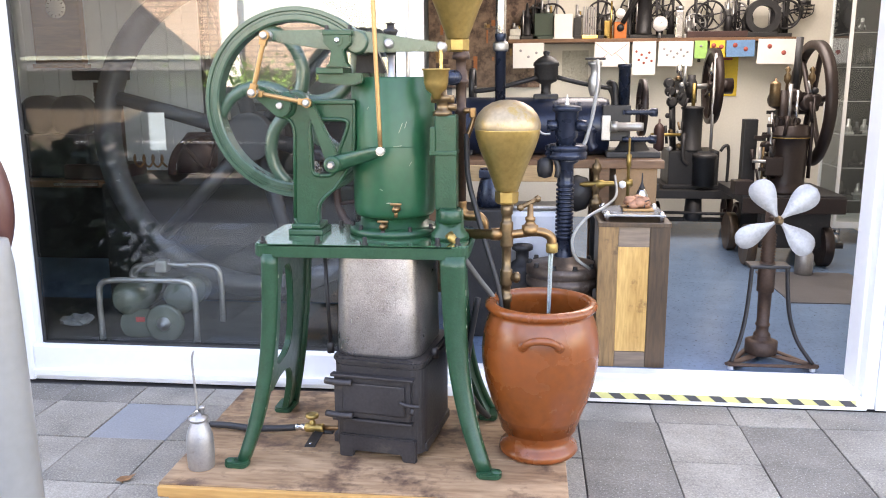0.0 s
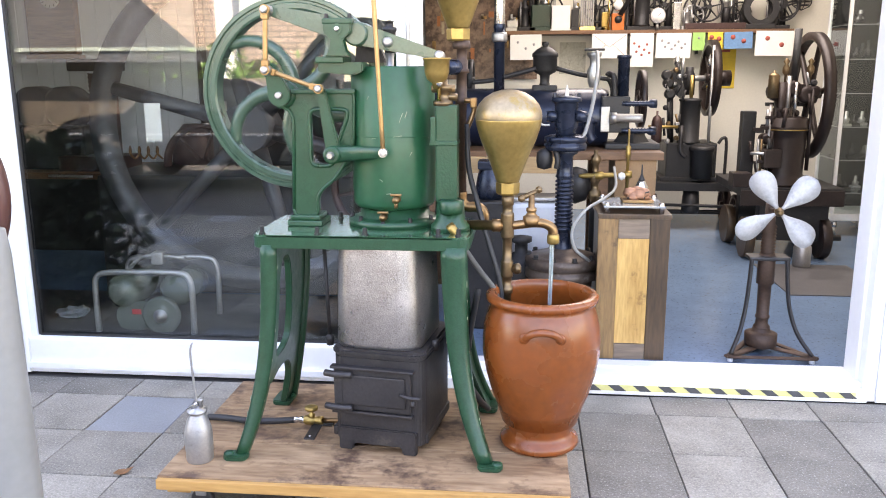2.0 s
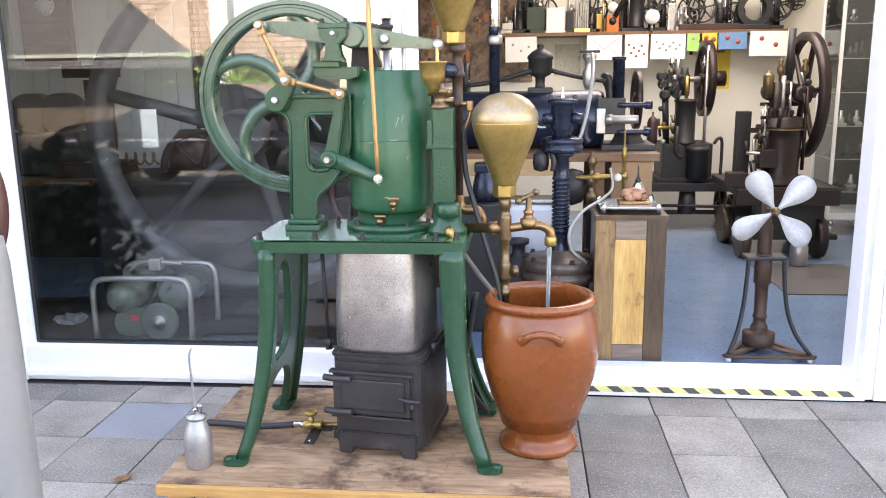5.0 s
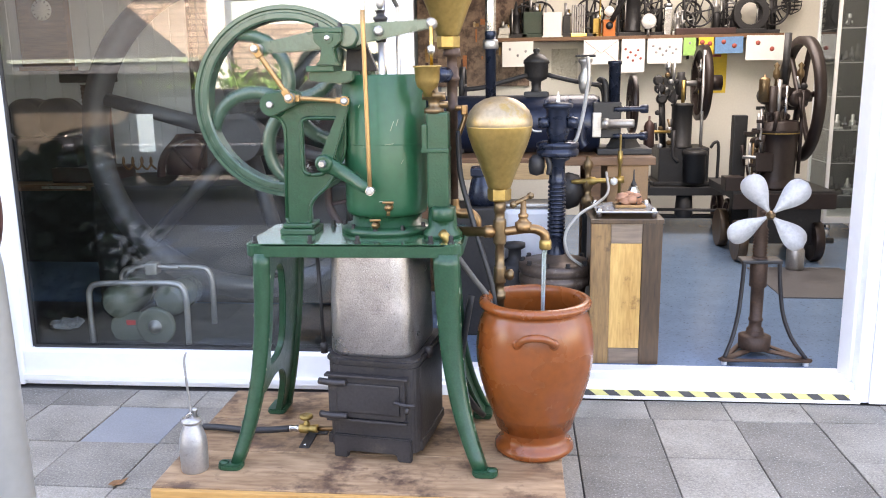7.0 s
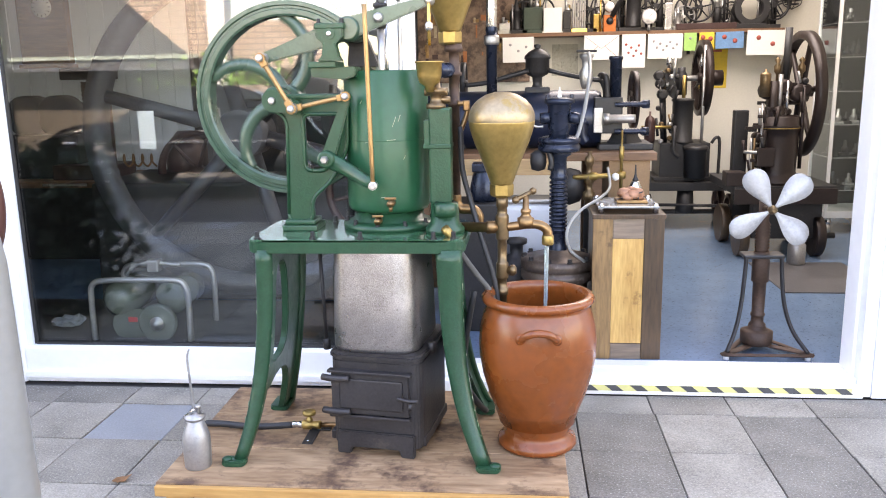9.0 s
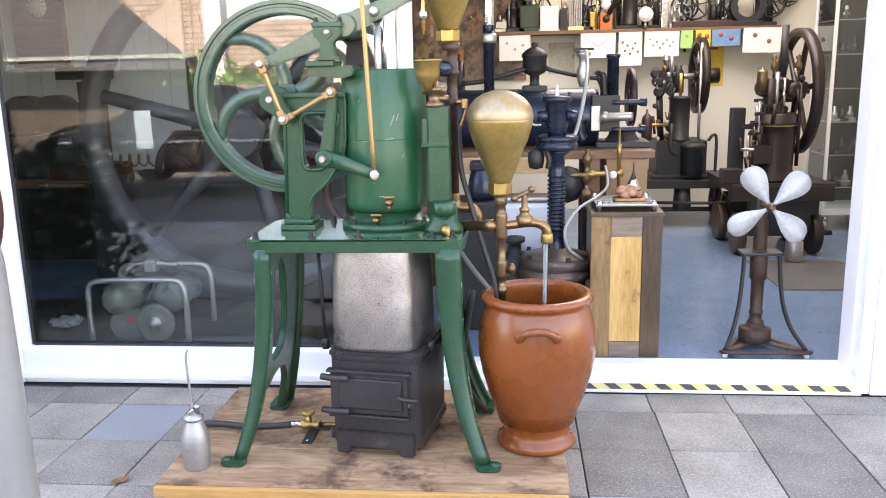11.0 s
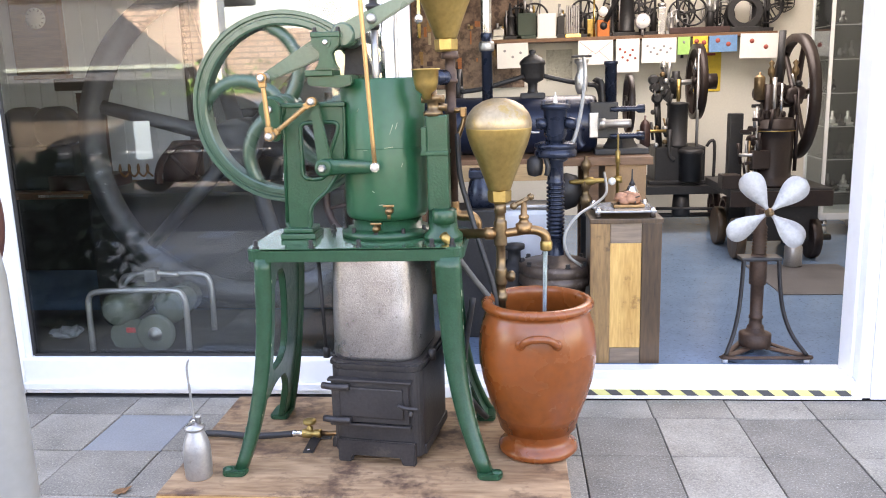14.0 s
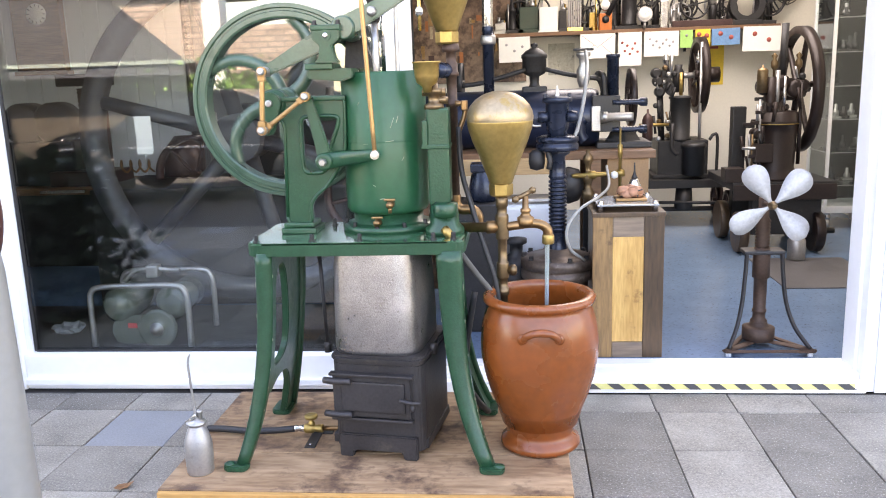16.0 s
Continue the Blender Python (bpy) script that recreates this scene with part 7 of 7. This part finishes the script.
def behind_glass():
    """What stands behind the fixed pane: a great flywheel, a compressor in a tube frame, benches of dark machines, a wall clock."""
    w = thing("great_flywheel", "great dark grey flywheel standing behind the window", "flywheel", (-0.10, 1.15, 1.0))
    gm = mat("dull_grey_iron", (0.05, 0.05, 0.055), 0.5, 0.3, 0.25, 6, 0.2, 60)
    part("rim", lathe(B(), [(0.745, -0.05), (0.76, -0.055), (0.83, -0.055), (0.842, -0.045), (0.842, 0.05), (0.745, 0.05), (0.745, -0.05)], 96, (0, 0, 0), BACK, cap=False), gm, w)
    part("hub", lathe(B(), [(0.12, -0.12), (0.12, 0.12)], 28, (0, 0, 0), BACK), gm, w)
    for k in range(6):
        a = radians(45 + 60 * k)
        part("spoke", rod(B(), (0.1 * math.cos(a), 0, 0.1 * math.sin(a)), (0.77 * math.cos(a), 0, 0.77 * math.sin(a)), 0.042, 14, 0.034), gm, w)
    st = thing("flywheel_bed", "dark iron bed of the great flywheel, widened to darken the room", "engine bed", (-0.07, 1.35, FLOOR_Z))
    # Bed made extra wide so its dark mass hides the lit floor.
    part("bed", box(B(), -1.0, 0.6, 0.0, 0.7, 0, 0.66, 0.02), IRON_BLACK, st)
    part("bearing", box(B(), -0.14, 0.14, -0.05, 0.2, 0.72, 1.1, 0.03), IRON_BLACK, st)
    part("shaft", rod(B(), (0, -0.3, 0.96), (0, 0.6, 0.96), 0.06), IRON_BLACK, st)
    part("cylinder", turned(B(), (0.1, 0.45, 0.9), (0.75, 0.45, 0.9), [(0.14, 0), (0.16, 0.1), (0.16, 0.9), (0.13, 1)], 28), IRON_BLACK, st)
    c = thing("compressor", "grey twin compressor in a bright tubular frame", "compressor", (0.045, 0, FLOOR_Z))
    for y in (0.62, 0.95):
        part("tube_frame", tube(B(), [(-0.77, y, 0.0), (-0.77, y, 0.2), (-0.76, y, 0.27), (-0.71, y, 0.295), (-0.55, y, 0.30), (-0.36, y, 0.30), (-0.31, y, 0.275), (-0.297, y, 0.2), (-0.30, y, 0.0)], 0.014, 12, 5), STEEL_DULL, c)
    gy = mat("grey_green_enamel", (0.10, 0.115, 0.095), 0.2, 0, 0.12, 8, 0.06, 50)
    part("tank", lathe(B(), [(0.0, -0.17), (0.05, -0.165), (0.085, -0.13), (0.085, 0.13), (0.05, 0.165), (0, 0.17)], 28, (-0.655, 0.80, 0.19), BACK), gy, c)
    part("motor", lathe(B(), [(0.05, -0.14), (0.075, -0.12), (0.08, 0.1), (0.05, 0.12)], 28, (-0.42, 0.82, 0.19), BACK), gy, c)
    part("belt_guard", plate(B(), [(-0.70, 0.06), (-0.68, 0.015), (-0.62, 0.0), (-0.55, 0.01), (-0.50, 0.06), (-0.50, 0.11), (-0.55, 0.15), (-0.64, 0.14), (-0.69, 0.11)], 0.655, 0.685, 0.004), gy, c)
    part("red_badge", box(B(), -0.615, -0.57, 0.6515, 0.6545, 0.085, 0.11, 0.001), mat("red_badge", (0.5, 0.04, 0.04), 0.4), c)
    f = part("fan_disc", lathe(B(), [(0.0, 0), (0.088, 0.0), (0.092, 0.006), (0.092, 0.03), (0.08, 0.034), (0.05, 0.03), (0.045, 0.034), (0.0, 0.036)], 32, (-0.465, 0.665, 0.085), BACK), gy, c)
    part("hub", lathe(B(), [(0.034, 0.03), (0.034, 0.040), (0.012, 0.042), (0.012, 0.056), (0.004, 0.058)], 20, (-0.465, 0.665, 0.085), BACK), STEEL_DULL, c)
    part("top_pipe", tube(B(), [(-0.68, 0.8, 0.28), (-0.62, 0.8, 0.33), (-0.52, 0.8, 0.34), (-0.40, 0.8, 0.33)], 0.01, 10, 4), STEEL_DULL, c)
    part("valve", box(B(), -0.56, -0.50, 0.77, 0.83, 0.30, 0.36, 0.01), STEEL_DULL, c)
    b = thing("machine_bench", "dark bench with small machines behind the window", "bench", (0, 0, FLOOR_Z))
    part("top", box(B(), -2.4, -1.0, 2.2, 2.9, 0.52, 0.56, 0.004), SHELF_WOOD, b)
    for x in (-2.35, -1.05):
        for y in (2.25, 2.85):
            part("leg", box(B(), x - 0.03, x + 0.03, y - 0.03, y + 0.03, 0, 0.52), IRON_BLACK, b)
    # Black panel added in place of the shade under the bench.
    part("dark_infill", box(B(), -2.3, -1.1, 2.28, 2.3, 0.02, 0.5195), IRON_BLACK, b)
    part("light_strip", box(B(), -1.86, -1.55, 2.185, 2.198, 0.535, 0.552), STEEL, b)
    d = thing("spring_machine", "brown spring-loaded testing machine on the bench", "machine", (-1.6, 2.4, FLOOR_Z + 0.56))
    part("base", box(B(), -0.25, 0.2, -0.1, 0.2, 0, 0.1, 0.01), BROWN_IRON, d)
    part("screw", lathe(B(), [(0.03 + 0.008 * (i % 2), 0.1 + i * 0.014) for i in range(40)], 16, (0.0, 0, 0)), RUST, d)
    part("post", rod(B(), (0.13, 0, 0.1), (0.13, 0, 0.7), 0.03), BROWN_IRON, d)
    part("head", box(B(), -0.15, 0.2, -0.06, 0.06, 0.66, 0.74, 0.01), IRON_BLACK, d)
    part("copper_coil", tube(B(), [(0.2 + 0.016 * i, 0.04 * math.cos(i * 1.57), 0.12 + 0.04 * math.sin(i * 1.57)) for i in range(16)], 0.007, 8, 4), COPPER, d)
    tw = thing("dark_dynamo", "dark twin-drum dynamo on the bench", "dynamo", (-1.95, 2.5, FLOOR_Z + 0.56))
    for x in (-0.12, 0.10):
        part("drum", lathe(B(), [(0.0, -0.1), (0.12, -0.1), (0.14, -0.08), (0.14, 0.08), (0.12, 0.1), (0, 0.1)], 28, (x, 0, 0.42), BACK), RUBBER, tw)
    part("body", box(B(), -0.25, 0.25, -0.12, 0.12, 0, 0.3, 0.02), IRON_BLACK, tw)
    pale = mat("pale_blue_panel_paint", (0.66, 0.70, 0.74), 0.6, 0, 0.05, 3, 0.05, 50)
    pt = tagged(part("wall_partition", boxed(-2.99, -1.13, 3.02, 3.10, FLOOR_Z, 2.6), pale), "pale panelled partition wall", "wall", kind="structure")
    for k in range(15):
        part("board", boxed(-2.98 + k * 0.124, -2.861 + k * 0.124, 3.008, 3.0199, FLOOR_Z, 2.59, bevel=0.003), pale, pt)
    part("corner_strip", boxed(-1.118, -1.083, 3.0, 3.10, FLOOR_Z, 2.59, bevel=0.003), IRON_BLACK, pt)
    ck = thing("wall_clock", "white-faced wall clock in a brown case", "clock", (-2.16, 3.006, 1.80))
    part("case", box(B(), -0.20, 0.17, -0.08, 0.0, -0.40, 0.22, 0.01), SHELF_WOOD, ck)
    part("case_foot", box(B(), -0.22, 0.19, -0.09, 0.0, -0.43, -0.4005, 0.004), SHELF_WOOD, ck)
    part("face", lathe(B(), [(0.075, 0.0), (0.075, 0.006), (0, 0.006)], 32, (-0.0, -0.0805, 0.0), BACK), PAPER, ck)
    for k in range(12):
        a = k * math.pi / 6
        part("mark", rod(B(), (0.052 * math.cos(a), -0.088, 0.052 * math.sin(a)), (0.068 * math.cos(a), -0.088, 0.068 * math.sin(a)), 0.003, 6), IRON_BLACK, ck)
    for i, (x, y, w_, d_, h) in enumerate(((-0.7, 2.0, 0.5, 0.5, 0.9), (0.35, 2.6, 0.8, 0.7, 1.05), (-0.4, 3.5, 0.9, 0.6, 1.0), (0.5, 1.3, 0.3, 0.4, 0.85))):
        m = thing("dark_machine", "dark iron machine deep in the workshop", "machine", (x, y, FLOOR_Z))
        part("body", box(B(), -w_ / 2, w_ / 2, -d_ / 2, d_ / 2, 0, h * 0.55, 0.03), IRON_BLACK, m)
        part("cylinder", lathe(B(), [(w_ * 0.25, h * 0.55), (w_ * 0.25, h * 0.9), (w_ * 0.1, h)], 20, (-w_ * 0.15, 0, 0)), BROWN_IRON, m)
        part("column", rod(B(), (w_ * 0.25, 0, h * 0.5), (w_ * 0.25, 0, h * 1.15), 0.03), STEEL_DULL, m)
        wheel_mesh(m, "flywheel", (w_ * 0.15, -d_ * 0.42, h * 0.75), 0.24, 0.05, 6, BROWN_IRON)
    rg = thing("cleaning_rag", "crumpled white rag on the floor", "rag", (-0.985, 0.86, FLOOR_Z))
    random.seed(4)
    bm = B()
    bmesh.ops.create_icosphere(bm, subdivisions=3, radius=0.07)
    for v in bm.verts:
        n = noise.noise(v.co * 25)
        v.co = Vector((v.co.x * (1.2 + 0.5 * n), v.co.y * (0.8 + 0.5 * n), max(0, v.co.z * (0.45 + 0.5 * n) + 0.02)))
    part("cloth", bm, mat("grimy_white_cloth", (0.30, 0.31, 0.32), 0.9, 0, 0.3, 14, 0.3, 80), rg)
    part("note_sheet", box(B(), -0.53, -0.445, -0.08, -0.078, -0.07, 0.12), PAPER, w, "pale paper sheet")


behind_glass()


# ---- across the yard, seen only as reflections ----
def yard():
    brick = mat("yellow_grey_brick", (0.42, 0.33, 0.25), 0.85, 0, 0.25, 4, 0.3, 40)
    nt = brick.node_tree
    b = nt.nodes["Principled BSDF"]
    br = nt.nodes.new("ShaderNodeTexBrick")
    tc = nt.nodes.new("ShaderNodeTexCoord")
    mp = nt.nodes.new("ShaderNodeMapping")
    mp.inputs["Rotation"].default_value = (radians(90), 0, 0)
    nt.links.new(tc.outputs["Object"], mp.inputs["Vector"])
    nt.links.new(mp.outputs[0], br.inputs["Vector"])
    br.inputs["Scale"].default_value = 1.0
    br.inputs["Brick Width"].default_value, br.inputs["Row Height"].default_value, br.inputs["Mortar Size"].default_value = 0.26, 0.085, 0.012
    br.inputs["Color1"].default_value, br.inputs["Color2"].default_value, br.inputs["Mortar"].default_value = (0.54, 0.44, 0.37, 1), (0.40, 0.32, 0.265, 1), (0.19, 0.16, 0.145, 1)
    nt.links.new(br.outputs["Color"], b.inputs["Base Color"])
    h = thing("garden_house", "low brick outbuilding with white posts across the yard", "house", (0, -9.0, 0))
    part("wall", box(B(), -9.0, -3.42, -0.3, 0.0, 0, 2.75), brick, h)
    part("wall", box(B(), -3.14, -1.55, -0.3, -0.02, 0, 2.12), brick, h)
    part("post", box(B(), -3.42, -3.14, -0.2, 0.12, 0, 3.4, 0.01), WHITE, h)
    part("plinth", box(B(), -9.0, -1.55, 0.001, 0.06, 0, 1.42), mat("dark_fence", (0.06, 0.05, 0.04), 0.8, 0, 0.4, 3, 0.3, 30), h)
    part("window", box(B(), -4.9, -3.6, 0.001, 0.05, 1.45, 1.6), IRON_BLACK, h)
    part("roof", box(B(), -9.2, -3.5, -3.0, 0.2, 2.75, 2.9), IRON_BLACK, h)
    # Dark plate added to imitate the slanting shadow on the brick.
    part("shadow_plate", plate(B(), [(-9.0, 1.42), (-3.6, 1.42), (-3.72, 1.62), (-4.75, 2.5), (-9.0, 2.7)], 0.13, 0.5), mat("shadow_tone", (0.055, 0.06, 0.07), 0.7, 0, 0.3, 4, 0.2, 40), h)
    part("fascia", box(B(), -9.0, -3.45, 0.501, 0.53, 1.58, 1.635), mat("pale_green_board", (0.26, 0.32, 0.29), 0.5), h)
    # Near-black leaf colour holds the shade that falls on the bushes.
    leafm = mat("shaded_leaf", (0.012, 0.028, 0.010), 0.6, 0, 0.4, 3, 0, 40)
    random.seed(2)
    # Last bush stands out of view by the window, darkening pane and frame.
    for cx, cz, n, rr in ((-5.4, 0.66, 5200, 1.0), (1.3, 0.58, 4200, 1.0), (3.6, 0.62, 4200, 1.0), (5.9, 0.7, 4200, 1.0), (-1.92, 0.50, 9000, 0.85)):
        bush = thing("bush", "leafy bush with shade put into its leaf colour", "bush", (cx, -4.9 if n < 9000 else -0.72, 0))
        vs, fs = [], []
        for i in range(n):
            d = Vector((random.gauss(0, 1), random.gauss(0, 1), random.gauss(0, 1))).normalized() * rr * random.uniform(0.55, 1.0) * (0.85 + 0.3 * noise.noise(Vector((i * 0.1, cx, 0))))
            p = Vector((d.x * 1.5, d.y * 0.7, max(0.05, cz + d.z * cz / rr)))
            if n >= 9000:
                p.z = random.uniform(0.03, 2 * cz) * (0.9 + 0.25 * noise.noise(Vector((p.x * 3, p.y * 3, 0))))
            u = Vector((random.uniform(-1, 1), random.uniform(-1, 1), random.uniform(-1, 1))).normalized() * 0.045
            v = u.cross(Vector((random.uniform(-1, 1), 1, random.uniform(-1, 1)))).normalized() * 0.024
            k = len(vs)
            vs += [p - u, p + v, p + u, p - v]
            fs.append((k, k + 1, k + 2, k + 3))
        me = bpy.data.meshes.new("crown")
        me.from_pydata(vs, [], fs)
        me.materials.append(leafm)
        o = new("crown", me)
        o.parent = bush
        for k in range(5):
            a = k * 1.26
            part("stem", rod(B(), (0, 0, 0), (0.6 * math.cos(a), 0.3 * math.sin(a), cz), 0.03, 8, 0.01), RUST, bush)

    # shrub before the wall, with sunlight put into its leaf colour
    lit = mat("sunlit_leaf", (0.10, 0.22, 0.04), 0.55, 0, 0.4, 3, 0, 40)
    shrub = thing("shrub", "bright green shrub before the brick wall", "shrub", (-2.6, -8.0, 0))
    vs, fs = [], []
    for i in range(3600):
        p = Vector((random.gauss(0, 0.42), random.gauss(0, 0.2), abs(random.gauss(0.72, 0.30))))
        u = Vector((random.uniform(-1, 1), random.uniform(-1, 1), random.uniform(-1, 1))).normalized() * 0.05
        v = u.cross(Vector((random.uniform(-1, 1), 1, random.uniform(-1, 1)))).normalized() * 0.026
        k = len(vs)
        vs += [p - u, p + v, p + u, p - v]
        fs.append((k, k + 1, k + 2, k + 3))
    me = bpy.data.meshes.new("crown")
    me.from_pydata(vs, [], fs)
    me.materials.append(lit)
    new("crown", me).parent = shrub
    for k in range(4):
        part("stem", rod(B(), (0, 0, 0), (0.3 * math.cos(k * 1.6), 0.15 * math.sin(k * 1.6), 0.7), 0.025, 8, 0.01), RUST, shrub)


def parked_car():
    """Old black car standing across the yard, seen mirrored in the pane."""
    black = mat("black_car_paint", (0.008, 0.008, 0.009), 0.12, 0, 0.2, 6, 0.02, 40, coat=0.8)
    t = thing("parked_car", "old glossy black car with chrome trim parked across the yard", "car", (-2.1, -5.7, 0))
    hull = [(-1.75, 0.32), (-1.78, 0.55), (-1.70, 0.72), (-1.45, 0.80), (-0.85, 0.84), (0.75, 0.84), (1.45, 0.76), (1.68, 0.62), (1.72, 0.36), (1.60, 0.28), (-1.60, 0.28)]
    part("body", plate(B(), rounded(hull, 0.12), -0.72, 0.72, 0.06), black, t)
    roof = [(-1.0, 0.83), (-0.62, 1.14), (-0.40, 1.20), (0.35, 1.20), (0.60, 1.12), (0.95, 0.83)]
    part("cabin", plate(B(), rounded(roof, 0.08), -0.60, 0.60, 0.05), black, t)
    for x0, x1 in ((-0.72, -0.08), (0.02, 0.62)):
        part("side_window", plate(B(), rounded([(x0, 0.88), (x1, 0.88), (x1 - 0.06 if x1 > 0.3 else x1, 1.12), (x0 + 0.12 if x0 < -0.3 else x0, 1.12)], 0.03), 0.602, 0.612), mat("dark_car_window", (0.02, 0.025, 0.03), 0.05, 0, 0.1, 5, 0, 30), t)
    for x in (-1.12, 1.08):
        for y in (-0.66, 0.74):
            w = part("wheel", lathe(B(), [(0.0, -0.07), (0.22, -0.07), (0.29, -0.05), (0.30, 0.0), (0.29, 0.05), (0.22, 0.07), (0, 0.07)], 32, (x, y, 0.30), BACK), RUBBER, t)
            part("hub_cap", lathe(B(), [(0.0, -0.10), (0.08, -0.095), (0.14, -0.075), (0.15, -0.07)], 24, (x, y, 0.30), BACK, cap=False), STEEL, w)
            part("mudguard", ring(B(), (x, 0.30), 0.33, 0.42, y - 0.09 if y > 0 else y - 0.07, y + 0.05, 24, 5, 175), black, t)
    part("chrome_strip", box(B(), -1.55, 1.5, 0.721, 0.742, 0.60, 0.63, 0.006), STEEL, t)
    part("bumper", tube(B(), [(1.72, -0.7, 0.42), (1.84, -0.35, 0.42), (1.86, 0.0, 0.42), (1.84, 0.35, 0.42), (1.72, 0.78, 0.42)], 0.05, 10, 5, ry=0.03), STEEL, t)
    for y in (-0.5, 0.5):
        part("headlight", lathe(B(), [(0.0, 0.0), (0.09, 0.0), (0.10, 0.03), (0.08, 0.1), (0.0, 0.14)], 24, (1.66, y, 0.62), RIGHT), STEEL, t)
    part("door_handle", box(B(), -0.02, 0.12, 0.722, 0.75, 0.72, 0.74, 0.006), STEEL, t)


parked_car()


yard()


tiles()


# ---- all that moves ----
def motions():
    steps = [i / 15 for i in range(241)]
    turn0 = A0
    rows = {k: [] for k in ("wheel", "beam", "bell", "con", "side", "lift", "arch", "piston", "pump")}
    for t in steps:
        a, pin, end, top, bm_a, bl_a = linkage(t)
        rows["wheel"].append((t, pose(AX.x, -0.262, AX.z, 0, -math.degrees(a - turn0), 0)))
        rows["beam"].append((t, pose(BEAM.x, LY + 0.01, BEAM.z, 0, -math.degrees(bm_a), 0)))
        rows["bell"].append((t, pose(BELL.x, LY + 0.012, BELL.z, 0, -math.degrees(bl_a) + 90, 0)))
        rows["con"].append((t, pose(pin.x, LY - 0.02, pin.z, 0, -math.degrees(math.atan2(end.z - pin.z, end.x - pin.x)), 0)))
        rows["side"].append((t, pose(pin.x, LY, pin.z, 0, -math.degrees(math.atan2(top.z - pin.z, top.x - pin.x)), 0)))
        s = bl_a - radians(90) + SIDE_TURN
        foot = Vector((BELL.x + BELL_S * math.cos(s), 0, BELL.z + BELL_S * math.sin(s)))
        head = Vector((0.846, 0, foot.z + math.sqrt(LIFT ** 2 - (0.846 - foot.x) ** 2)))
        lean = math.degrees(math.asin((head.x - foot.x) / LIFT))
        rows["lift"].append((t, pose(foot.x, LY - 0.062, foot.z, 0, lean, 0)))
        rows["arch"].append((t, pose(head.x, LY - 0.062, head.z, 0, 0, 0)))
        mid = Vector((BEAM.x + 0.147 * math.cos(bm_a), 0, BEAM.z + 0.147 * math.sin(bm_a)))
        rows["piston"].append((t, pose(mid.x, LY + 0.048, mid.z)))
        tip = Vector((BEAM.x + 0.304 * math.cos(bm_a), 0, BEAM.z + 0.304 * math.sin(bm_a)))
        rows["pump"].append((t, pose(tip.x, LY - 0.004, tip.z)))
    for ob, k in ((wheel, "wheel"), (the_beam, "beam"), (bell_thing, "bell"), (conrod, "con"), (side_rod, "side"), (lifting, "lift"), (arch, "arch"), (piston, "piston"), (pump_rod, "pump")):
        walk(ob, rows[k])


motions()
